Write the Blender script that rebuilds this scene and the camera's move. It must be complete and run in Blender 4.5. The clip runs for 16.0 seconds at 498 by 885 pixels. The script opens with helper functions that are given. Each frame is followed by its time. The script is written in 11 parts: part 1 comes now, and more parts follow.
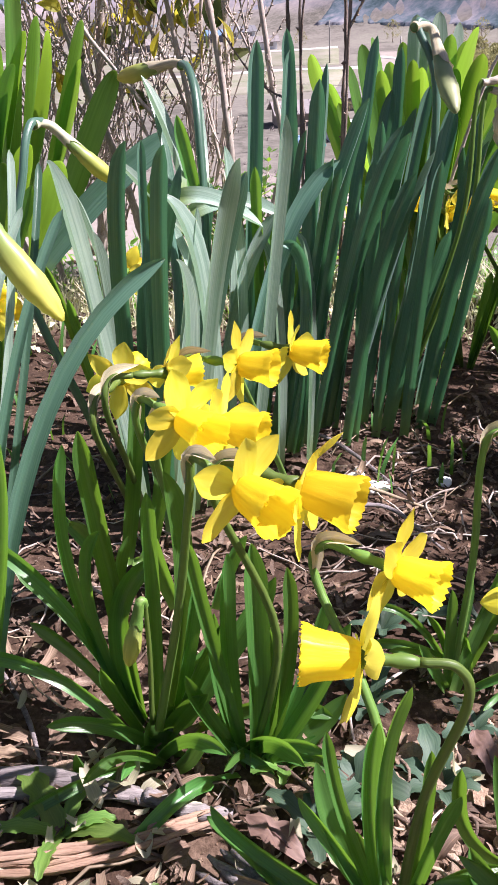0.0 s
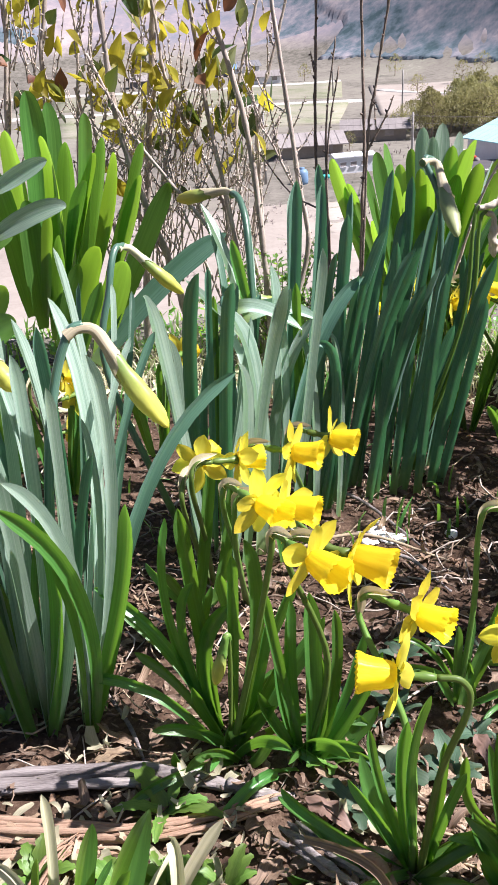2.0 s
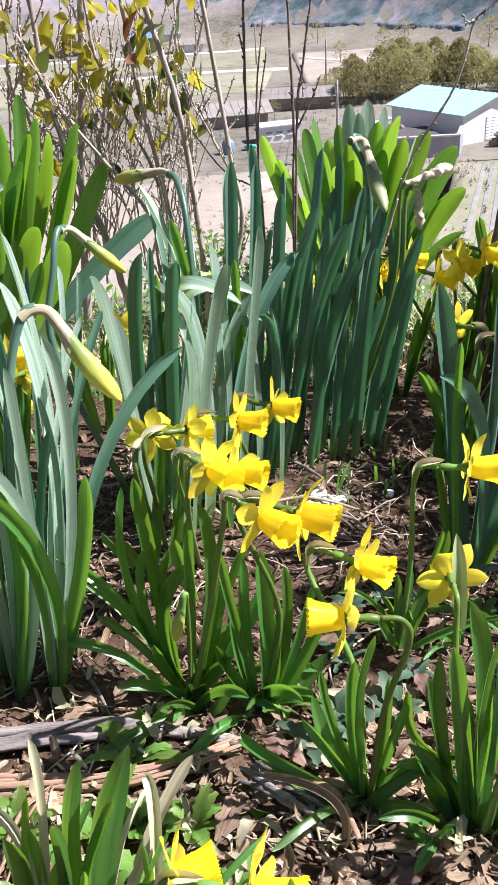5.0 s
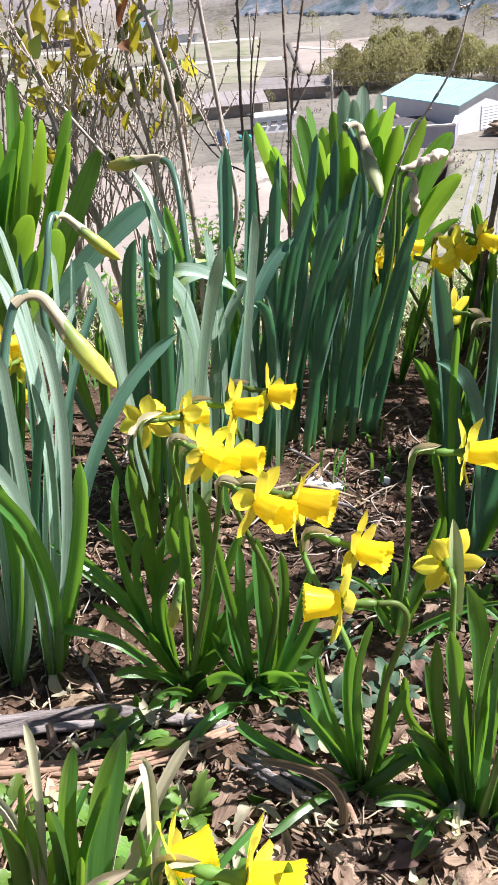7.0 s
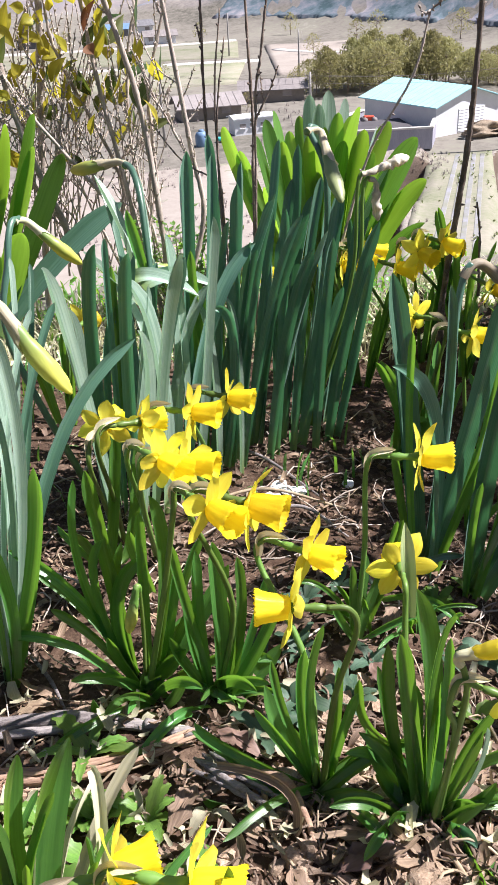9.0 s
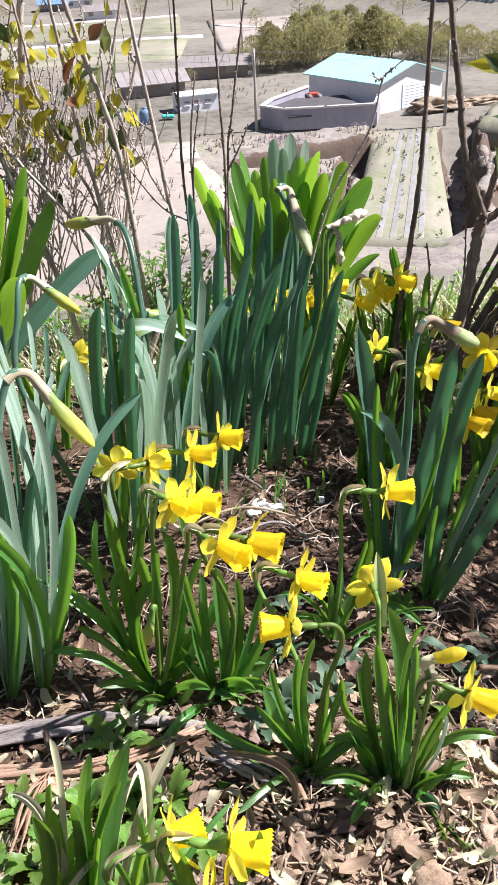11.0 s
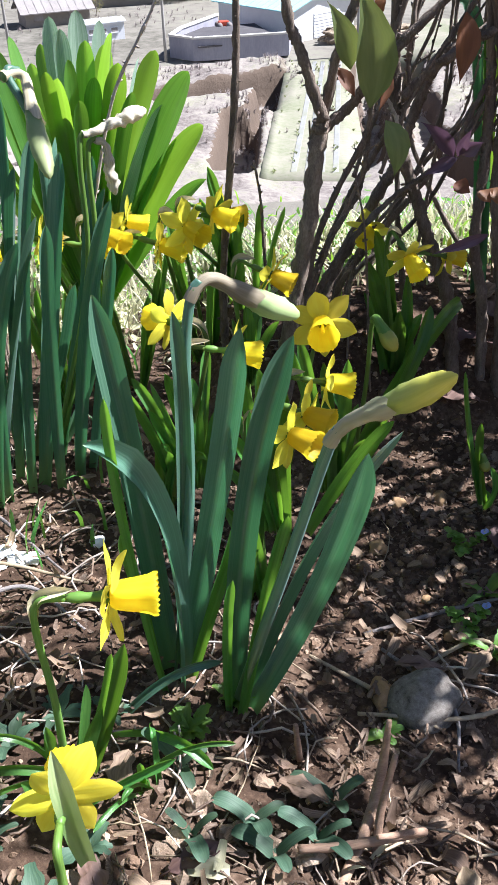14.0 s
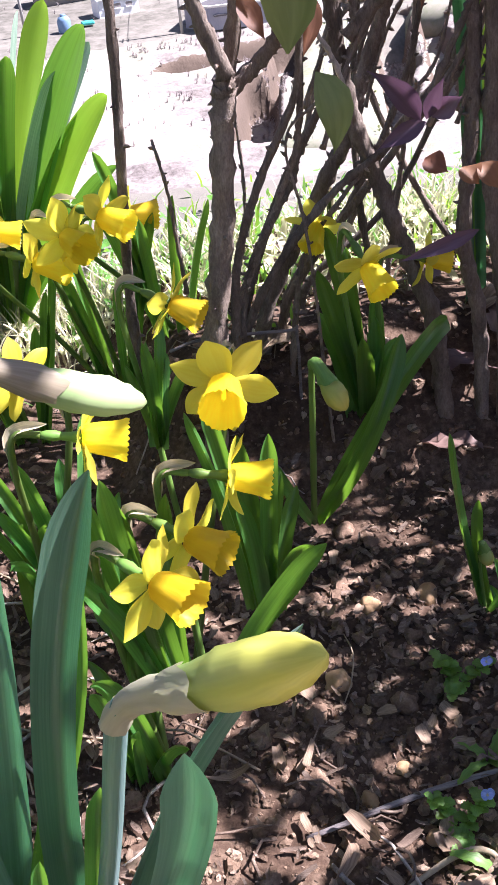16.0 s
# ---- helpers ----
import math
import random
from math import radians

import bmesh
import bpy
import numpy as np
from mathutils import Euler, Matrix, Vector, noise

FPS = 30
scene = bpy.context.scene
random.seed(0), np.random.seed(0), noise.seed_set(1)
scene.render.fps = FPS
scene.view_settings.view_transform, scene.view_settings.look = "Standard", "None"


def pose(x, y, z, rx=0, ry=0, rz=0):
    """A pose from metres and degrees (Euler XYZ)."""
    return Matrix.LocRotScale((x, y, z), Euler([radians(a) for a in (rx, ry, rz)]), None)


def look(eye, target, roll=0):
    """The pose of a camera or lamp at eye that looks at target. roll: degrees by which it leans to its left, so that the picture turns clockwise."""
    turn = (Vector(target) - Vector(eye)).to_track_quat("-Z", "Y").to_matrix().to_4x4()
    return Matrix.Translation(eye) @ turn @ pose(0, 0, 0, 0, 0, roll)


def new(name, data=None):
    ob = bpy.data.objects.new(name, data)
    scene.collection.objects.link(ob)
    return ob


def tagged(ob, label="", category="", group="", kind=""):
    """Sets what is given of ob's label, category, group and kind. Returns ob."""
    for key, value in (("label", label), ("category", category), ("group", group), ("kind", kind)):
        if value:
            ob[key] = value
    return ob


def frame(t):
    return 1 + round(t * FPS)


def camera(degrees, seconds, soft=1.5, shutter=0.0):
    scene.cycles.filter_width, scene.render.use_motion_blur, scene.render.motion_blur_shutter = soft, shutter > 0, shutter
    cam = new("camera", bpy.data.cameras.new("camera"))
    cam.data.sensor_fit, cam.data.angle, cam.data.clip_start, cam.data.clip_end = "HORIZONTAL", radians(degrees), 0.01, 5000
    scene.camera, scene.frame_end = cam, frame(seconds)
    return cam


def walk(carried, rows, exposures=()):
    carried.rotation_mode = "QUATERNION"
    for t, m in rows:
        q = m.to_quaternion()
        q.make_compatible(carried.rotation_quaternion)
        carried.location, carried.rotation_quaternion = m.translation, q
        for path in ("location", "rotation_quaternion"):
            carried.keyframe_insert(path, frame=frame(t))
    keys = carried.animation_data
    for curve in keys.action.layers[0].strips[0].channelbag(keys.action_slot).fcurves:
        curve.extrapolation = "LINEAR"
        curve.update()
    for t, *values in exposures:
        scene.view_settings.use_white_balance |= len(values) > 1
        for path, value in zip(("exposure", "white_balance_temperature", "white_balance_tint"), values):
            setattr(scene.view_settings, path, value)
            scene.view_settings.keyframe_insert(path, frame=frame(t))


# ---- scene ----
cam = camera(30.8, 16.0)
PATH = [
    (0, (0.033, -0.001, 0.501), (0.005, 1.763, -0.441), -3.0),
    (0.5, (0.027, -0.012, 0.507), (-0.014, 1.751, -0.435), -3.0),
    (1, (0.023, -0.047, 0.53), (-0.023, 1.727, -0.393), -2.7),
    (1.5, (0.005, -0.094, 0.575), (-0.045, 1.693, -0.321), -2.9),
    (2, (-0.004, -0.152, 0.626), (-0.042, 1.642, -0.259), -3.4),
    (2.5, (-0.02, -0.178, 0.652), (-0.052, 1.618, -0.228), -3.8),
    (3, (-0.023, -0.19, 0.654), (-0.022, 1.6, -0.24), -3.6),
    (3.5, (-0.02, -0.199, 0.656), (0.025, 1.58, -0.257), -3.4),
    (4, (-0.017, -0.201, 0.655), (0.059, 1.569, -0.272), -3.5),
    (4.5, (-0.014, -0.198, 0.649), (0.073, 1.567, -0.287), -3.5),
    (5, (-0.015, -0.197, 0.646), (0.083, 1.562, -0.299), -3.5),
    (7.5, (-0.015, -0.196, 0.64), (0.092, 1.552, -0.326), -3.6),
    (8, (-0.013, -0.197, 0.64), (0.1, 1.549, -0.329), -3.5),
    (8.5, (-0.006, -0.198, 0.642), (0.119, 1.549, -0.325), -3.4),
    (9, (0.006, -0.199, 0.643), (0.155, 1.549, -0.319), -3.2),
    (9.2, (0.006, -0.2, 0.644), (0.172, 1.548, -0.314), -2.8),
    (11.3, (-0.045, -0.305, 0.791), (0.247, 1.388, -0.234), -3.0),
    (11.5, (-0.045, -0.307, 0.796), (0.295, 1.367, -0.244), -2.6),
    (12, (-0.047, -0.303, 0.791), (0.38, 1.313, -0.306), -1.7),
    (12.5, (-0.038, -0.284, 0.821), (0.439, 1.316, -0.28), -1.6),
    (13, (0.009, -0.147, 0.748), (0.48, 1.464, -0.339), -1.4),
    (13.5, (0.107, -0.007, 0.651), (0.582, 1.587, -0.459), -0.1),
    (14, (0.2, 0.066, 0.618), (0.594, 1.672, -0.507), -1.9),
    (14.5, (0.264, 0.152, 0.604), (0.631, 1.757, -0.532), -3.1),
    (15, (0.316, 0.215, 0.578), (0.651, 1.816, -0.573), -4.2),
    (15.5, (0.36, 0.258, 0.552), (0.663, 1.855, -0.615), -5.2),
    (16, (0.37, 0.312, 0.533), (0.678, 1.904, -0.638), -6.0),
]
EXPOSURES = [(0, 0.88, 6180, 31), (1.5, 0.89, 6200, 24), (3, 0.90, 6230, 19), (11, 0.90, 6230, 19), (12.2, 0.84, 6230, 11), (12.8, 0.84, 6180, 10), (13.5, 0.83, 5950, 11), (14.2, 1.40, 5850, 16), (15, 1.62, 5900, 24), (16, 1.66, 5930, 27)]
walk(cam, [(t, look(eye, target, roll)) for t, eye, target, roll in PATH], EXPOSURES)

# ---------------------------------------------------------------- light
SUN_AZ, SUN_EL = radians(94), radians(52)          # azimuth clockwise from +y
world = bpy.data.worlds.new("sky")
scene.world = world
world.use_nodes = True
wn = world.node_tree.nodes
sky = wn.new("ShaderNodeTexSky")
sky.sky_type, sky.sun_disc = "NISHITA", False
sky.sun_elevation, sky.sun_rotation = SUN_EL, SUN_AZ
world.node_tree.links.new(sky.outputs[0], wn["Background"].inputs[0])
wn["Background"].inputs[1].default_value = 0.047
sun_data = bpy.data.lights.new("sun", "SUN")
sun_data.energy, sun_data.angle, sun_data.color = 6.0, radians(0.5), (1.0, 0.965, 0.90)
sun = new("sun", sun_data)
sun_from = Vector((math.sin(SUN_AZ) * math.cos(SUN_EL), math.cos(SUN_AZ) * math.cos(SUN_EL), math.sin(SUN_EL)))
sun.matrix_world = look(tuple(sun_from * 60), (0, 0, 0))

# ---------------------------------------------------------------- materials
def nodes_of(name):
    m = bpy.data.materials.new(name)
    m.use_nodes = True
    nt = m.node_tree
    return m, nt, nt.nodes["Principled BSDF"]


def add(nt, kind, **values):
    n = nt.nodes.new("ShaderNode" + kind)
    for key, value in values.items():
        n.inputs[key.replace("_", " ")].default_value = value
    return n


def noise_node(nt, vec, scale, detail=4.0, rough=0.6):
    n = add(nt, "TexNoise", Scale=scale, Detail=detail, Roughness=rough)
    nt.links.new(vec, n.inputs["Vector"])
    return n.outputs["Fac"]


def ramp(nt, fac, stops):
    r = nt.nodes.new("ShaderNodeValToRGB")
    while len(r.color_ramp.elements) < len(stops):
        r.color_ramp.elements.new(0.5)
    for e, (p, c) in zip(r.color_ramp.elements, stops):
        e.position, e.color = p, (*c, 1)
    nt.links.new(fac, r.inputs[0])
    return r.outputs[0]


def blend(nt, fac, a, b, kind="MIX"):
    m = nt.nodes.new("ShaderNodeMix")
    m.data_type, m.blend_type = "RGBA", kind
    for value, slot in ((fac, 0), (a, 6), (b, 7)):
        if isinstance(value, (int, float)):
            m.inputs[slot].default_value = value
        elif isinstance(value, tuple):
            m.inputs[slot].default_value = (*value, 1)
        else:
            nt.links.new(value, m.inputs[slot])
    return m.outputs[2]


def math_node(nt, op, a, b=None):
    m = nt.nodes.new("ShaderNodeMath")
    m.operation = op
    for slot, value in enumerate((a, b)):
        if value is None:
            continue
        if isinstance(value, (int, float)):
            m.inputs[slot].default_value = value
        else:
            nt.links.new(value, m.inputs[slot])
    return m.outputs[0]


def bump(nt, bsdf, height, strength, distance):
    b = add(nt, "Bump", Strength=strength, Distance=distance)
    nt.links.new(height, b.inputs["Height"])
    nt.links.new(b.outputs[0], bsdf.inputs["Normal"])


def object_coords(nt):
    """Object coordinates shifted by a number of each object's own."""
    tc, info = nt.nodes.new("ShaderNodeTexCoord"), nt.nodes.new("ShaderNodeObjectInfo")
    v = nt.nodes.new("ShaderNodeVectorMath")
    v.operation = "MULTIPLY_ADD"
    v.inputs[1].default_value = (1, 1, 1)
    nt.links.new(tc.outputs["Object"], v.inputs[0])
    s = math_node(nt, "MULTIPLY", info.outputs["Random"], 37.0)
    nt.links.new(s, v.inputs[2])
    return v.outputs[0], info.outputs["Random"]


def leafy(name, dark, light, glow, share=0.35, rough=0.42, tip=None, stripes=14.0, wax=0.0, foot=None, spec=0.5):
    """A leaf or petal: stripes along its length, light that comes through it, a tint of each piece's own."""
    m, nt, p = nodes_of(name)
    uv, info = nt.nodes.new("ShaderNodeUVMap"), nt.nodes.new("ShaderNodeObjectInfo")
    sep = nt.nodes.new("ShaderNodeSeparateXYZ")
    nt.links.new(uv.outputs[0], sep.inputs[0])
    comb = nt.nodes.new("ShaderNodeCombineXYZ")
    nt.links.new(math_node(nt, "MULTIPLY", sep.outputs[0], stripes), comb.inputs[0])
    nt.links.new(math_node(nt, "MULTIPLY", sep.outputs[1], 1.6), comb.inputs[1])
    nt.links.new(math_node(nt, "MULTIPLY", info.outputs["Random"], 90.0), comb.inputs[2])
    streak = noise_node(nt, comb.outputs[0], 1.0, 3.0)
    geo = nt.nodes.new("ShaderNodeNewGeometry")
    blotch = noise_node(nt, geo.outputs["Position"], 28.0, 3.0)
    col = ramp(nt, streak, [(0.34, dark), (0.66, light)])
    col = blend(nt, math_node(nt, "MULTIPLY", blotch, 0.55), col, light)
    hue = add(nt, "HueSaturation")
    nt.links.new(math_node(nt, "MULTIPLY_ADD", info.outputs["Random"], 0.03), hue.inputs["Hue"])
    hue.inputs["Hue"].links[0].from_node.inputs[2].default_value = 0.485
    nt.links.new(math_node(nt, "MULTIPLY_ADD", info.outputs["Random"], 0.66), hue.inputs["Value"])
    hue.inputs["Value"].links[0].from_node.inputs[2].default_value = 0.64
    nt.links.new(col, hue.inputs["Color"])
    col = hue.outputs[0]
    if foot:
        at_foot = ramp(nt, math_node(nt, "ADD", sep.outputs[1], math_node(nt, "MULTIPLY", streak, 0.10)), [(foot[0], (1, 1, 1)), (foot[1], (0, 0, 0))])
        col = blend(nt, at_foot, col, foot[2])
    if tip:
        at_tip = ramp(nt, math_node(nt, "ADD", math_node(nt, "MULTIPLY", sep.outputs[1], 0.96), math_node(nt, "MULTIPLY", streak, 0.06)), [(0.985, (0, 0, 0)), (1.0, (1, 1, 1))])
        col = blend(nt, at_tip, col, tip)
    nt.links.new(col, p.inputs["Base Color"])
    p.inputs["Roughness"].default_value = rough
    p.inputs["Specular IOR Level"].default_value = spec
    if wax:
        p.inputs["Sheen Weight"].default_value = wax
        p.inputs["Sheen Tint"].default_value = (0.75, 0.9, 1.0, 1)
        p.inputs["Sheen Roughness"].default_value = 0.45
    bump(nt, p, streak, 0.30, 0.0008)
    t = nt.nodes.new("ShaderNodeBsdfTranslucent")
    nt.links.new(blend(nt, 0.65, col, glow), t.inputs["Color"])
    mix = nt.nodes.new("ShaderNodeMixShader")
    mix.inputs[0].default_value = share
    nt.links.new(p.outputs[0], mix.inputs[1])
    nt.links.new(t.outputs[0], mix.inputs[2])
    nt.links.new(mix.outputs[0], nt.nodes["Material Output"].inputs["Surface"])
    return m


def grainy(name, stops, scale, rough=0.85, relief=0.4, depth=0.002, stretch=(1, 1, 1), fine=9.0, spec=0.3):
    """Soil, stone, wood, paint: two scales of noise through a colour ramp, with relief."""
    m, nt, p = nodes_of(name)
    vec, rnd = object_coords(nt)
    mp = add(nt, "Mapping", Scale=stretch)
    nt.links.new(vec, mp.inputs["Vector"])
    big = noise_node(nt, mp.outputs[0], scale, 6.0, 0.65)
    small = noise_node(nt, mp.outputs[0], scale * fine, 4.0, 0.7)
    both = math_node(nt, "ADD", math_node(nt, "MULTIPLY", big, 0.62), math_node(nt, "MULTIPLY", small, 0.38))
    col = ramp(nt, both, stops)
    geo = nt.nodes.new("ShaderNodeNewGeometry")
    tone = math_node(nt, "ADD", math_node(nt, "MULTIPLY", geo.outputs["Random Per Island"], 0.7), 0.65)
    tone2 = math_node(nt, "ADD", math_node(nt, "MULTIPLY", rnd, 0.2), 0.9)
    hue = add(nt, "HueSaturation")
    nt.links.new(math_node(nt, "MULTIPLY", tone, tone2), hue.inputs["Value"])
    nt.links.new(col, hue.inputs["Color"])
    nt.links.new(hue.outputs[0], p.inputs["Base Color"])
    p.inputs["Roughness"].default_value = rough
    p.inputs["Specular IOR Level"].default_value = spec
    bump(nt, p, both, relief, depth)
    return m


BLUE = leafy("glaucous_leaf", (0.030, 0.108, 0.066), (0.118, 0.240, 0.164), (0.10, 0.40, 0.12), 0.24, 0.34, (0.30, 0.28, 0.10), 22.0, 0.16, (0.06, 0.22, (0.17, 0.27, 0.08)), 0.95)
# paler copy of the glaucous leaf: waxy bloom plus sunlight in the colour
SUNHOARY = leafy("sunlit_hoary_leaf", (0.125, 0.250, 0.170), (0.450, 0.580, 0.470), (0.30, 0.54, 0.28), 0.34, 0.30, (0.30, 0.28, 0.10), 32.0, 0.20, (0.08, 0.26, (0.22, 0.32, 0.10)), 0.9)
GREEN = leafy("daffodil_leaf_green", (0.026, 0.112, 0.028), (0.105, 0.270, 0.060), (0.30, 0.60, 0.03), 0.40, 0.30, (0.35, 0.33, 0.08), 14.0, 0.0, (0.04, 0.2, (0.14, 0.26, 0.06)), 0.7)
BROAD = leafy("broad_leaf_green", (0.055, 0.180, 0.038), (0.155, 0.345, 0.080), (0.46, 0.78, 0.03), 0.50, 0.30, None, 6.0, 0.0, None, 0.85)
WEED = leafy("weed_leaf", (0.060, 0.155, 0.030), (0.205, 0.360, 0.075), (0.42, 0.72, 0.06), 0.42, 0.42)
# blue-green weed leaf, darkened further to hold the shade under the daffodils
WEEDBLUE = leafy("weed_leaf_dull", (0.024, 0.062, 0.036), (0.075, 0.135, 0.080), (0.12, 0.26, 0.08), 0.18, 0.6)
STEM = leafy("flower_stem", (0.080, 0.175, 0.030), (0.180, 0.300, 0.060), (0.3, 0.45, 0.06), 0.2, 0.45)
PETAL = leafy("petal_yellow", (0.88, 0.73, 0.025), (0.95, 0.87, 0.095), (1.0, 0.97, 0.14), 0.50, 0.42, None, 7.0)
CORONA = leafy("corona_yellow", (0.87, 0.62, 0.008), (0.94, 0.75, 0.025), (1.0, 0.84, 0.03), 0.44, 0.42, None, 30.0)
SPATHE = leafy("papery_spathe", (0.44, 0.36, 0.22), (0.76, 0.68, 0.48), (0.7, 0.58, 0.38), 0.28, 0.65, None, 22.0)
SHEATH = leafy("bud_sheath", (0.36, 0.30, 0.19), (0.68, 0.60, 0.43), (0.80, 0.70, 0.42), 0.32, 0.6, None, 22.0)
PAPER = leafy("withered_spathe", (0.42, 0.37, 0.29), (0.78, 0.73, 0.62), (0.75, 0.66, 0.45), 0.30, 0.65, None, 26.0)
BUD = leafy("bud_skin", (0.55, 0.52, 0.06), (0.82, 0.77, 0.16), (0.9, 0.85, 0.2), 0.22, 0.42, None, 9.0, 0.0, (0.60, 1.0, (0.22, 0.34, 0.10)))
BUDGREEN = leafy("green_bud_skin", (0.26, 0.36, 0.14), (0.52, 0.60, 0.30), (0.6, 0.7, 0.25), 0.2, 0.45, None, 5.0, 0.0, (0.55, 0.85, (0.16, 0.28, 0.10)))
DRYLEAF = leafy("dry_leaf", (0.10, 0.065, 0.04), (0.36, 0.26, 0.175), (0.4, 0.28, 0.15), 0.12, 0.75, None, 9.0)
REDLEAF = leafy("red_brown_dead_leaf", (0.075, 0.040, 0.034), (0.19, 0.115, 0.095), (0.3, 0.15, 0.1), 0.10, 0.6, None, 6.0)
PALE = leafy("bleached_leaf", (0.46, 0.46, 0.28), (0.74, 0.71, 0.50), (0.7, 0.7, 0.4), 0.3, 0.6, None, 8.0)
SHRUBLEAF = leafy("shrub_leaf_yellowing", (0.17, 0.175, 0.025), (0.42, 0.37, 0.04), (0.80, 0.70, 0.05), 0.52, 0.5, (0.25, 0.09, 0.03), 4.0)
OLIVELEAF = leafy("shrub_leaf_olive", (0.085, 0.115, 0.040), (0.19, 0.225, 0.085), (0.34, 0.40, 0.08), 0.30, 0.4, (0.22, 0.08, 0.03), 4.0)
DARKLEAF = leafy("shrub_leaf_dark", (0.025, 0.050, 0.020), (0.060, 0.100, 0.040), (0.3, 0.4, 0.05), 0.25, 0.35, None, 4.0)
PURPLE = leafy("shrub_leaf_purple", (0.060, 0.030, 0.060), (0.130, 0.085, 0.120), (0.28, 0.14, 0.22), 0.25, 0.3, None, 4.0)
BROWNLEAF = leafy("shrub_leaf_brown", (0.12, 0.050, 0.025), (0.26, 0.12, 0.06), (0.5, 0.2, 0.08), 0.3, 0.6, None, 4.0)
BLUEPETAL = leafy("speedwell_petal", (0.20, 0.30, 0.75), (0.42, 0.52, 0.92), (0.4, 0.5, 0.95), 0.3, 0.5, None, 6.0)
# lighter second clod colour: dry earth with sunlit tan worked in
DRYLITCRUMB = grainy("dry_lit_crumb", [(0.3, (0.16, 0.105, 0.07)), (0.5, (0.33, 0.24, 0.17)), (0.7, (0.52, 0.42, 0.33))], 55.0, 0.95, 1.0, 0.004)
CLOD = grainy("soil_clod", [(0.3, (0.080, 0.048, 0.032)), (0.5, (0.18, 0.118, 0.079)), (0.7, (0.34, 0.24, 0.17))], 70.0, 0.95, 1.0, 0.003)
CHIP = grainy("mulch_chip", [(0.3, (0.066, 0.043, 0.032)), (0.5, (0.15, 0.105, 0.077)), (0.72, (0.40, 0.315, 0.245))], 50.0, 0.85, 0.8, 0.0015, (1, 5, 1))
STRAW = grainy("straw", [(0.3, (0.22, 0.16, 0.10)), (0.7, (0.50, 0.41, 0.29))], 60.0, 0.7, 0.3, 0.0005)
BARK = grainy("shrub_bark", [(0.3, (0.075, 0.058, 0.048)), (0.5, (0.235, 0.185, 0.150)), (0.7, (0.44, 0.37, 0.31))], 80.0, 0.85, 1.0, 0.005, (1, 1, 0.35))
TWIG = grainy("twig_bark", [(0.3, (0.20, 0.16, 0.135)), (0.5, (0.46, 0.395, 0.34)), (0.7, (0.66, 0.59, 0.51))], 90.0, 0.8, 0.9, 0.0015, (1, 1, 0.3))
DEADWOOD = grainy("weathered_wood", [(0.36, (0.085, 0.070, 0.068)), (0.48, (0.21, 0.185, 0.18)), (0.66, (0.36, 0.325, 0.315))], 30.0, 0.85, 1.0, 0.003, (0.2, 2.5, 2.5))
BARKSTRIP = grainy("bark_strip", [(0.3, (0.20, 0.115, 0.075)), (0.7, (0.46, 0.32, 0.23))], 40.0, 0.8, 0.8, 0.002, (0.15, 3, 3))
GRANITE = grainy("speckled_granite", [(0.36, (0.10, 0.085, 0.075)), (0.44, (0.25, 0.22, 0.19)), (0.54, (0.34, 0.305, 0.27)), (0.68, (0.52, 0.485, 0.45))], 150.0, 0.9, 1.0, 0.002)
WHITESTONE = grainy("white_stone", [(0.34, (0.20, 0.19, 0.175)), (0.43, (0.50, 0.485, 0.465)), (0.7, (0.70, 0.69, 0.67))], 24.0, 0.85, 1.0, 0.008)
OCHRE = grainy("ochre_stone", [(0.3, (0.24, 0.14, 0.07)), (0.7, (0.46, 0.31, 0.17))], 45.0, 0.85, 0.7, 0.002)
SAND = grainy("dry_land", [(0.3, (0.20, 0.165, 0.135)), (0.5, (0.28, 0.24, 0.205)), (0.7, (0.35, 0.31, 0.265))], 0.35, 0.95, 0.2, 0.05)

# ---------------------------------------------------------------- building tools
def mesh_object(name, verts, faces, material, parent=None, label="", uv=None, smooth=True, materials=()):
    me = bpy.data.meshes.new(name)
    me.from_pydata([tuple(v) for v in verts], [], faces)
    me.update()
    if uv is not None:
        layer = me.uv_layers.new(name="UVMap")
        index = np.empty(len(me.loops), dtype=np.int32)
        me.loops.foreach_get("vertex_index", index)
        layer.data.foreach_set("uv", np.asarray(uv, dtype=np.float32)[index].ravel())
    if smooth:
        me.polygons.foreach_set("use_smooth", [True] * len(me.polygons))
    for m in (material, *materials):
        me.materials.append(m)
    return link(name, me, parent, label)


def link(name, me, parent=None, label=""):
    ob = new(name, me)
    ob.parent = parent
    if label:
        ob["label"] = label
    return ob


def thing(name, place, label, category, group="", turn=0.0):
    e = new(name)
    e.empty_display_size = 0.02
    e.matrix_world = pose(*place, 0, 0, turn)
    return tagged(e, label, category, group)


def bezier(base, mid, tip, n):
    """Points of a curve from base to tip that passes mid half-way."""
    b, m, t = Vector(base), Vector(mid), Vector(tip)
    c = 2 * m - 0.5 * (b + t)
    at = [0.86 * i / (n - 5) for i in range(n - 4)] + [0.9, 0.935, 0.965, 0.985, 1.0]
    return [b * (1 - u) ** 2 + c * 2 * u * (1 - u) + t * u * u for u in at]


def smooth_path(points, n=6):
    """Catmull-Rom through the points."""
    p = [Vector(q) for q in points]
    p = [2 * p[0] - p[1], *p, 2 * p[-1] - p[-2]]
    out = []
    for a, b, c, d in zip(p, p[1:], p[2:], p[3:]):
        for i in range(n):
            u = i / n
            out.append(0.5 * (2 * b + (c - a) * u + (2 * a - 5 * b + 4 * c - d) * u * u + (3 * b - a - 3 * c + d) * u ** 3))
    return out + [p[-2]]


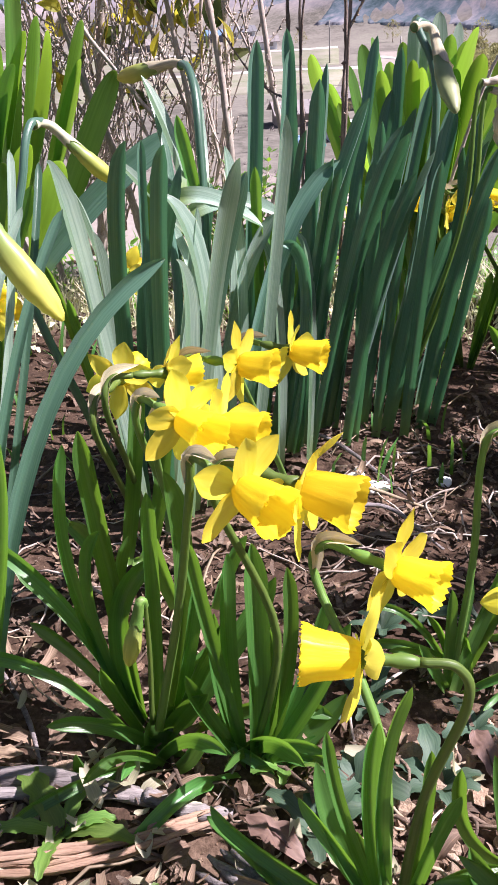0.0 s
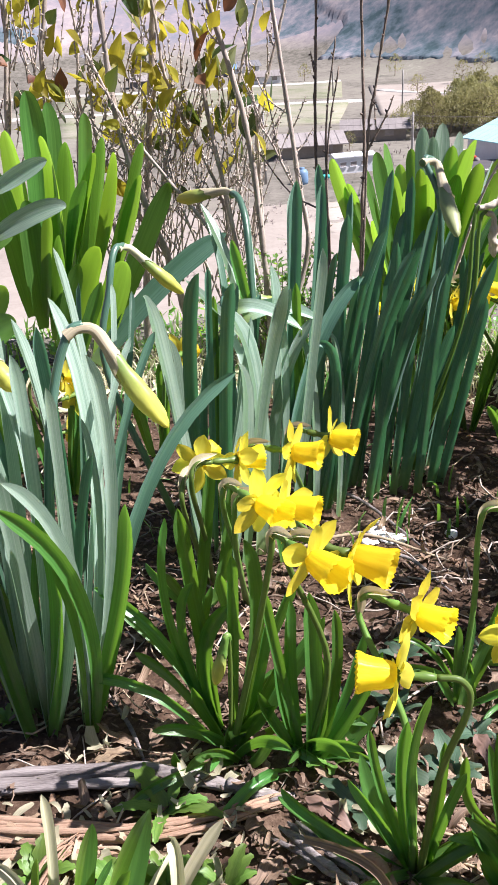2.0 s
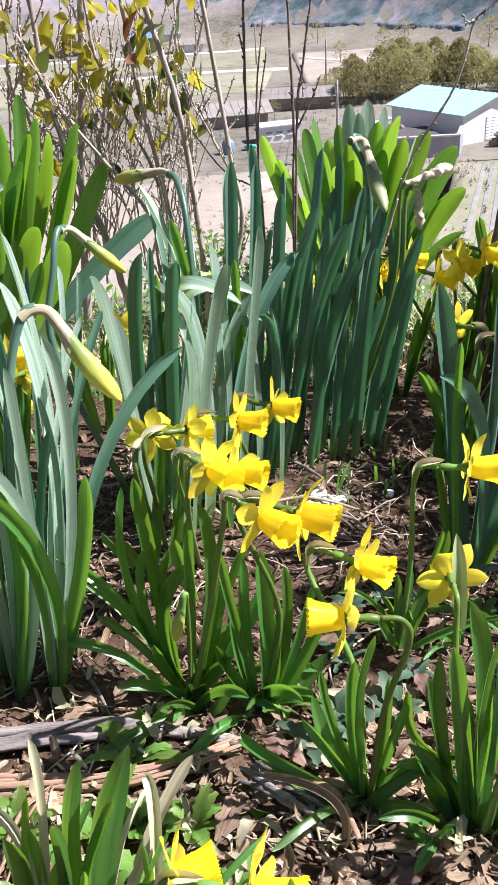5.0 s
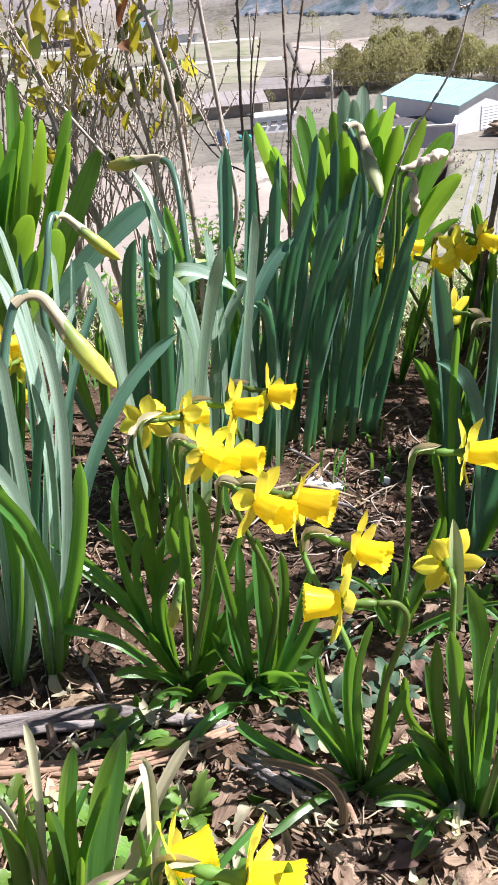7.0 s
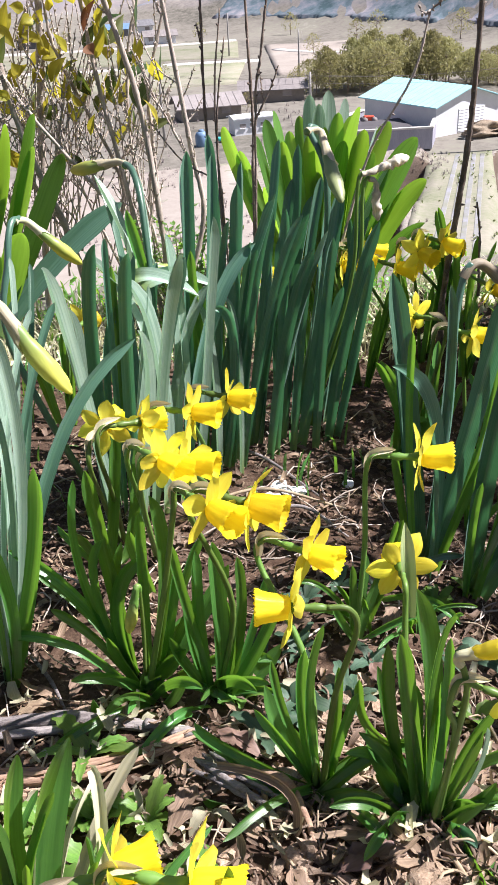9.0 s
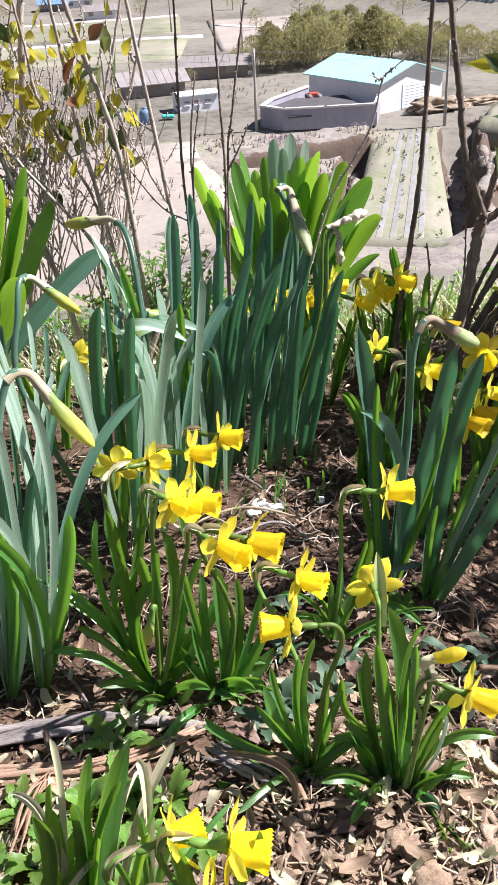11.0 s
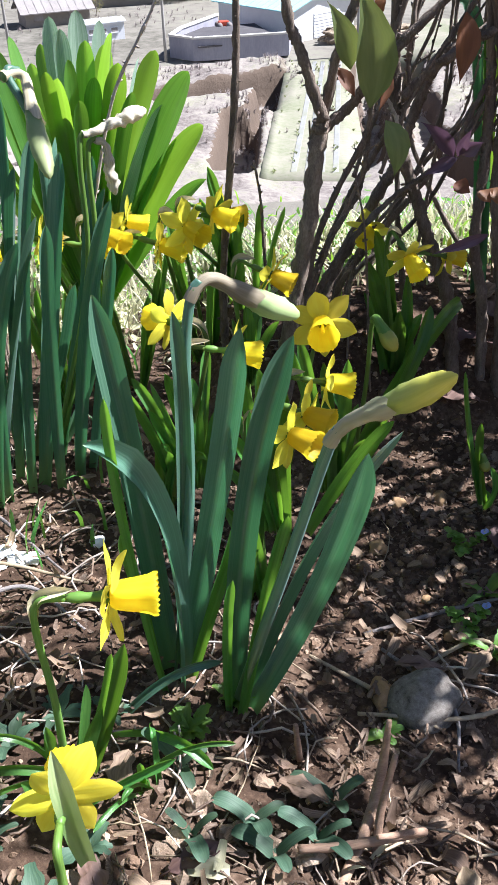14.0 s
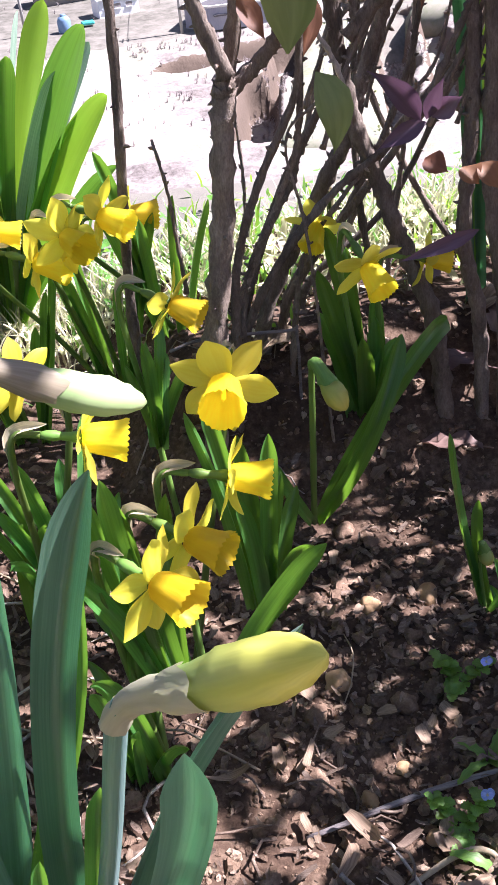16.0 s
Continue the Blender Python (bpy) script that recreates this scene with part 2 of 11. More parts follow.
def tube(points, radii, sides=7, rough=0.0, flat=1.0):
    """Verts, faces and uv of a round, closed sweep."""
    verts, faces, uv = [], [], []
    n = len(points)
    side = Vector((0, 0, 1))
    for i, p in enumerate(points):
        tan = (points[min(i + 1, n - 1)] - points[max(i - 1, 0)]).normalized()
        if i == 0:
            side = tan.orthogonal().normalized()
        side = (side - tan * side.dot(tan)).normalized()
        other = tan.cross(side)
        for k in range(sides):
            a = 2 * math.pi * k / sides
            r = radii[i] * (1 + rough * random.uniform(-1, 1))
            verts.append(p + side * (math.cos(a) * r) + other * (math.sin(a) * r * flat))
            uv.append((k / sides, i / (n - 1)))
    for i in range(n - 1):
        for k in range(sides):
            a, b = i * sides + k, i * sides + (k + 1) % sides
            faces.append((a, b, b + sides, a + sides))
    faces.append(tuple(range(sides - 1, -1, -1)))
    faces.append(tuple(range((n - 1) * sides, n * sides)))
    return verts, faces, uv


def lengthwise(points):
    out = [0.0]
    for a, b in zip(points, points[1:]):
        out.append(out[-1] + (b - a).length)
    return [v / out[-1] for v in out]


def blade(points, width, face, tip_round=0.5, channel=0.22, twist=0.0, base_width=0.75, wave=0.05):
    """A strap leaf: a channelled sheet swept along the points, with a rounded or pointed tip."""
    verts, faces, uv = [], [], []
    n = len(points)
    at = lengthwise(points)
    length = sum((b - a).length for a, b in zip(points, points[1:]))
    zone = min(0.45, (2.4 - 1.5 * tip_round) * width / length)
    across = (-1.0, -0.66, -0.33, 0.0, 0.33, 0.66, 1.0)
    ring = len(across)
    look_to = Vector(face).normalized()
    phase = random.uniform(0, 6)
    for i, p in enumerate(points):
        u = at[i]
        tan = (points[min(i + 1, n - 1)] - points[max(i - 1, 0)]).normalized()
        side = tan.cross(look_to)
        if side.length < 0.05:
            side = tan.orthogonal()
        side.normalize()
        side.rotate(Matrix.Rotation(radians(twist) * (u - 0.5), 3, tan))
        up = side.cross(tan)
        w = base_width + (1 - base_width) * math.sin(min(u / 0.45, 1) * math.pi / 2)
        if u > 1 - zone:
            v = (u - 1 + zone) / zone
            w *= max(0.05, math.sqrt(max(0, 1 - v * v)) if tip_round > 0.6 else (1 - v ** 1.7) ** 0.75)
        h = width * w / 2
        for s in across:
            verts.append(p + side * (h * s) + up * (channel * h * (abs(s) ** 1.25 - 0.45) + wave * h * math.sin(9 * u + phase) * s))
            uv.append((0.5 + s / 2, u))
    for i in range(n - 1):
        for k in range(ring - 1):
            a = i * ring + k
            faces.append((a, a + 1, a + ring + 1, a + ring))
    return verts, faces, uv


def shifted(verts, parent):
    """World points in the frame of an unturned parent."""
    o = parent.matrix_world.translation if parent else Vector()
    return [Vector(v) - o for v in verts]


def leaf(plant, base, mid, tip, width, material=None, face=None, tip_round=0.5, twist=None, name="leaf", channel=0.85, label="", base_width=0.75):
    """A strap leaf of a plant through three places of the world."""
    if face is None:
        a = radians(188 + random.uniform(-55, 50))
        face = (math.sin(a), math.cos(a), 0.25)
    elif isinstance(face, (int, float)):
        a = radians(face)
        face = (math.sin(a), math.cos(a), 0.35)
    pts = bezier(base, mid, tip, 15)
    v, f, uv = blade(pts, width, face, tip_round, channel, twist=random.uniform(-38, 38) if twist is None else twist, base_width=base_width)
    return mesh_object(name, shifted(v, plant), f, material or GREEN, plant, label, uv)


def stalk(plant, points, r0, r1, material=None, name="stem", sides=8, label=""):
    pts = smooth_path(points, 6)
    at = lengthwise(pts)
    v, f, uv = tube(pts, [r0 + (r1 - r0) * u for u in at], sides)
    return mesh_object(name, shifted(v, plant), f, material or STEM, plant, label, uv)


# flower pieces, built once and shared
def petal_mesh(length, width, curl, notch, seed):
    rnd = random.Random(seed)
    nu, nv = 12, 6
    verts, faces, uv = [], [], []
    for layer in (0,):
        for i in range(nu + 1):
            u = i / nu
            w = width * 1.24 * (0.10 + 0.90 * u) ** 0.55 * (1 - u ** 2.7) ** 1.0
            if i == nu:
                w = width * 0.04
            for k in range(nv + 1):
                s = 2 * k / nv - 1
                z = curl * u * u * length - 0.12 * w * (1 - s * s) + 0.05 * w * math.sin(7 * u + seed) * s + 0.0016 * math.exp(-(s * 5) ** 2) * (1 - u)
                verts.append((s * w / 2, 0.004 + u * (length - 0.004) - (notch * length * s * s if i == nu else 0), z - layer * 0.0006))
                uv.append((0.5 + s / 2, u * 0.9))
    row = nv + 1
    for i in range(nu):
        for k in range(nv):
            a = i * row + k
            faces.append((a, a + 1, a + row + 1, a + row))
    me = bpy.data.meshes.new("petal")
    me.from_pydata(verts, [], faces)
    layer = me.uv_layers.new(name="UVMap")
    index = np.empty(len(me.loops), dtype=np.int32)
    me.loops.foreach_get("vertex_index", index)
    layer.data.foreach_set("uv", np.asarray(uv, dtype=np.float32)[index].ravel())
    me.polygons.foreach_set("use_smooth", [True] * len(me.polygons))
    me.materials.append(PETAL)
    return me


def corona_mesh(length, r0, r1, flare, seed):
    """The trumpet: a frilled, double-walled cup."""
    n = 44
    prof = [(0, 0.72), (0.12, 0.92), (0.35, 1.0), (0.6, 1.04), (0.8, 1.1), (0.92, 1.2), (1.0, 1.0 + flare)]
    verts, faces, uv = [], [], []
    for h, w in prof:
        for k in range(n):
            a = 2 * math.pi * k / n
            r = (r0 + (r1 - r0) * h) * w
            frill = max(0, h - 0.7) / 0.3
            r *= 1 + 0.035 * math.cos(6 * a) + frill * (0.022 * math.sin(6 * a + seed) + 0.030 * math.sin(17 * a + 2 * seed))
            verts.append((math.cos(a) * r, math.sin(a) * r, h * length + frill * 0.0009 * math.sin(21 * a + 1.3 * seed)))
            uv.append((k / n, h))
    for j in range(len(prof) - 1):
        for k in range(n):
            a, b = j * n + k, j * n + (k + 1) % n
            faces.append((a, b, b + n, a + n))
    faces.append(tuple(range(n - 1, -1, -1)))
    me = bpy.data.meshes.new("corona")
    me.from_pydata(verts, [], faces)
    layer = me.uv_layers.new(name="UVMap")
    index = np.empty(len(me.loops), dtype=np.int32)
    me.loops.foreach_get("vertex_index", index)
    layer.data.foreach_set("uv", np.asarray(uv, dtype=np.float32)[index].ravel())
    me.polygons.foreach_set("use_smooth", [True] * len(me.polygons))
    me.materials.append(CORONA)
    return me


PETALS = [petal_mesh(0.0318, 0.0232, c, 0.0, s) for c, s in ((-0.05, 1), (0.14, 2), (-0.20, 3), (0.04, 4))]
CORONAS = [corona_mesh(0.0265, 0.0088, 0.0108, 0.16, 1), corona_mesh(0.025, 0.0086, 0.0106, 0.20, 2.4), corona_mesh(0.0275, 0.0090, 0.0110, 0.18, 4.1)]
tube_pts = [Vector((0, 0, z)) for z in (-0.026, -0.022, -0.017, -0.013, -0.007, 0.0)]
FLOWER_TUBE = tube(tube_pts, [0.0016, 0.0030, 0.0036, 0.0026, 0.0030, 0.0050], 9)
CENTRE = tube([Vector((0, 0, z)) for z in (0.001, 0.008, 0.015, 0.018)], [0.0012, 0.0011, 0.0016, 0.0008], 6)
tube_me = bpy.data.meshes.new("flower")
tube_me.from_pydata([tuple(v) for v in FLOWER_TUBE[0]], [], FLOWER_TUBE[1])
tube_me.polygons.foreach_set("use_smooth", [True] * len(tube_me.polygons))
tube_me.materials.append(STEM)
pistil_me = bpy.data.meshes.new("pistil")
pistil_me.from_pydata([tuple(v) for v in CENTRE[0]], [], CENTRE[1])
pistil_me.materials.append(CORONA)


def facing(az, el):
    """The way of azimuth az (degrees clockwise from +y) and height el."""
    a, e = radians(az), radians(el)
    return Vector((math.sin(a) * math.cos(e), math.cos(a) * math.cos(e), math.sin(e)))


def flower(plant, place, az, el, size=1.0, spin=0.0, fold=0.0):
    """A daffodil bloom whose petals meet at place: flower tube, six petals, corona and pistil."""
    way = facing(az, el)
    rot = way.to_track_quat("Z", "Y").to_matrix().to_4x4()
    f = link("flower", tube_me, plant)
    f.matrix_local = Matrix.Translation(Vector(place) - plant.matrix_world.translation) @ rot @ Matrix.Diagonal((size, size, size, 1))
    k0 = random.randrange(4)
    for k in range(6):
        p = link("petal", PETALS[(k0 + k * 3 + (k // 2)) % 4], f)
        tilt = random.uniform(-16, 14) + fold
        s = random.uniform(0.94, 1.06)
        p.matrix_local = pose(0, 0, -0.0012 if k % 2 else 0.0004, 0, 0, spin + 60 * k + random.uniform(-5, 5)) @ pose(0, 0, 0, tilt, random.uniform(-10, 10), 0) @ Matrix.Diagonal((s * (0.92 if k % 2 else 1.05), s, s, 1))
    c = link("corona", random.choice(CORONAS), f)
    c.matrix_local = pose(0, 0, 0, 0, 0, random.uniform(0, 360))
    link("pistil", pistil_me, f)
    return f


def neck_of(place, az, el, size=1.0):
    return Vector(place) - facing(az, el) * 0.025 * size


def bloom(plant, base, place, az, el, size=1.0, spin=0.0, mid=None, fold=0.0, spathe=True, r=0.0030):
    """A stem that rises from base, bends over and carries a flower."""
    neck = neck_of(place, az, el, size)
    way = facing(az, el)
    flat = Vector((way.x, way.y, 0)).normalized() if abs(el) < 85 else Vector((0, 0, 0))
    b = Vector(base)
    knee = neck - way * 0.012 - flat * 0.004 + Vector((0, 0, -0.002))
    below = neck - flat * 0.021 + Vector((0, 0, -0.024))
    pts = [b, Vector(mid) if mid else b.lerp(below, 0.55) + Vector((random.uniform(-0.004, 0.004), 0, 0)), below, knee, neck]
    stalk(plant, pts, r, r * 0.75)
    if spathe:
        pts = [below + Vector((0, 0, 0.006)), knee + Vector((0, 0, 0.003)), knee.lerp(neck, 0.7) + Vector((0, 0, 0.007)) + flat * 0.010]
        v, f, uv = blade(smooth_path(pts, 5), 0.0072, (0, -0.6, 0.8), 0.15, 1.3, base_width=0.5, wave=0.25)
        mesh_object("spathe", shifted(v, plant), f, SPATHE, plant, "papery brown spathe", uv)
    return flower(plant, place, az, el, size, spin, fold)


def bud(plant, stem_points, tip, fat=0.011, sheath=SHEATH, skin=BUD, r=0.0048, name="bud", crumple=0.05):
    """A closed flower: stem, papery sheath over the bend, pointed bud."""
    stalk(plant, stem_points, r, r * 0.8, BLUE if r > 0.004 else STEM)
    a, t = Vector(stem_points[-1]), Vector(tip)
    d = (t - a).length
    prev = (a - Vector(stem_points[-2])).normalized()
    way = (t - a) / d
    q = [a - prev * d * 0.16, a - prev * d * 0.06, a + (way * 0.07 + prev * 0.035) * d, a + (way * 0.22 + prev * 0.035) * d, a + (way * 0.42 + prev * 0.015) * d, a.lerp(t, 0.62), a.lerp(t, 0.82), t]
    pts = smooth_path(q, 5)
    at = lengthwise(pts)
    prof = [(0.0, r / fat * 0.9), (0.12, 0.40), (0.34, 0.50), (0.50, 0.72), (0.66, 0.96), (0.78, 0.98), (0.89, 0.76), (0.96, 0.46), (1.0, 0.08)]
    sides = 16

    def girth(u):
        for (u0, w0), (u1, w1) in zip(prof, prof[1:]):
            if u <= u1:
                v = (u - u0) / (u1 - u0)
                return fat * (w0 + (w1 - w0) * v * v * (3 - 2 * v))
        return fat * 0.06

    rad = [girth(u) for u in at]
    v, f, uv = tube(pts, rad, sides)
    # three overlapping folds run round the closed petals
    for i, u in enumerate(at):
        for k in range(sides):
            a = 2 * math.pi * k / sides + 1.6 * u
            v[i * sides + k] = pts[i].lerp(v[i * sides + k], 1 + 0.10 * max(0, u - 0.35) * math.cos(3 * a) + 0.05 * max(0, u - 0.4) * math.sin(7 * a) + crumple * 2 * noise.noise(v[i * sides + k] * 170))
    b = mesh_object(name, shifted(v, plant), f, skin, plant, "", uv)
    # the sheath hugs the bud and ends in a slanting ragged edge
    rows, first = 14, len(v)
    sv, sf, suv = [], [], []
    lag = random.uniform(0, 6)
    for i in range(rows + 1):
        for k in range(sides):
            a = 2 * math.pi * k / sides
            end = 0.50 + 0.09 * math.cos(a + lag) + 0.02 * math.sin(5 * a + lag)
            u = end * i / rows
            x = next((n for n in range(1, len(at)) if at[n] >= u), len(at) - 1)
            w = (u - at[x - 1]) / max(1e-6, at[x] - at[x - 1])
            c = pts[x - 1].lerp(pts[x], w)
            p = v[(x - 1) * sides + k].lerp(v[x * sides + k], w)
            puff = 1.10 + 0.06 * math.sin(4 * a + 9 * u + lag) + 0.04 * math.sin(9 * a) + 0.10 * noise.noise(p * 220)
            sv.append(c + (p - c) * puff + (p - c).normalized() * 0.0003)
            suv.append((k / sides, i / rows))
    for i in range(rows):
        for k in range(sides):
            a, c = i * sides + k, i * sides + (k + 1) % sides
            sf.append((a, c, c + sides, a + sides))
    mesh_object("sheath", shifted(sv, plant), sf, sheath, plant, "papery sheath of the bud", suv)
    return b


def rock_mesh(name, size, material, seed, parent=None, cuts=3, jag=0.22, ridge=0.5, boxy=1.0):
    bm = bmesh.new()
    bmesh.ops.create_icosphere(bm, subdivisions=cuts, radius=1)
    off = Vector((seed * 3.1, seed * 1.7, seed))
    for v in bm.verts:
        v.co = Vector([math.copysign(abs(c) ** boxy, c) for c in v.co])
        d = noise.noise(v.co * 1.2 + off) * jag * 1.4 + noise.noise(v.co * 3.1 + off) * jag * 0.5 + noise.noise(v.co * 8 + off) * jag * 0.16 - abs(noise.noise(v.co * 2.1 + off * 2)) * jag * ridge
        v.co = Vector((v.co.x * size[0], v.co.y * size[1], v.co.z * size[2])) * (1 + d)
    for f in bm.faces:
        f.smooth = True
    me = bpy.data.meshes.new(name)
    bm.to_mesh(me)
    bm.free()
    me.materials.append(material)
    return link(name, me, parent)

# ---------------------------------------------------------------- ground
VALLEY = -23.9


def step(a, b, x):
    u = min(max((x - a) / (b - a), 0), 1)
    return u * u * (3 - 2 * u)


def bed(x, y):
    """Height of the flower bed, without its small relief."""
    u = min(max((x - 0.15) / 0.35, 0), 1)
    mound = step(0.88, 1.04, y) * (1 - step(1.24, 1.5, y)) * step(0.36, 0.47, x)     # raised soil round the shrub
    return 0.03 - 0.045 * u * u * (3 - 2 * u) + 0.125 * mound


def relief(x, y):
    v = Vector((x, y, 0))
    return noise.noise(v * 9) * 0.007 + noise.noise(v * 31) * 0.0035 + noise.noise(v * 85) * 0.002


def land(x, y):
    """Height of the one sheet of land: bed, slope below it, valley floor, hills."""
    d = math.hypot(x, y - 0.6)
    z = bed(x, y)
    if d < 3:
        z += relief(x, y) * (1 - step(1.6, 3, d))
    edge = 1.70 + 0.12 * math.sin(3 * x)
    if y > edge:
        drop = step(edge, edge + 38, y)
        lip = min((y - edge) * 0.62, 6)
        z -= max(lip * (1 - drop), 0)
        z = z * (1 - drop) + (VALLEY + noise.noise(Vector((x, y, 3)) * 0.05) * 0.5) * drop
    if 64 < y < 116 and -36 < x < 92:
        z -= 9 * min(step(64, 72, y), 1 - step(108, 116, y), step(-36, -26, x), 1 - step(82, 92, x))
    if y < -2:
        z += min((-2 - y) * 0.15, 30)
    far = math.hypot(x, y)
    if y > 0 and far > 180:
        n = noise.noise(Vector((x, y, 0)) * 0.004) + 0.5 * noise.noise(Vector((x, y, 5)) * 0.012)
        foot = 370 - 150 * step(-20, 160, x) + 30 * n
        up = step(foot - 40, foot + 360, far)
        z += up * (120 + 60 * n) + step(foot, foot + 60, far) * (6 + 6 * n)
    if abs(x) > 150:
        z += step(150, 900, abs(x)) * 90
    return z


def axis(lo, hi, fine, grow, reach):
    """Grid lines: fine between lo and hi, then wider and wider out to reach."""
    mid = list(np.arange(lo, hi + 1e-6, fine))
    out, s = [], fine
    p = hi
    while p < reach:
        s *= grow
        p += s
        out.append(p)
    back, s, p = [], fine, lo
    while p > -reach:
        s *= grow
        p -= s
        back.append(p)
    return back[::-1] + mid + out


gx, gy = axis(-0.4, 0.9, 0.011, 1.09, 3000), axis(-0.1, 1.75, 0.011, 1.085, 3000)
gverts = [(x, y, land(x, y)) for y in gy for x in gx]
w = len(gx)
gfaces = [(j * w + i, j * w + i + 1, (j + 1) * w + i + 1, (j + 1) * w + i) for j in range(len(gy) - 1) for i in range(w - 1)]


def ground_material():
    m, nt, p = nodes_of("land")
    geo = nt.nodes.new("ShaderNodeNewGeometry")
    pos = geo.outputs["Position"]
    sep = nt.nodes.new("ShaderNodeSeparateXYZ")
    nt.links.new(pos, sep.inputs[0])
    # bed soil
    a, b, c = noise_node(nt, pos, 14.0, 6.0, 0.65), noise_node(nt, pos, 150.0, 5.0, 0.7), noise_node(nt, pos, 3.0, 3.0)
    mixed = math_node(nt, "ADD", math_node(nt, "MULTIPLY", a, 0.5), math_node(nt, "MULTIPLY", b, 0.5))
    soil = ramp(nt, mixed, [(0.34, (0.024, 0.014, 0.010)), (0.5, (0.074, 0.046, 0.031)), (0.66, (0.19, 0.130, 0.092))])
    # dry valley land
    d, e, g = noise_node(nt, pos, 0.035, 6.0, 0.62), noise_node(nt, pos, 0.6, 5.0, 0.7), noise_node(nt, pos, 0.012, 3.0)
    dry = ramp(nt, math_node(nt, "ADD", math_node(nt, "MULTIPLY", d, 0.55), math_node(nt, "MULTIPLY", e, 0.45)),
               [(0.36, (0.085, 0.080, 0.065)), (0.45, (0.150, 0.140, 0.118)), (0.52, (0.200, 0.184, 0.158)), (0.60, (0.212, 0.206, 0.165)), (0.68, (0.30, 0.28, 0.25))])
    # wooded hills, with the distant haze put into paler, bluer colours
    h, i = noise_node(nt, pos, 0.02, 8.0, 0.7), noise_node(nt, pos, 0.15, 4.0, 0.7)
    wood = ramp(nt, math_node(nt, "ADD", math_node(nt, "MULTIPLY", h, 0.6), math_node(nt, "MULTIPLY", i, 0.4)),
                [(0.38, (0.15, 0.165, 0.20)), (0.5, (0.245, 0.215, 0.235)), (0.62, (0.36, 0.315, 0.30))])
    out = nt.nodes.new("ShaderNodeMapRange")
    nt.links.new(math_node(nt, "ADD", sep.outputs[1], math_node(nt, "MULTIPLY", a, 0.4)), out.inputs[0])
    out.inputs[1].default_value, out.inputs[2].default_value = 1.40, 1.75
    col = blend(nt, out.outputs[0], soil, dry)
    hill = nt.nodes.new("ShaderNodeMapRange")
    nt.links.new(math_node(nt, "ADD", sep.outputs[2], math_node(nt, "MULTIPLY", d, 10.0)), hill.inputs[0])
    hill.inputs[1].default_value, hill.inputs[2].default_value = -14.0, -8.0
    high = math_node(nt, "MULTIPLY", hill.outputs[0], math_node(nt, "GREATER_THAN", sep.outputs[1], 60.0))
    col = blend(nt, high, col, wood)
    nt.links.new(col, p.inputs["Base Color"])
    p.inputs["Roughness"].default_value = 0.95
    p.inputs["Specular IOR Level"].default_value = 0.2
    bump(nt, p, mixed, 0.9, 0.004)
    return m


ground = mesh_object("ground", gverts, gfaces, ground_material())
tagged(ground, "dark brown garden soil above a dry valley with hills", "ground", kind="structure")


def spot(x, y, up=0.0):
    return Vector((x, y, land(x, y) + up))

# ---------------------------------------------------------------- plants

# small daffodils, front row

p = thing("small_daffodil", (-0.048, 0.436, 0.030), "low daffodil leaves with a tiny closed bud in brown soil", "daffodil", "small daffodils in the bed")
leaf(p, (-0.063, 0.450, 0.035), (-0.112, 0.459, 0.085), (-0.171, 0.467, 0.100), 0.0098, GREEN, 182)
leaf(p, (-0.054, 0.462, 0.035), (-0.107, 0.489, 0.122), (-0.164, 0.515, 0.160), 0.0109, GREEN, 190)
leaf(p, (-0.055, 0.459, 0.035), (-0.093, 0.490, 0.090), (-0.146, 0.522, 0.130), 0.0093, GREEN, 194)
leaf(p, (-0.059, 0.467, 0.035), (-0.071, 0.481, 0.163), (-0.080, 0.494, 0.250), 0.0133, GREEN, 190)
leaf(p, (-0.066, 0.472, 0.035), (-0.098, 0.485, 0.151), (-0.092, 0.498, 0.239), 0.0093, GREEN, 140)
leaf(p, (-0.062, 0.467, 0.035), (-0.083, 0.470, 0.141), (-0.071, 0.473, 0.190), 0.0083, GREEN, 204)
leaf(p, (-0.059, 0.463, 0.035), (-0.066, 0.470, 0.121), (-0.037, 0.477, 0.165), 0.0134, GREEN, 195)
leaf(p, (-0.059, 0.467, 0.035), (-0.068, 0.480, 0.119), (-0.057, 0.493, 0.172), 0.0088, GREEN, 146)
leaf(p, (-0.040, 0.456, 0.035), (-0.021, 0.459, 0.154), (-0.026, 0.462, 0.237), 0.0142, GREEN, 155)
leaf(p, (-0.035, 0.455, 0.035), (0.002, 0.463, 0.092), (0.038, 0.471, 0.150), 0.0155, GREEN, 176)
leaf(p, (-0.048, 0.437, 0.035), (-0.045, 0.443, 0.055), (-0.026, 0.448, 0.059), 0.0195, GREEN, 139, tip_round=0.8)
leaf(p, (-0.033, 0.422, 0.035), (-0.023, 0.419, 0.049), (-0.013, 0.417, 0.071), 0.0125, GREEN, 158, tip_round=0.8)
leaf(p, (-0.028, 0.434, 0.035), (-0.074, 0.424, 0.018), (-0.094, 0.414, 0.060), 0.0132, GREEN, 200)
leaf(p, (-0.038, 0.452, 0.035), (-0.023, 0.465, 0.070), (-0.005, 0.478, 0.091), 0.0101, GREEN, 192)
leaf(p, (-0.054, 0.451, 0.035), (-0.068, 0.447, 0.072), (-0.077, 0.443, 0.104), 0.0100, GREEN, 194)
leaf(p, (-0.046, 0.461, 0.035), (-0.040, 0.456, 0.140), (-0.036, 0.452, 0.229), 0.0093, GREEN, 181)
leaf(p, (-0.039, 0.452, 0.035), (-0.022, 0.447, 0.105), (-0.010, 0.443, 0.171), 0.0114, GREEN, 138)
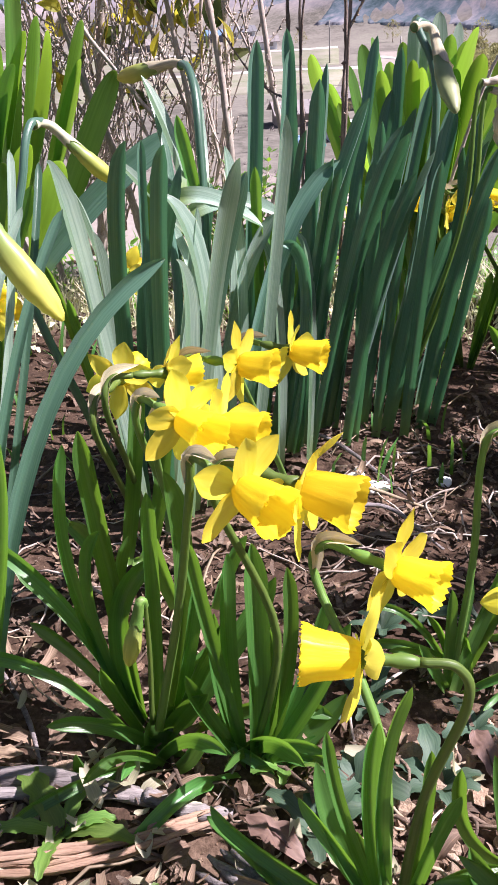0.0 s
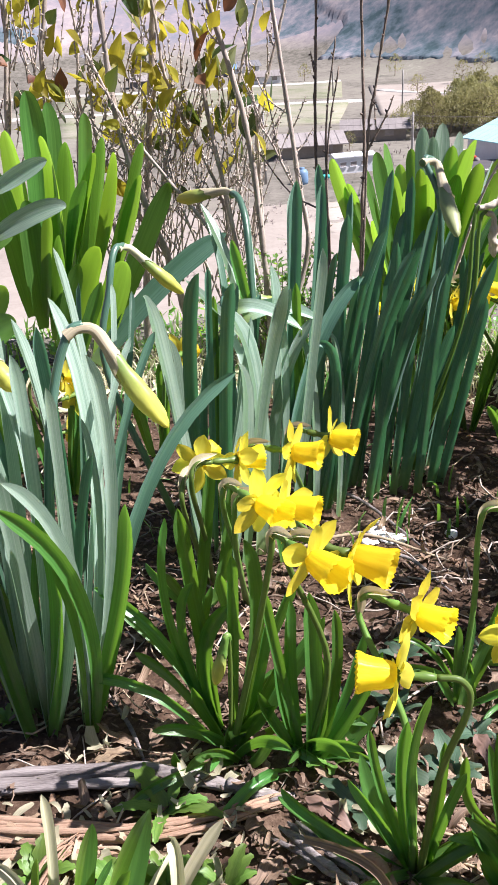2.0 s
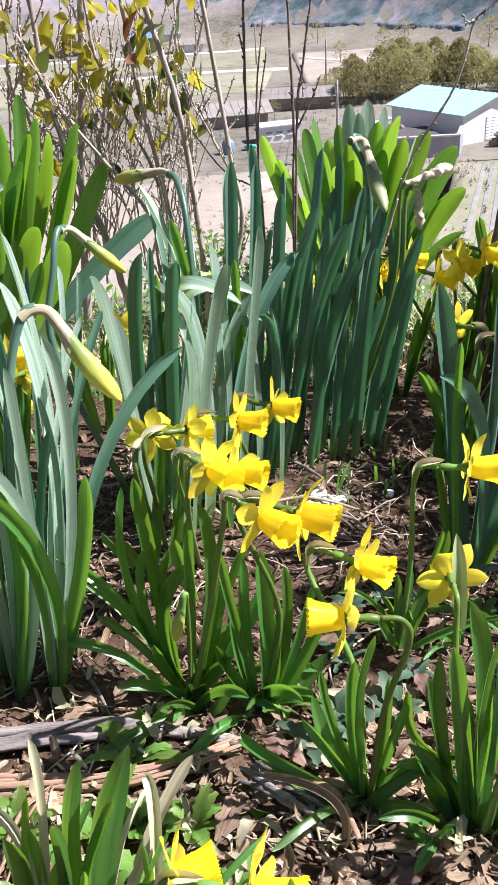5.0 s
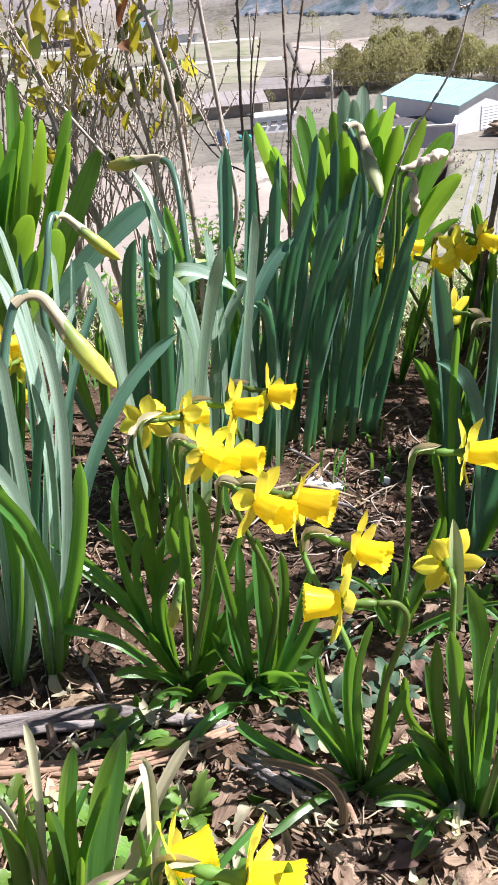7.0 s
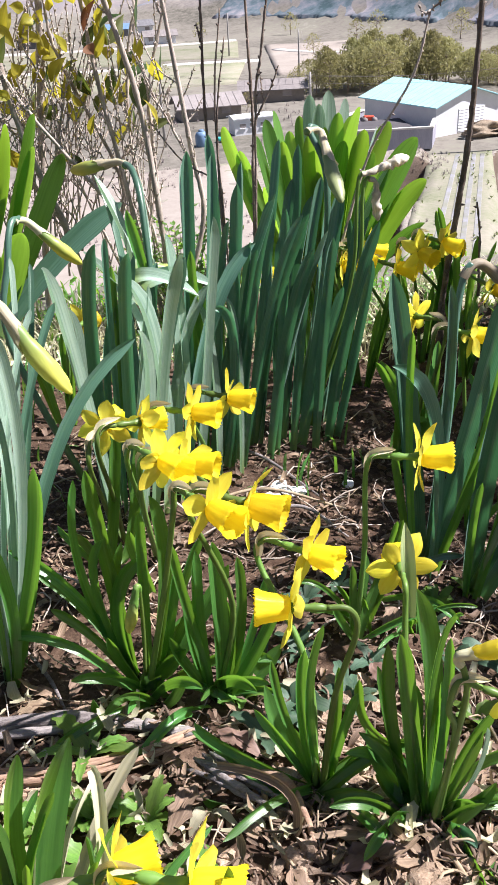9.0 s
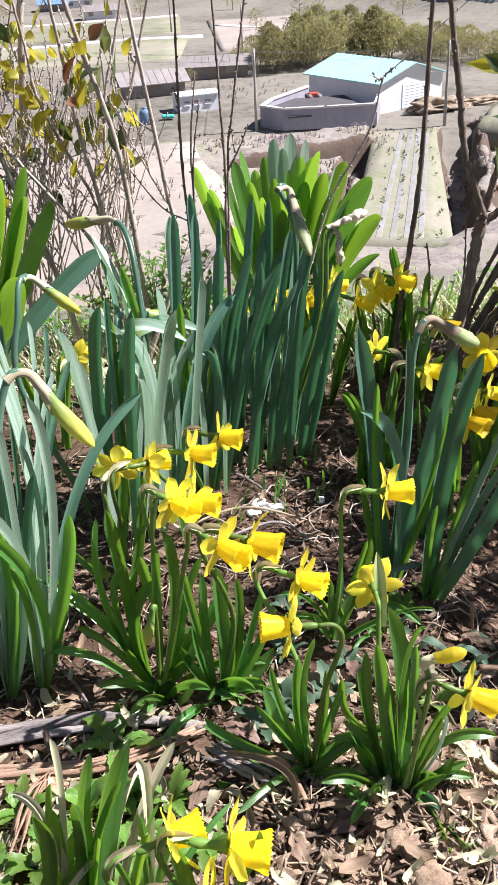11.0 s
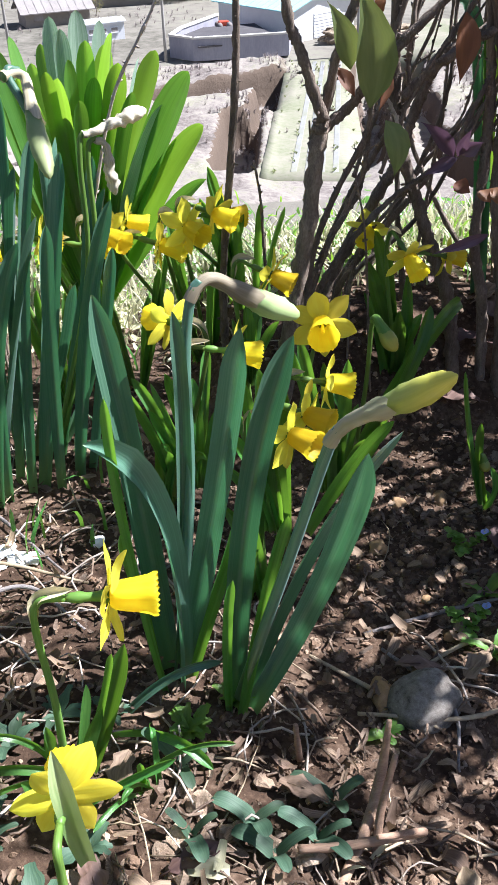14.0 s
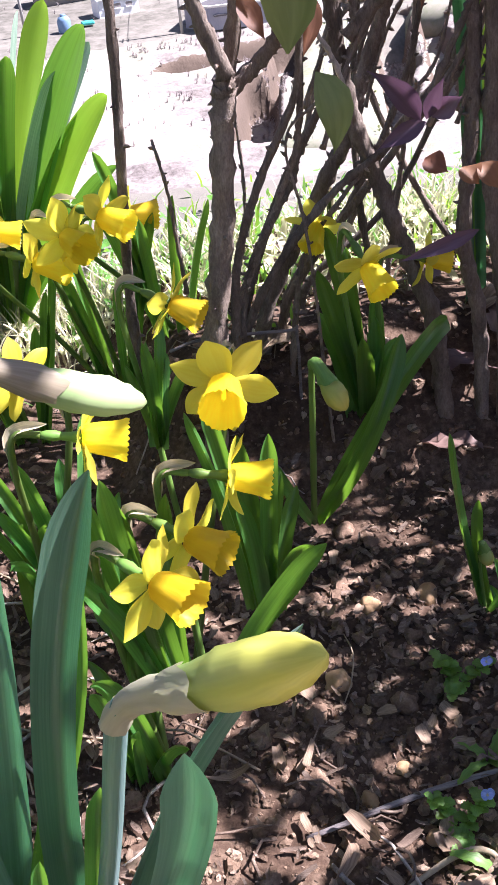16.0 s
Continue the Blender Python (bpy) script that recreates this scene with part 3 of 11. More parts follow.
bud(p, [(-0.047, 0.436, 0.062), (-0.043, 0.436, 0.118), (-0.042, 0.436, 0.159), (-0.043, 0.434, 0.166)], (-0.056, 0.430, 0.117), 0.0056, skin=BUD, sheath=STEM, r=0.0018)
leaf(p, (-0.044, 0.444, 0.035), (-0.024, 0.432, 0.075), (-0.007, 0.421, 0.100), 0.0122, GREEN, 200)
leaf(p, (-0.058, 0.455, 0.035), (-0.091, 0.470, 0.083), (-0.130, 0.485, 0.110), 0.0096, GREEN, 202)
leaf(p, (-0.038, 0.450, 0.035), (-0.014, 0.449, 0.096), (0.008, 0.447, 0.140), 0.0124, GREEN, 140)
leaf(p, (-0.046, 0.433, 0.032), (-0.021, 0.411, 0.073), (0.004, 0.388, 0.082), 0.0116, GREEN, 167)
leaf(p, (-0.045, 0.443, 0.032), (-0.079, 0.432, 0.066), (-0.112, 0.422, 0.077), 0.0105, GREEN, 162)
leaf(p, (-0.050, 0.443, 0.032), (-0.057, 0.420, 0.052), (-0.064, 0.397, 0.054), 0.0087, GREEN, 162)
leaf(p, (-0.040, 0.445, 0.032), (-0.004, 0.428, 0.051), (0.032, 0.411, 0.038), 0.0094, GREEN, 202)
leaf(p, (-0.040, 0.429, 0.032), (-0.061, 0.402, 0.071), (-0.081, 0.374, 0.078), 0.0080, GREEN, 166)
leaf(p, (-0.043, 0.431, 0.032), (-0.087, 0.404, 0.047), (-0.131, 0.377, 0.043), 0.0086, GREEN, 167)

p = thing("small_daffodil", (0.013, 0.427, 0.030), "small yellow trumpet daffodil with green leaves", "daffodil", "small daffodils in the bed")
bloom(p, (-0.042, 0.430, 0.063), (0.023, 0.360, 0.284), 142, -2, 1.0, 0, (-0.021, 0.425, 0.161))
bloom(p, (0.019, 0.427, 0.039), (0.051, 0.375, 0.275), 116, -8, 1.1, 20, (0.037, 0.425, 0.141), fold=16)
leaf(p, (0.020, 0.420, 0.035), (0.024, 0.432, 0.118), (0.024, 0.445, 0.195), 0.0156, GREEN, 153)
leaf(p, (-0.027, 0.454, 0.035), (0.028, 0.445, 0.065), (0.072, 0.436, 0.060), 0.0115, GREEN, 153)
leaf(p, (0.018, 0.421, 0.035), (0.053, 0.431, 0.050), (0.081, 0.442, 0.075), 0.0142, GREEN, 207)
leaf(p, (0.011, 0.425, 0.035), (0.006, 0.437, 0.116), (0.009, 0.450, 0.185), 0.0110, GREEN, 158)
leaf(p, (0.024, 0.423, 0.035), (0.043, 0.437, 0.105), (0.045, 0.451, 0.172), 0.0094, GREEN, 176)
leaf(p, (0.025, 0.427, 0.035), (0.050, 0.435, 0.093), (0.069, 0.442, 0.155), 0.0096, GREEN, 152)
leaf(p, (0.014, 0.425, 0.035), (0.000, 0.439, 0.083), (-0.002, 0.452, 0.138), 0.0086, GREEN, 186)
leaf(p, (0.021, 0.420, 0.035), (0.032, 0.434, 0.082), (0.032, 0.449, 0.129), 0.0122, GREEN, 201)
leaf(p, (0.013, 0.425, 0.035), (-0.002, 0.424, 0.135), (-0.012, 0.423, 0.214), 0.0085, GREEN, 163)
leaf(p, (0.023, 0.421, 0.035), (0.056, 0.421, 0.090), (0.081, 0.422, 0.150), 0.0110, GREEN, 200)
leaf(p, (0.014, 0.423, 0.035), (-0.009, 0.425, 0.077), (-0.021, 0.427, 0.110), 0.0096, GREEN, 142)
leaf(p, (0.021, 0.419, 0.035), (0.046, 0.425, 0.044), (0.063, 0.431, 0.050), 0.0114, GREEN, 200)
leaf(p, (0.017, 0.428, 0.032), (0.046, 0.419, 0.048), (0.075, 0.410, 0.040), 0.0101, GREEN, 195)
leaf(p, (0.012, 0.430, 0.032), (0.038, 0.415, 0.061), (0.064, 0.400, 0.067), 0.0096, GREEN, 184)
leaf(p, (0.013, 0.436, 0.032), (0.031, 0.407, 0.071), (0.050, 0.378, 0.081), 0.0119, GREEN, 198)
leaf(p, (0.019, 0.435, 0.032), (0.010, 0.413, 0.057), (0.001, 0.391, 0.065), 0.0081, GREEN, 149)
leaf(p, (0.007, 0.418, 0.032), (-0.025, 0.388, 0.048), (-0.058, 0.357, 0.035), 0.0105, GREEN, 222)

p = thing("small_daffodil", (0.091, 0.304, 0.030), "small yellow trumpet daffodil with green leaves, stem bent over", "daffodil", "small daffodils in the bed")
bloom(p, (0.093, 0.304, 0.039), (0.070, 0.290, 0.241), -85, 4, 1.0, 10, (0.102, 0.298, 0.142), spathe=False)
bloom(p, (0.088, 0.306, 0.043), (0.096, 0.360, 0.234), 124, -4, 0.98, 40, (0.087, 0.330, 0.148))
leaf(p, (0.091, 0.309, 0.035), (0.083, 0.305, 0.143), (0.095, 0.302, 0.212), 0.0090, GREEN, 148)
leaf(p, (0.089, 0.311, 0.035), (0.064, 0.333, 0.075), (0.055, 0.355, 0.110), 0.0127, GREEN, 143)
leaf(p, (0.090, 0.311, 0.035), (0.079, 0.310, 0.121), (0.082, 0.310, 0.183), 0.0091, GREEN, 180)
leaf(p, (0.098, 0.311, 0.035), (0.110, 0.303, 0.105), (0.120, 0.296, 0.148), 0.0076, GREEN, 185)
leaf(p, (0.092, 0.305, 0.035), (0.039, 0.305, 0.022), (-0.006, 0.306, 0.045), 0.0153, GREEN, 200, tip_round=0.4)
leaf(p, (0.100, 0.308, 0.035), (0.117, 0.308, 0.062), (0.130, 0.308, 0.072), 0.0084, GREEN, 160)
leaf(p, (0.090, 0.309, 0.035), (0.082, 0.320, 0.060), (0.075, 0.331, 0.082), 0.0080, GREEN, 172)
leaf(p, (0.101, 0.299, 0.035), (0.117, 0.269, 0.048), (0.132, 0.239, 0.045), 0.0101, GREEN, 160)
leaf(p, (0.098, 0.310, 0.035), (0.106, 0.313, 0.096), (0.109, 0.316, 0.157), 0.0069, GREEN, 187)
leaf(p, (0.067, 0.288, 0.035), (0.031, 0.325, 0.051), (-0.009, 0.363, 0.060), 0.0090, GREEN, 142)
leaf(p, (0.085, 0.308, 0.035), (0.023, 0.335, 0.061), (-0.006, 0.362, 0.070), 0.0089, GREEN, 180)
leaf(p, (0.089, 0.311, 0.035), (0.067, 0.322, 0.105), (0.059, 0.333, 0.155), 0.0069, GREEN, 170)
leaf(p, (0.090, 0.309, 0.035), (0.066, 0.325, 0.071), (0.044, 0.340, 0.100), 0.0093, GREEN, 200)
leaf(p, (0.080, 0.297, 0.032), (0.124, 0.299, 0.074), (0.169, 0.300, 0.082), 0.0099, GREEN, 158)
leaf(p, (0.087, 0.298, 0.032), (0.111, 0.284, 0.055), (0.135, 0.269, 0.062), 0.0104, GREEN, 221)
leaf(p, (0.088, 0.299, 0.032), (0.131, 0.300, 0.074), (0.174, 0.302, 0.082), 0.0104, GREEN, 197)
leaf(p, (0.097, 0.312, 0.032), (0.052, 0.281, 0.061), (0.008, 0.251, 0.059), 0.0093, GREEN, 172)
leaf(p, (0.084, 0.307, 0.032), (0.118, 0.315, 0.058), (0.153, 0.323, 0.059), 0.0094, GREEN, 160)

p = thing("small_daffodil", (0.159, 0.268, 0.030), "small yellow trumpet daffodil with green leaves, bloom turned away", "daffodil", "small daffodils in the bed")
bloom(p, (0.161, 0.268, 0.042), (0.169, 0.370, 0.205), 8, -16, 0.93, 30, fold=0, spathe=False)
leaf(p, (0.175, 0.355, 0.163), (0.171, 0.352, 0.214), (0.169, 0.360, 0.253), 0.0115, BUDGREEN, 180, 0.1, 0, "spathe", 0.5, "pale green spathe over the bloom")
leaf(p, (0.165, 0.273, 0.035), (0.172, 0.287, 0.147), (0.163, 0.302, 0.235), 0.0200, GREEN, 140)
leaf(p, (0.177, 0.335, 0.035), (0.138, 0.332, 0.071), (0.128, 0.328, 0.130), 0.0077, GREEN, 190)
leaf(p, (0.157, 0.279, 0.035), (0.142, 0.291, 0.125), (0.143, 0.302, 0.187), 0.0135, GREEN, 139)
leaf(p, (0.161, 0.279, 0.035), (0.140, 0.292, 0.075), (0.129, 0.305, 0.100), 0.0176, GREEN, 193)
leaf(p, (0.164, 0.295, 0.035), (0.137, 0.296, 0.078), (0.110, 0.296, 0.085), 0.0098, GREEN, 164)
leaf(p, (0.169, 0.272, 0.035), (0.178, 0.278, 0.103), (0.179, 0.283, 0.162), 0.0111, GREEN, 139)
leaf(p, (0.169, 0.283, 0.035), (0.172, 0.277, 0.190), (0.187, 0.270, 0.234), 0.0066, GREEN, 151)
leaf(p, (0.162, 0.273, 0.035), (0.159, 0.287, 0.052), (0.152, 0.301, 0.076), 0.0110, GREEN, 152)
leaf(p, (0.170, 0.272, 0.035), (0.183, 0.281, 0.116), (0.187, 0.291, 0.196), 0.0081, GREEN, 203)
leaf(p, (0.159, 0.279, 0.035), (0.144, 0.293, 0.104), (0.137, 0.307, 0.162), 0.0070, GREEN, 162)
leaf(p, (0.174, 0.260, 0.035), (0.195, 0.260, 0.042), (0.220, 0.260, 0.075), 0.0112, GREEN, 200)
leaf(p, (0.177, 0.271, 0.035), (0.195, 0.265, 0.109), (0.213, 0.259, 0.150), 0.0083, GREEN, 175)
leaf(p, (0.167, 0.261, 0.035), (0.182, 0.259, 0.042), (0.197, 0.257, 0.050), 0.0081, GREEN, 166, tip_round=0.8)
leaf(p, (0.176, 0.265, 0.035), (0.200, 0.260, 0.081), (0.206, 0.255, 0.140), 0.0051, SUNHOARY, 155)
leaf(p, (0.174, 0.262, 0.035), (0.189, 0.245, 0.045), (0.196, 0.228, 0.045), 0.0123, BLUE, 170)
leaf(p, (0.160, 0.279, 0.032), (0.150, 0.265, 0.052), (0.140, 0.251, 0.041), 0.0089, GREEN, 176)
leaf(p, (0.151, 0.269, 0.032), (0.121, 0.266, 0.063), (0.091, 0.263, 0.067), 0.0103, GREEN, 172)
leaf(p, (0.155, 0.268, 0.032), (0.141, 0.247, 0.071), (0.127, 0.227, 0.085), 0.0086, GREEN, 174)
leaf(p, (0.155, 0.279, 0.032), (0.132, 0.251, 0.053), (0.109, 0.224, 0.053), 0.0093, GREEN, 196)
leaf(p, (0.149, 0.272, 0.032), (0.145, 0.257, 0.058), (0.142, 0.242, 0.067), 0.0089, GREEN, 209)
leaf(p, (0.158, 0.263, 0.032), (0.200, 0.260, 0.054), (0.242, 0.257, 0.044), 0.0089, GREEN, 157)

p = thing("small_daffodil", (0.179, 0.261, 0.029), "small daffodil with one bloom and one yellow bud among dry litter", "daffodil", "small daffodils in the bed")
bloom(p, (0.172, 0.262, 0.030), (0.213, 0.230, 0.189), 112, -18, 0.95, 15, (0.180, 0.250, 0.139))
leaf(p, (0.180, 0.270, 0.035), (0.210, 0.263, 0.098), (0.258, 0.255, 0.100), 0.0111, GREEN, 163)
leaf(p, (0.178, 0.260, 0.035), (0.205, 0.262, 0.053), (0.236, 0.264, 0.060), 0.0132, GREEN, 175)
leaf(p, (0.182, 0.259, 0.035), (0.188, 0.219, 0.035), (0.194, 0.180, 0.035), 0.0188, GREEN, 192)
leaf(p, (0.191, 0.249, 0.035), (0.204, 0.214, 0.035), (0.222, 0.179, 0.035), 0.0131, GREEN, 146)
leaf(p, (0.164, 0.268, 0.035), (0.156, 0.277, 0.130), (0.148, 0.287, 0.208), 0.0127, GREEN, 194)
leaf(p, (0.167, 0.274, 0.035), (0.146, 0.284, 0.085), (0.120, 0.293, 0.110), 0.0112, GREEN, 198)
leaf(p, (0.165, 0.261, 0.035), (0.149, 0.278, 0.047), (0.134, 0.294, 0.060), 0.0128, GREEN, 141)
leaf(p, (0.170, 0.263, 0.035), (0.176, 0.276, 0.099), (0.184, 0.290, 0.154), 0.0143, GREEN, 144)
leaf(p, (0.177, 0.260, 0.035), (0.191, 0.261, 0.086), (0.205, 0.261, 0.130), 0.0095, GREEN, 181)
leaf(p, (0.168, 0.263, 0.035), (0.162, 0.277, 0.095), (0.163, 0.290, 0.154), 0.0100, GREEN, 162)
bud(p, [(0.175, 0.263, 0.030), (0.180, 0.250, 0.131), (0.184, 0.245, 0.186), (0.180, 0.245, 0.210), (0.175, 0.247, 0.217)], (0.210, 0.235, 0.235), 0.0067, skin=PETAL, sheath=PALE, r=0.003)
leaf(p, (0.178, 0.272, 0.030), (0.190, 0.259, 0.059), (0.202, 0.247, 0.064), 0.0118, GREEN, 173)
leaf(p, (0.185, 0.255, 0.030), (0.179, 0.237, 0.063), (0.173, 0.220, 0.071), 0.0109, GREEN, 183)
leaf(p, (0.176, 0.256, 0.030), (0.191, 0.250, 0.058), (0.207, 0.245, 0.071), 0.0116, GREEN, 207)
leaf(p, (0.171, 0.269, 0.030), (0.165, 0.273, 0.067), (0.160, 0.278, 0.080), 0.0092, GREEN, 162)

p = thing("small_daffodil", (0.155, 0.481, 0.030), "small yellow trumpet daffodil with green leaves, in profile", "daffodil", "small daffodils in the bed")
bloom(p, (0.161, 0.491, 0.030), (0.211, 0.465, 0.247), 100, -2, 1.05, 0, (0.166, 0.478, 0.147))
leaf(p, (0.162, 0.482, 0.035), (0.174, 0.495, 0.064), (0.193, 0.509, 0.101), 0.0100, GREEN, 176)
leaf(p, (0.157, 0.486, 0.035), (0.156, 0.485, 0.078), (0.156, 0.485, 0.123), 0.0091, GREEN, 160)
leaf(p, (0.165, 0.479, 0.035), (0.197, 0.478, 0.054), (0.239, 0.476, 0.070), 0.0086, GREEN, 150)
leaf(p, (0.157, 0.484, 0.035), (0.144, 0.478, 0.061), (0.133, 0.472, 0.088), 0.0086, GREEN, 148)
leaf(p, (0.204, 0.561, 0.020), (0.249, 0.562, 0.058), (0.294, 0.564, 0.060), 0.0090, BLUE, 160)
leaf(p, (0.195, 0.542, 0.030), (0.236, 0.513, 0.051), (0.267, 0.485, 0.035), 0.0083, GREEN, 170)
leaf(p, (0.178, 0.514, 0.030), (0.199, 0.522, 0.086), (0.217, 0.530, 0.138), 0.0153, GREEN, 200)
leaf(p, (0.169, 0.517, 0.030), (0.178, 0.532, 0.062), (0.185, 0.547, 0.087), 0.0096, GREEN, 149)
leaf(p, (0.179, 0.526, 0.030), (0.196, 0.520, 0.096), (0.207, 0.513, 0.149), 0.0056, GREEN, 207)
leaf(p, (0.166, 0.493, 0.026), (0.155, 0.496, 0.072), (0.143, 0.499, 0.090), 0.0060, GREEN, 209)
leaf(p, (0.179, 0.496, 0.026), (0.171, 0.495, 0.068), (0.162, 0.494, 0.083), 0.0057, GREEN, 217)
leaf(p, (0.179, 0.501, 0.026), (0.142, 0.507, 0.052), (0.105, 0.514, 0.054), 0.0076, GREEN, 142)
leaf(p, (0.165, 0.517, 0.026), (0.135, 0.520, 0.072), (0.105, 0.522, 0.081), 0.0056, GREEN, 176)
leaf(p, (0.167, 0.510, 0.026), (0.140, 0.489, 0.066), (0.112, 0.468, 0.087), 0.0057, GREEN, 209)
leaf(p, (0.214, 0.497, 0.020), (0.216, 0.482, 0.048), (0.218, 0.466, 0.060), 0.0062, GREEN, 222)
leaf(p, (0.212, 0.505, 0.020), (0.249, 0.499, 0.048), (0.287, 0.493, 0.048), 0.0048, GREEN, 160)
leaf(p, (0.215, 0.489, 0.020), (0.214, 0.482, 0.061), (0.214, 0.476, 0.071), 0.0055, GREEN, 184)
leaf(p, (0.222, 0.490, 0.020), (0.209, 0.479, 0.048), (0.197, 0.467, 0.049), 0.0049, GREEN, 199)
leaf(p, (0.218, 0.489, 0.020), (0.196, 0.470, 0.046), (0.174, 0.450, 0.047), 0.0050, GREEN, 164)
leaf(p, (0.226, 0.492, 0.020), (0.227, 0.509, 0.054), (0.227, 0.525, 0.054), 0.0054, GREEN, 156)

# small daffodils behind the front row

p = thing("small_daffodil", (-0.055, 0.600, 0.030), "small yellow trumpet daffodil with green leaves", "daffodil", "small daffodils in the bed")
bloom(p, (-0.078, 0.698, 0.030), (-0.067, 0.600, 0.237), 20, -2, 0.95, 10)
bloom(p, (-0.071, 0.697, 0.030), (-0.031, 0.575, 0.251), 70, -7, 0.95, 0, fold=10)
leaf(p, (-0.083, 0.599, 0.079), (-0.077, 0.613, 0.098), (-0.060, 0.630, 0.223), 0.0130, GREEN)
leaf(p, (-0.094, 0.599, 0.081), (-0.107, 0.585, 0.121), (-0.114, 0.568, 0.133), 0.0110, GREEN)
leaf(p, (-0.074, 0.599, 0.078), (-0.057, 0.609, 0.098), (-0.038, 0.621, 0.206), 0.0120, GREEN)
leaf(p, (-0.100, 0.598, 0.082), (-0.123, 0.611, 0.105), (-0.134, 0.627, 0.110), 0.0100, GREEN)

p = thing("small_daffodil", (0.015, 0.560, 0.030), "small yellow trumpet daffodil with green leaves", "daffodil", "small daffodils in the bed")
bloom(p, (-0.035, 0.659, 0.030), (-0.011, 0.455, 0.274), 138, -2, 1.0, 5)
bloom(p, (-0.032, 0.658, 0.030), (0.009, 0.475, 0.259), 112, -4, 1.0, 25, fold=15)
leaf(p, (-0.039, 0.563, 0.056), (-0.050, 0.554, 0.114), (-0.053, 0.544, 0.149), 0.0130, GREEN)
leaf(p, (-0.011, 0.561, 0.054), (0.007, 0.560, 0.103), (0.019, 0.560, 0.123), 0.0120, GREEN)

p = thing("small_daffodil", (0.045, 0.680, 0.030), "small yellow trumpet daffodil with green leaves", "daffodil", "small daffodils in the bed")
bloom(p, (0.059, 0.780, 0.030), (0.059, 0.640, 0.237), 112, -6, 1.0, 30)
bloom(p, (0.055, 0.774, 0.030), (0.020, 0.585, 0.251), 110, -2, 1.05, 0, fold=4)
leaf(p, (0.007, 0.683, 0.064), (0.003, 0.683, 0.103), (-0.004, 0.684, 0.140), 0.0120, GREEN)

# large daffodils, glaucous leaves

p = thing("large_daffodil", (-0.213, 0.481, 0.030), "large budding daffodil with grey-green leaves", "daffodil", "large daffodils")
leaf(p, (-0.215, 0.475, 0.030), (-0.196, 0.482, 0.240), (-0.194, 0.490, 0.393), 0.0136, SUNHOARY, 118)
leaf(p, (-0.216, 0.475, 0.030), (-0.213, 0.462, 0.202), (-0.212, 0.450, 0.322), 0.0180, SUNHOARY, 113)
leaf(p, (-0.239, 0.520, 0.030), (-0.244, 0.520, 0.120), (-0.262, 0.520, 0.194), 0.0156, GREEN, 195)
leaf(p, (-0.213, 0.475, 0.030), (-0.187, 0.472, 0.129), (-0.173, 0.470, 0.205), 0.0161, SUNHOARY, 148)
leaf(p, (-0.220, 0.490, 0.030), (-0.191, 0.545, 0.219), (-0.220, 0.600, 0.386), 0.0154, SUNHOARY, 108)
leaf(p, (-0.222, 0.500, 0.030), (-0.207, 0.525, 0.245), (-0.229, 0.550, 0.370), 0.0134, SUNHOARY, 118)
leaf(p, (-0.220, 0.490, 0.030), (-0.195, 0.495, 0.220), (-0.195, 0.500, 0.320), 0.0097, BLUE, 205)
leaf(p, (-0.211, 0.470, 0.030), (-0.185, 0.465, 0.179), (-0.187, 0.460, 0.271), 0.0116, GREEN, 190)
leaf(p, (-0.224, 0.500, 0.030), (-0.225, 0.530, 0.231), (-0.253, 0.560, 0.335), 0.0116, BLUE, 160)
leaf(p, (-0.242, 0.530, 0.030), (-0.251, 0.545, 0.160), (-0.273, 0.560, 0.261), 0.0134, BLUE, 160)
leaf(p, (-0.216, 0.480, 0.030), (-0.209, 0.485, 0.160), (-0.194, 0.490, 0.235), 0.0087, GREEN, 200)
leaf(p, (-0.229, 0.500, 0.030), (-0.222, 0.530, 0.281), (-0.226, 0.560, 0.402), 0.0144, SUNHOARY, 118)
leaf(p, (-0.233, 0.490, 0.030), (-0.233, 0.510, 0.252), (-0.237, 0.530, 0.368), 0.0158, SUNHOARY, 122)
leaf(p, (-0.236, 0.485, 0.030), (-0.253, 0.502, 0.223), (-0.254, 0.520, 0.353), 0.0161, SUNHOARY, 120)
leaf(p, (-0.246, 0.520, 0.030), (-0.255, 0.560, 0.236), (-0.230, 0.600, 0.367), 0.0129, SUNHOARY, 130)
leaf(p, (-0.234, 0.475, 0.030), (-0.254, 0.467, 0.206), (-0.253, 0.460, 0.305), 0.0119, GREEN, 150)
leaf(p, (-0.235, 0.500, 0.030), (-0.221, 0.500, 0.211), (-0.231, 0.500, 0.324), 0.0131, SUNHOARY, 112)
leaf(p, (-0.234, 0.470, 0.030), (-0.245, 0.460, 0.193), (-0.244, 0.450, 0.268), 0.0186, SUNHOARY, 125)
leaf(p, (-0.244, 0.520, 0.030), (-0.231, 0.550, 0.240), (-0.207, 0.580, 0.346), 0.0064, BLUE, 170)
leaf(p, (-0.231, 0.470, 0.030), (-0.240, 0.460, 0.168), (-0.245, 0.450, 0.223), 0.0136, GREEN, 140)
bud(p, [(-0.243, 0.490, 0.058), (-0.250, 0.510, 0.236), (-0.254, 0.520, 0.337), (-0.243, 0.525, 0.382), (-0.231, 0.525, 0.392)], (-0.197, 0.500, 0.359), 0.0085)

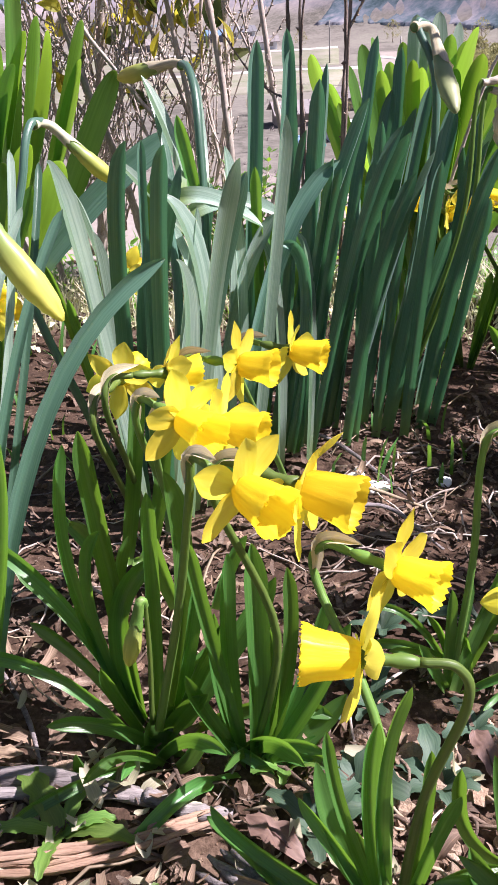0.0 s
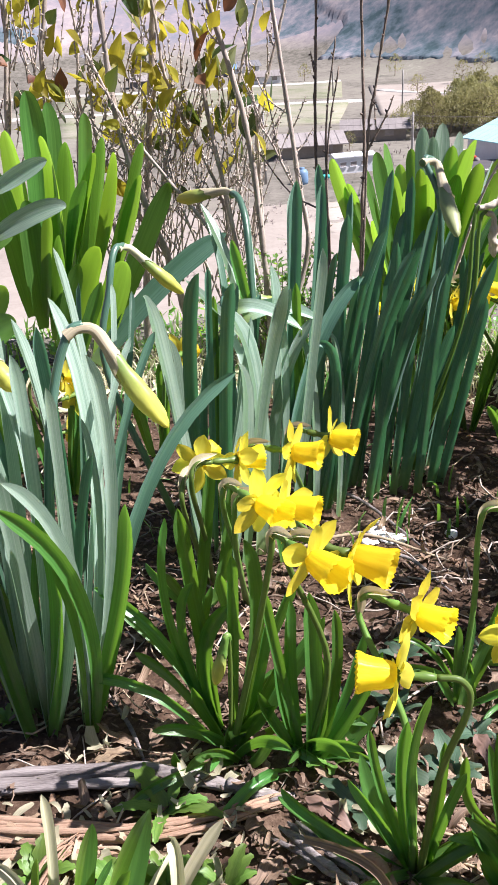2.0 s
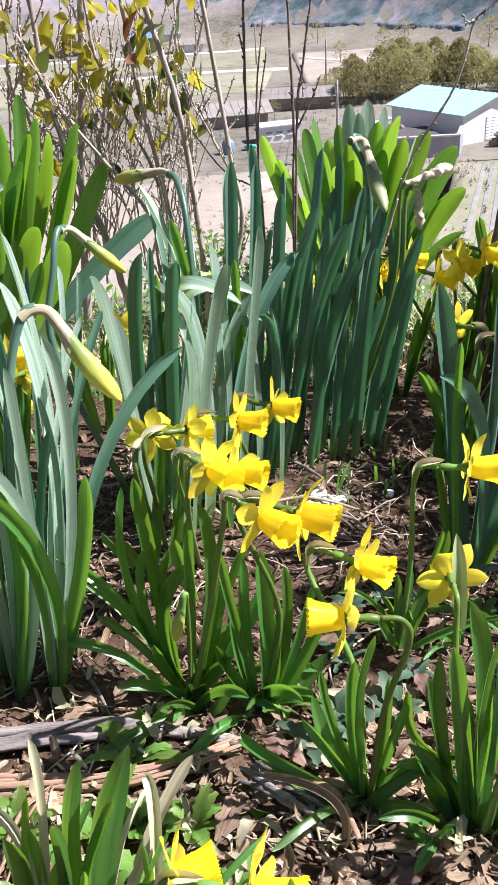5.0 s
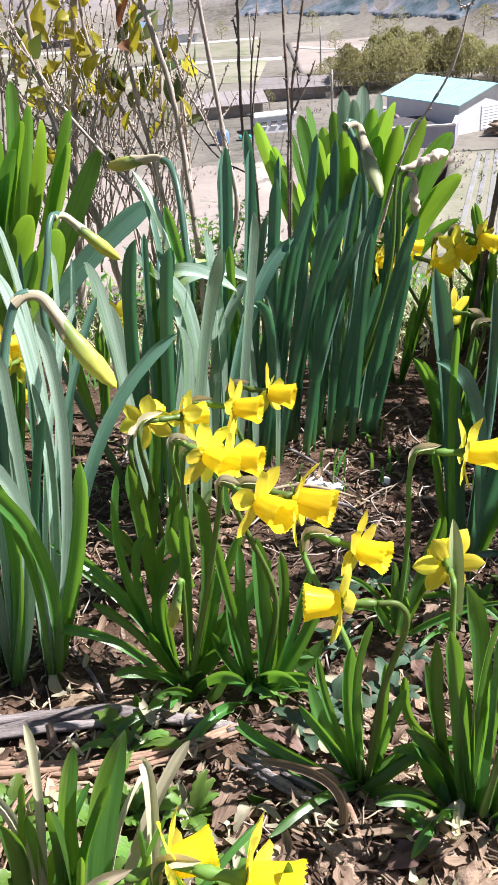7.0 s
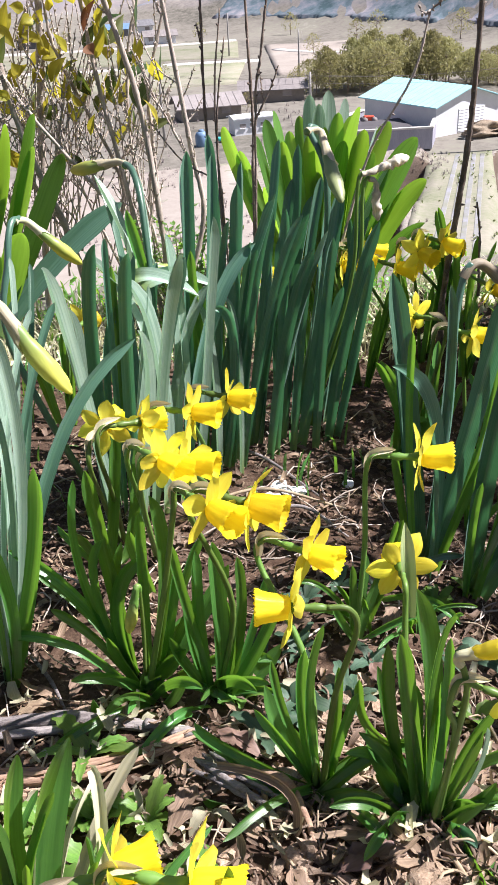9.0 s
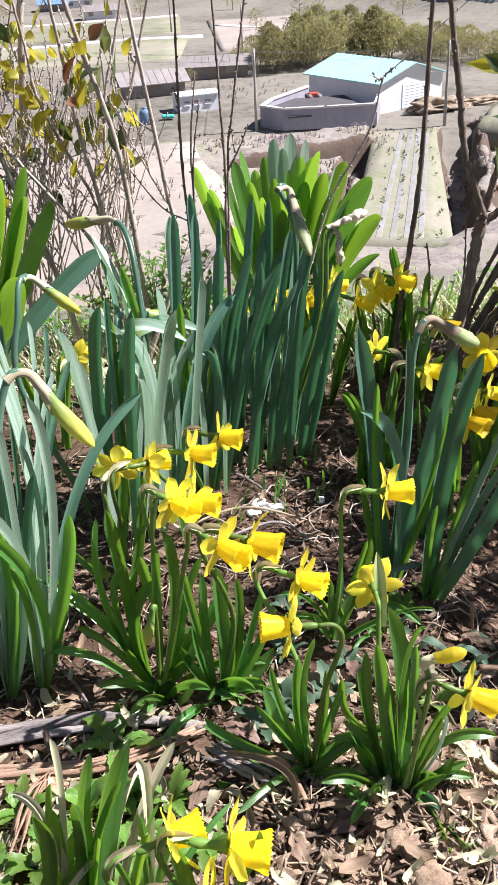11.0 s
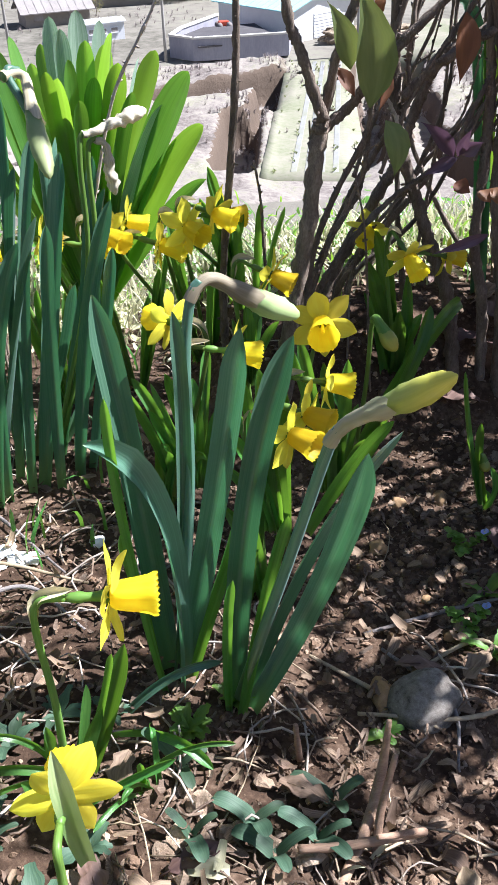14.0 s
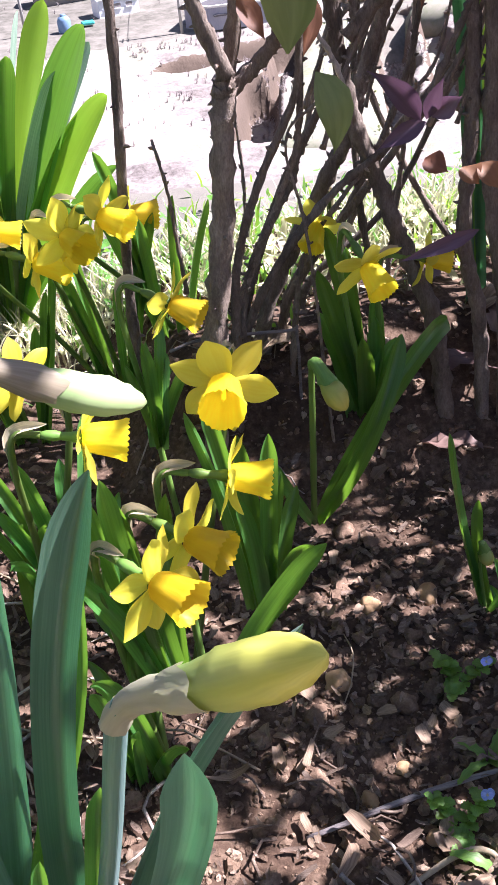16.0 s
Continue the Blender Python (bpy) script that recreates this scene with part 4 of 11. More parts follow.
p = thing("large_daffodil", (-0.179, 0.482, 0.030), "large budding daffodil with grey-green leaves", "daffodil", "large daffodils")
leaf(p, (-0.179, 0.485, 0.030), (-0.136, 0.492, 0.247), (-0.139, 0.500, 0.386), 0.0125, SUNHOARY, 128)
leaf(p, (-0.184, 0.480, 0.030), (-0.174, 0.482, 0.224), (-0.170, 0.485, 0.367), 0.0122, SUNHOARY, 118)
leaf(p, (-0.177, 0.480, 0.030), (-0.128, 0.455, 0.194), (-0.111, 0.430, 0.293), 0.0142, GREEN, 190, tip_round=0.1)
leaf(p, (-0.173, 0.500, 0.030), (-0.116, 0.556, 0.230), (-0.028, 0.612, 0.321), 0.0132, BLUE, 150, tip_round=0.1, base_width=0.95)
leaf(p, (-0.178, 0.475, 0.030), (-0.165, 0.448, 0.220), (-0.197, 0.420, 0.321), 0.0139, SUNHOARY, 108, tip_round=0.3)
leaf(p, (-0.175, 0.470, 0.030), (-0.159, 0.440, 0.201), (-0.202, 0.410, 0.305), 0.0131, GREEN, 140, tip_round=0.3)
leaf(p, (-0.178, 0.500, 0.030), (-0.150, 0.515, 0.216), (-0.156, 0.530, 0.319), 0.0071, SUNHOARY, 200)
leaf(p, (-0.185, 0.510, 0.030), (-0.159, 0.555, 0.236), (-0.118, 0.600, 0.364), 0.0062, SUNHOARY, 138)
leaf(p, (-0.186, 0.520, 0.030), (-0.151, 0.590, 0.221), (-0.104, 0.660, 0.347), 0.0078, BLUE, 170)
leaf(p, (-0.186, 0.520, 0.030), (-0.162, 0.590, 0.242), (-0.188, 0.660, 0.432), 0.0110, SUNHOARY, 118)
leaf(p, (-0.184, 0.510, 0.030), (-0.162, 0.565, 0.243), (-0.190, 0.620, 0.397), 0.0177, SUNHOARY, 113)
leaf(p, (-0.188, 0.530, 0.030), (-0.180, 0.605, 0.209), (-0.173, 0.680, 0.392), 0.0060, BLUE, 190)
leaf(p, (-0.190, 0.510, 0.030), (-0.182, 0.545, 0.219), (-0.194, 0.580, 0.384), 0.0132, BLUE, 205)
leaf(p, (-0.194, 0.540, 0.030), (-0.155, 0.620, 0.238), (-0.146, 0.700, 0.384), 0.0072, SUNHOARY, 138)
leaf(p, (-0.185, 0.540, 0.030), (-0.145, 0.630, 0.232), (-0.130, 0.720, 0.370), 0.0063, BLUE, 150)
leaf(p, (-0.184, 0.500, 0.030), (-0.172, 0.500, 0.178), (-0.145, 0.500, 0.300), 0.0104, BLUE, 210)
leaf(p, (-0.176, 0.470, 0.030), (-0.169, 0.460, 0.157), (-0.179, 0.450, 0.225), 0.0103, GREEN, 200)
bud(p, [(-0.203, 0.478, 0.071), (-0.184, 0.500, 0.275), (-0.172, 0.520, 0.352), (-0.157, 0.530, 0.393), (-0.145, 0.535, 0.399)], (-0.083, 0.515, 0.314), 0.0092)

# large clump in the middle

p = thing("large_daffodil", (-0.070, 0.800, 0.030), "large budding daffodil with grey-green leaves, densely grown", "daffodil", "large daffodils")
leaf(p, (-0.077, 0.700, 0.030), (-0.099, 0.682, 0.294), (-0.112, 0.665, 0.380), 0.0226, SUNHOARY, 108, tip_round=0.25)
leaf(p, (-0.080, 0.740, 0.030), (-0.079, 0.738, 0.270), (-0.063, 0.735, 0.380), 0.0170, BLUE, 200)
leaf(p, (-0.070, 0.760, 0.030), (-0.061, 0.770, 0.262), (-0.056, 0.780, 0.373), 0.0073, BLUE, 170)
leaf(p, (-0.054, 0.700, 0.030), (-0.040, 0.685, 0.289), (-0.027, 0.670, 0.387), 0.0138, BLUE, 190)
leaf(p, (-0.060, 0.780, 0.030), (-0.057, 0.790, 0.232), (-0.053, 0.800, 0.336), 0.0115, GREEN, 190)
leaf(p, (-0.020, 0.750, 0.030), (-0.012, 0.765, 0.239), (-0.043, 0.780, 0.328), 0.0248, SUNHOARY, 118)
leaf(p, (-0.036, 0.740, 0.030), (-0.001, 0.738, 0.271), (0.026, 0.735, 0.363), 0.0221, SUNHOARY, 118)
leaf(p, (0.021, 0.790, 0.030), (0.050, 0.788, 0.261), (0.065, 0.785, 0.386), 0.0172, SUNHOARY, 128)
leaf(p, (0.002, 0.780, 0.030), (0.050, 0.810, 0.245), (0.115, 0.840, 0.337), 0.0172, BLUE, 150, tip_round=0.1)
leaf(p, (-0.030, 0.840, 0.318), (-0.041, 0.895, 0.352), (-0.069, 0.950, 0.406), 0.0189, SUNHOARY, 108, tip_round=0.2)
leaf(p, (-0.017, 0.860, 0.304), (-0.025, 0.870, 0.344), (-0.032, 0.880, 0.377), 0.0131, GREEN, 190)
leaf(p, (-0.010, 0.880, 0.311), (-0.013, 0.915, 0.337), (-0.019, 0.950, 0.407), 0.0132, SUNHOARY, 118)
leaf(p, (-0.023, 0.840, 0.297), (0.016, 0.850, 0.303), (0.065, 0.860, 0.282), 0.0194, SUNHOARY, 108, tip_round=0.3)
leaf(p, (-0.031, 0.820, 0.314), (0.001, 0.820, 0.310), (0.043, 0.820, 0.285), 0.0207, SUNHOARY, 108, tip_round=0.3)
leaf(p, (0.080, 0.820, 0.030), (0.086, 0.830, 0.219), (0.069, 0.840, 0.273), 0.0128, SUNHOARY, 108)
leaf(p, (0.050, 0.810, 0.030), (0.054, 0.820, 0.195), (0.040, 0.830, 0.274), 0.0147, SUNHOARY, 118)
leaf(p, (-0.021, 0.800, 0.282), (-0.057, 0.800, 0.326), (-0.082, 0.800, 0.355), 0.0147, SUNHOARY, 108, tip_round=0.3)
leaf(p, (-0.064, 0.770, 0.030), (-0.029, 0.780, 0.227), (-0.014, 0.790, 0.313), 0.0187, SUNHOARY, 118)
leaf(p, (-0.092, 0.740, 0.030), (-0.094, 0.745, 0.226), (-0.101, 0.750, 0.307), 0.0164, SUNHOARY, 113)
leaf(p, (-0.052, 0.720, 0.030), (-0.024, 0.715, 0.217), (-0.029, 0.710, 0.291), 0.0213, SUNHOARY, 108, tip_round=0.3)
leaf(p, (-0.007, 0.820, 0.030), (0.012, 0.840, 0.235), (0.011, 0.860, 0.351), 0.0176, SUNHOARY, 123)
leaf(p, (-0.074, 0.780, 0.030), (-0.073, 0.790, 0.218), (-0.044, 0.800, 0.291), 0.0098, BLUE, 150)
leaf(p, (-0.026, 0.800, 0.030), (0.012, 0.815, 0.208), (0.055, 0.830, 0.294), 0.0151, SUNHOARY, 128)
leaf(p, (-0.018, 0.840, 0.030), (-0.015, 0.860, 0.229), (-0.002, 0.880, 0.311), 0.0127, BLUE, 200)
leaf(p, (0.010, 0.800, 0.030), (0.019, 0.810, 0.210), (0.017, 0.820, 0.301), 0.0145, SUNHOARY, 118)
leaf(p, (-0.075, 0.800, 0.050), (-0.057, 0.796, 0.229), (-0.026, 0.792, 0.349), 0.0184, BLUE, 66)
leaf(p, (-0.091, 0.799, 0.052), (-0.099, 0.812, 0.211), (-0.130, 0.827, 0.328), 0.0140, SUNHOARY, 75)
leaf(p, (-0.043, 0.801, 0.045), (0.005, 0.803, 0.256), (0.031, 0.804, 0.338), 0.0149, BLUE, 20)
leaf(p, (-0.057, 0.801, 0.047), (-0.025, 0.847, 0.235), (-0.006, 0.903, 0.309), 0.0105, SUNHOARY, 206)
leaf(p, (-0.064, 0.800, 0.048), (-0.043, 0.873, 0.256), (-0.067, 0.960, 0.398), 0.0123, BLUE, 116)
leaf(p, (-0.057, 0.801, 0.047), (-0.024, 0.829, 0.212), (-0.069, 0.860, 0.306), 0.0123, SUNHOARY, 122)
bud(p, [(-0.050, 0.801, 0.046), (-0.015, 0.846, 0.234), (-0.013, 0.891, 0.362), (-0.020, 0.934, 0.408), (-0.034, 0.978, 0.413)], (-0.104, 1.037, 0.395), 0.0088)
bud(p, [(-0.117, 0.798, 0.055), (-0.182, 0.815, 0.247), (-0.171, 0.836, 0.342), (-0.164, 0.856, 0.377), (-0.156, 0.876, 0.378)], (-0.093, 0.891, 0.313), 0.008, sheath=PALE)
bud(p, [(-0.043, 0.801, 0.045), (-0.040, 0.825, 0.230), (-0.046, 0.849, 0.307), (-0.038, 0.873, 0.312), (-0.024, 0.898, 0.306)], (0.029, 0.924, 0.276), 0.01)

p = thing("large_daffodil", (0.030, 0.840, 0.030), "large budding daffodil with grey-green leaves, densely grown", "daffodil", "large daffodils")
leaf(p, (0.035, 0.880, 0.030), (0.039, 0.917, 0.265), (0.044, 0.955, 0.417), 0.0147, SUNHOARY, 212)
leaf(p, (0.053, 0.900, 0.030), (0.075, 0.940, 0.271), (0.076, 0.980, 0.439), 0.0129, BLUE, 192)
leaf(p, (0.068, 0.850, 0.030), (0.087, 0.847, 0.264), (0.098, 0.845, 0.406), 0.0145, BLUE, 207)
leaf(p, (0.084, 0.860, 0.030), (0.110, 0.865, 0.249), (0.145, 0.870, 0.385), 0.0163, BLUE, 212)
leaf(p, (0.100, 0.900, 0.030), (0.137, 0.935, 0.252), (0.165, 0.970, 0.429), 0.0135, BLUE, 212)
leaf(p, (0.053, 0.840, 0.030), (0.068, 0.845, 0.244), (0.086, 0.850, 0.363), 0.0095, BLUE, 210)
leaf(p, (0.071, 0.840, 0.030), (0.095, 0.835, 0.231), (0.116, 0.830, 0.332), 0.0100, BLUE, 200)
leaf(p, (0.039, 0.830, 0.030), (0.038, 0.830, 0.223), (0.038, 0.830, 0.337), 0.0101, GREEN, 190)
leaf(p, (0.086, 0.840, 0.030), (0.132, 0.845, 0.255), (0.174, 0.850, 0.363), 0.0108, BLUE, 215, tip_round=0.2)
leaf(p, (0.011, 0.841, 0.042), (0.033, 0.867, 0.252), (0.045, 0.899, 0.436), 0.0146, BLUE, 184)
leaf(p, (0.033, 0.840, 0.040), (0.059, 0.883, 0.243), (0.077, 0.938, 0.423), 0.0120, BLUE, 184)
leaf(p, (0.056, 0.839, 0.039), (0.092, 0.837, 0.228), (0.109, 0.836, 0.340), 0.0137, BLUE, 236)
leaf(p, (0.048, 0.839, 0.039), (0.092, 0.891, 0.238), (0.114, 0.956, 0.408), 0.0137, BLUE, 250)
leaf(p, (0.063, 0.838, 0.038), (0.083, 0.824, 0.219), (0.057, 0.809, 0.270), 0.0129, BLUE, 205)
leaf(p, (0.048, 0.839, 0.039), (0.078, 0.846, 0.195), (0.142, 0.854, 0.385), 0.0163, BLUE, 230)
leaf(p, (0.041, 0.839, 0.040), (0.022, 0.863, 0.194), (0.021, 0.891, 0.310), 0.0120, BLUE, 223)

p = thing("large_daffodil", (0.115, 0.900, 0.030), "large budding daffodil with grey-green leaves, densely grown", "daffodil", "large daffodils")
leaf(p, (0.159, 0.880, 0.030), (0.185, 0.917, 0.239), (0.216, 0.955, 0.382), 0.0122, BLUE, 190)
leaf(p, (0.172, 0.890, 0.030), (0.210, 0.920, 0.221), (0.241, 0.950, 0.368), 0.0177, BLUE, 200)
leaf(p, (0.147, 0.900, 0.030), (0.177, 0.950, 0.244), (0.194, 1.000, 0.415), 0.0138, BLUE, 212)
leaf(p, (0.125, 0.860, 0.030), (0.155, 0.860, 0.217), (0.189, 0.860, 0.318), 0.0148, BLUE, 205)
leaf(p, (0.134, 0.870, 0.030), (0.151, 0.880, 0.225), (0.160, 0.890, 0.361), 0.0120, BLUE, 202)
leaf(p, (0.110, 0.901, 0.034), (0.150, 0.932, 0.234), (0.181, 0.972, 0.378), 0.0148, BLUE, 218)
leaf(p, (0.129, 0.898, 0.033), (0.172, 0.888, 0.217), (0.209, 0.878, 0.334), 0.0148, BLUE, 282)
leaf(p, (0.102, 0.902, 0.034), (0.127, 0.885, 0.191), (0.181, 0.861, 0.354), 0.0132, BLUE, 207)
leaf(p, (0.117, 0.900, 0.033), (0.139, 0.942, 0.183), (0.152, 0.996, 0.268), 0.0123, BLUE, 241)

p = thing("large_daffodil", (0.175, 0.944, 0.029), "large budding daffodil with grey-green leaves, densely grown", "daffodil", "large daffodils")
leaf(p, (0.210, 0.900, 0.012), (0.242, 0.900, 0.210), (0.279, 0.900, 0.334), 0.0152, BLUE, 195, tip_round=0.25)
leaf(p, (0.208, 0.930, 0.012), (0.244, 0.950, 0.207), (0.273, 0.970, 0.355), 0.0113, BLUE, 180)
leaf(p, (0.224, 0.910, 0.012), (0.257, 0.920, 0.169), (0.278, 0.930, 0.275), 0.0129, BLUE, 210)
leaf(p, (0.190, 0.880, 0.030), (0.203, 0.880, 0.205), (0.216, 0.880, 0.324), 0.0132, BLUE, 185)
leaf(p, (0.197, 0.941, 0.031), (0.238, 0.952, 0.187), (0.281, 0.966, 0.324), 0.0148, BLUE, 236)
leaf(p, (0.161, 0.947, 0.031), (0.173, 0.936, 0.215), (0.197, 0.920, 0.367), 0.0165, BLUE, 244)
leaf(p, (0.189, 0.942, 0.036), (0.250, 0.963, 0.148), (0.263, 1.000, 0.313), 0.0132, BLUE, 219)
leaf(p, (0.149, 0.949, 0.036), (0.150, 0.940, 0.183), (0.158, 0.927, 0.318), 0.0140, BLUE, 248)
leaf(p, (0.169, 0.945, 0.031), (0.210, 0.929, 0.149), (0.236, 0.913, 0.248), 0.0140, BLUE, 233)
leaf(p, (0.181, 0.943, 0.031), (0.206, 0.985, 0.161), (0.243, 1.034, 0.360), 0.0132, BLUE, 286)
bud(p, [(0.169, 0.945, 0.036), (0.214, 0.950, 0.238), (0.223, 0.960, 0.377), (0.205, 0.976, 0.435), (0.216, 0.986, 0.436)], (0.226, 0.875, 0.367), 0.0095, skin=BUDGREEN)
bud(p, [(0.189, 0.942, 0.036), (0.249, 0.935, 0.240), (0.258, 0.938, 0.358), (0.263, 0.941, 0.384), (0.273, 0.943, 0.385)], (0.327, 0.948, 0.400), 0.0075, sheath=PAPER, skin=PAPER, r=0.003, crumple=0.32)
bud(p, [(0.193, 0.941, 0.036), (0.257, 0.936, 0.239), (0.266, 0.941, 0.357), (0.272, 0.946, 0.377), (0.283, 0.950, 0.374)], (0.290, 0.955, 0.319), 0.0065, sheath=PAPER, skin=PAPER, r=0.003, crumple=0.32)

# large daffodil at the right

p = thing("large_daffodil", (0.285, 0.555, 0.015), "large budding daffodil with grey-green leaves, beside bare soil", "daffodil", "large daffodils")
leaf(p, (0.301, 0.555, 0.012), (0.322, 0.573, 0.203), (0.362, 0.590, 0.332), 0.0202, BLUE, 200, tip_round=0.35)
leaf(p, (0.312, 0.550, 0.012), (0.360, 0.512, 0.181), (0.373, 0.475, 0.309), 0.0190, BLUE, 195, tip_round=0.25)
leaf(p, (0.309, 0.555, 0.012), (0.363, 0.552, 0.169), (0.430, 0.550, 0.266), 0.0138, BLUE, 150, tip_round=0.15)
leaf(p, (0.299, 0.570, 0.012), (0.311, 0.585, 0.136), (0.334, 0.600, 0.224), 0.0102, BLUE, 170)
leaf(p, (0.304, 0.545, 0.012), (0.326, 0.538, 0.155), (0.340, 0.530, 0.227), 0.0095, GREEN, 190)
leaf(p, (0.295, 0.550, 0.012), (0.297, 0.550, 0.111), (0.303, 0.550, 0.159), 0.0078, GREEN, 200)
bud(p, [(0.305, 0.555, 0.025), (0.337, 0.520, 0.195), (0.351, 0.500, 0.281), (0.356, 0.492, 0.311), (0.359, 0.488, 0.321)], (0.408, 0.443, 0.374), 0.0088, sheath=PALE)

p = thing("large_daffodil", (0.245, 0.600, 0.022), "large budding daffodil with grey-green leaves, beside bare soil", "daffodil", "large daffodils")
leaf(p, (0.259, 0.600, 0.012), (0.248, 0.635, 0.206), (0.236, 0.670, 0.345), 0.0214, BLUE, 190, tip_round=0.3)
leaf(p, (0.263, 0.600, 0.012), (0.283, 0.620, 0.211), (0.288, 0.640, 0.338), 0.0126, BLUE, 165, tip_round=0.3)
leaf(p, (0.265, 0.600, 0.012), (0.303, 0.588, 0.214), (0.322, 0.576, 0.351), 0.0197, BLUE, 205, tip_round=0.35)
leaf(p, (0.264, 0.585, 0.012), (0.259, 0.575, 0.208), (0.211, 0.565, 0.289), 0.0207, BLUE, 128, tip_round=0.3)
leaf(p, (0.249, 0.580, 0.012), (0.232, 0.570, 0.192), (0.228, 0.560, 0.324), 0.0072, GREEN, 200, tip_round=0.2)
leaf(p, (0.274, 0.620, 0.012), (0.325, 0.630, 0.144), (0.342, 0.640, 0.245), 0.0064, GREEN, 190)
leaf(p, (0.270, 0.590, 0.012), (0.297, 0.585, 0.112), (0.319, 0.580, 0.176), 0.0095, GREEN, 200)
leaf(p, (0.252, 0.610, 0.012), (0.239, 0.615, 0.098), (0.230, 0.620, 0.164), 0.0088, GREEN, 190)
bud(p, [(0.263, 0.600, 0.020), (0.287, 0.620, 0.190), (0.295, 0.640, 0.295), (0.303, 0.646, 0.343), (0.311, 0.648, 0.355)], (0.393, 0.675, 0.302), 0.0098, skin=BUDGREEN)

# small daffodils at the right, in front of the shrub

p = thing("small_daffodil", (0.400, 0.775, -0.006), "small yellow trumpet daffodil with green leaves", "daffodil", "small daffodils in the bed")
bloom(p, (0.400, 0.775, -0.006), (0.450, 0.784, 0.235), 196, 0, 1.12, 10)
bloom(p, (0.405, 0.745, -0.004), (0.437, 0.735, 0.201), 105, -10, 0.95, 0, fold=10)
leaf(p, (0.462, 0.769, 0.045), (0.466, 0.764, 0.135), (0.471, 0.768, 0.201), 0.0120, GREEN)
leaf(p, (0.471, 0.775, 0.044), (0.478, 0.779, 0.096), (0.495, 0.797, 0.130), 0.0113, GREEN)
leaf(p, (0.463, 0.769, 0.044), (0.469, 0.771, 0.111), (0.482, 0.787, 0.153), 0.0120, GREEN)
leaf(p, (0.463, 0.772, 0.046), (0.461, 0.767, 0.084), (0.461, 0.776, 0.108), 0.0098, GREEN)
leaf(p, (0.457, 0.769, 0.046), (0.452, 0.761, 0.113), (0.446, 0.770, 0.155), 0.0120, GREEN)
leaf(p, (0.468, 0.768, 0.043), (0.476, 0.755, 0.097), (0.488, 0.736, 0.128), 0.0120, GREEN)
leaf(p, (0.452, 0.770, 0.047), (0.448, 0.799, 0.136), (0.439, 0.821, 0.201), 0.0120, GREEN)
leaf(p, (0.464, 0.768, 0.047), (0.459, 0.779, 0.127), (0.456, 0.794, 0.186), 0.0118, GREEN)
leaf(p, (0.449, 0.770, 0.047), (0.440, 0.783, 0.139), (0.424, 0.803, 0.207), 0.0120, GREEN)
leaf(p, (0.459, 0.769, 0.045), (0.460, 0.788, 0.092), (0.463, 0.799, 0.114), 0.0120, GREEN)

p = thing("small_daffodil", (0.365, 0.690, -0.000), "small yellow trumpet daffodil with green leaves", "daffodil", "small daffodils in the bed")
bloom(p, (0.365, 0.690, 0.000), (0.404, 0.690, 0.200), 135, -6, 1.0, 30)
bloom(p, (0.365, 0.690, 0.000), (0.380, 0.655, 0.206), 140, -6, 1.02, 0)
leaf(p, (0.356, 0.695, 0.000), (0.354, 0.689, 0.051), (0.353, 0.682, 0.070), 0.0093, GREEN, 175)
leaf(p, (0.345, 0.685, 0.000), (0.341, 0.687, 0.056), (0.338, 0.689, 0.071), 0.0116, GREEN, 196)
leaf(p, (0.355, 0.689, 0.000), (0.368, 0.673, 0.043), (0.380, 0.657, 0.062), 0.0112, GREEN, 169)
leaf(p, (0.343, 0.687, 0.000), (0.337, 0.670, 0.096), (0.332, 0.653, 0.136), 0.0091, GREEN, 177)
leaf(p, (0.360, 0.682, 0.000), (0.345, 0.697, 0.074), (0.330, 0.712, 0.100), 0.0109, GREEN, 212)
leaf(p, (0.363, 0.683, 0.000), (0.348, 0.675, 0.097), (0.332, 0.666, 0.128), 0.0116, GREEN, 174)
leaf(p, (0.356, 0.694, 0.000), (0.359, 0.690, 0.099), (0.362, 0.686, 0.138), 0.0115, GREEN, 167)
leaf(p, (0.346, 0.683, 0.000), (0.348, 0.670, 0.064), (0.350, 0.656, 0.085), 0.0094, GREEN, 144)
leaf(p, (0.390, 0.699, 0.076), (0.385, 0.716, 0.130), (0.389, 0.734, 0.167), 0.0113, GREEN)
leaf(p, (0.380, 0.690, 0.076), (0.373, 0.708, 0.155), (0.369, 0.720, 0.210), 0.0120, GREEN)
leaf(p, (0.373, 0.695, 0.077), (0.361, 0.697, 0.166), (0.353, 0.701, 0.234), 0.0100, GREEN)
leaf(p, (0.379, 0.690, 0.077), (0.367, 0.690, 0.176), (0.363, 0.690, 0.252), 0.0120, GREEN)
leaf(p, (0.386, 0.694, 0.076), (0.379, 0.689, 0.143), (0.380, 0.700, 0.189), 0.0125, GREEN)
leaf(p, (0.382, 0.689, 0.076), (0.374, 0.682, 0.152), (0.372, 0.690, 0.204), 0.0120, GREEN)
leaf(p, (0.410, 0.697, 0.067), (0.444, 0.691, 0.122), (0.473, 0.686, 0.160), 0.0110, GREEN)
leaf(p, (0.407, 0.689, 0.067), (0.445, 0.680, 0.143), (0.476, 0.666, 0.194), 0.0120, GREEN)
leaf(p, (0.372, 0.696, 0.074), (0.373, 0.714, 0.133), (0.367, 0.733, 0.174), 0.0099, GREEN)
leaf(p, (0.386, 0.689, 0.074), (0.391, 0.711, 0.151), (0.398, 0.729, 0.203), 0.0120, GREEN)
leaf(p, (0.368, 0.691, 0.077), (0.359, 0.701, 0.109), (0.341, 0.729, 0.130), 0.0097, GREEN)
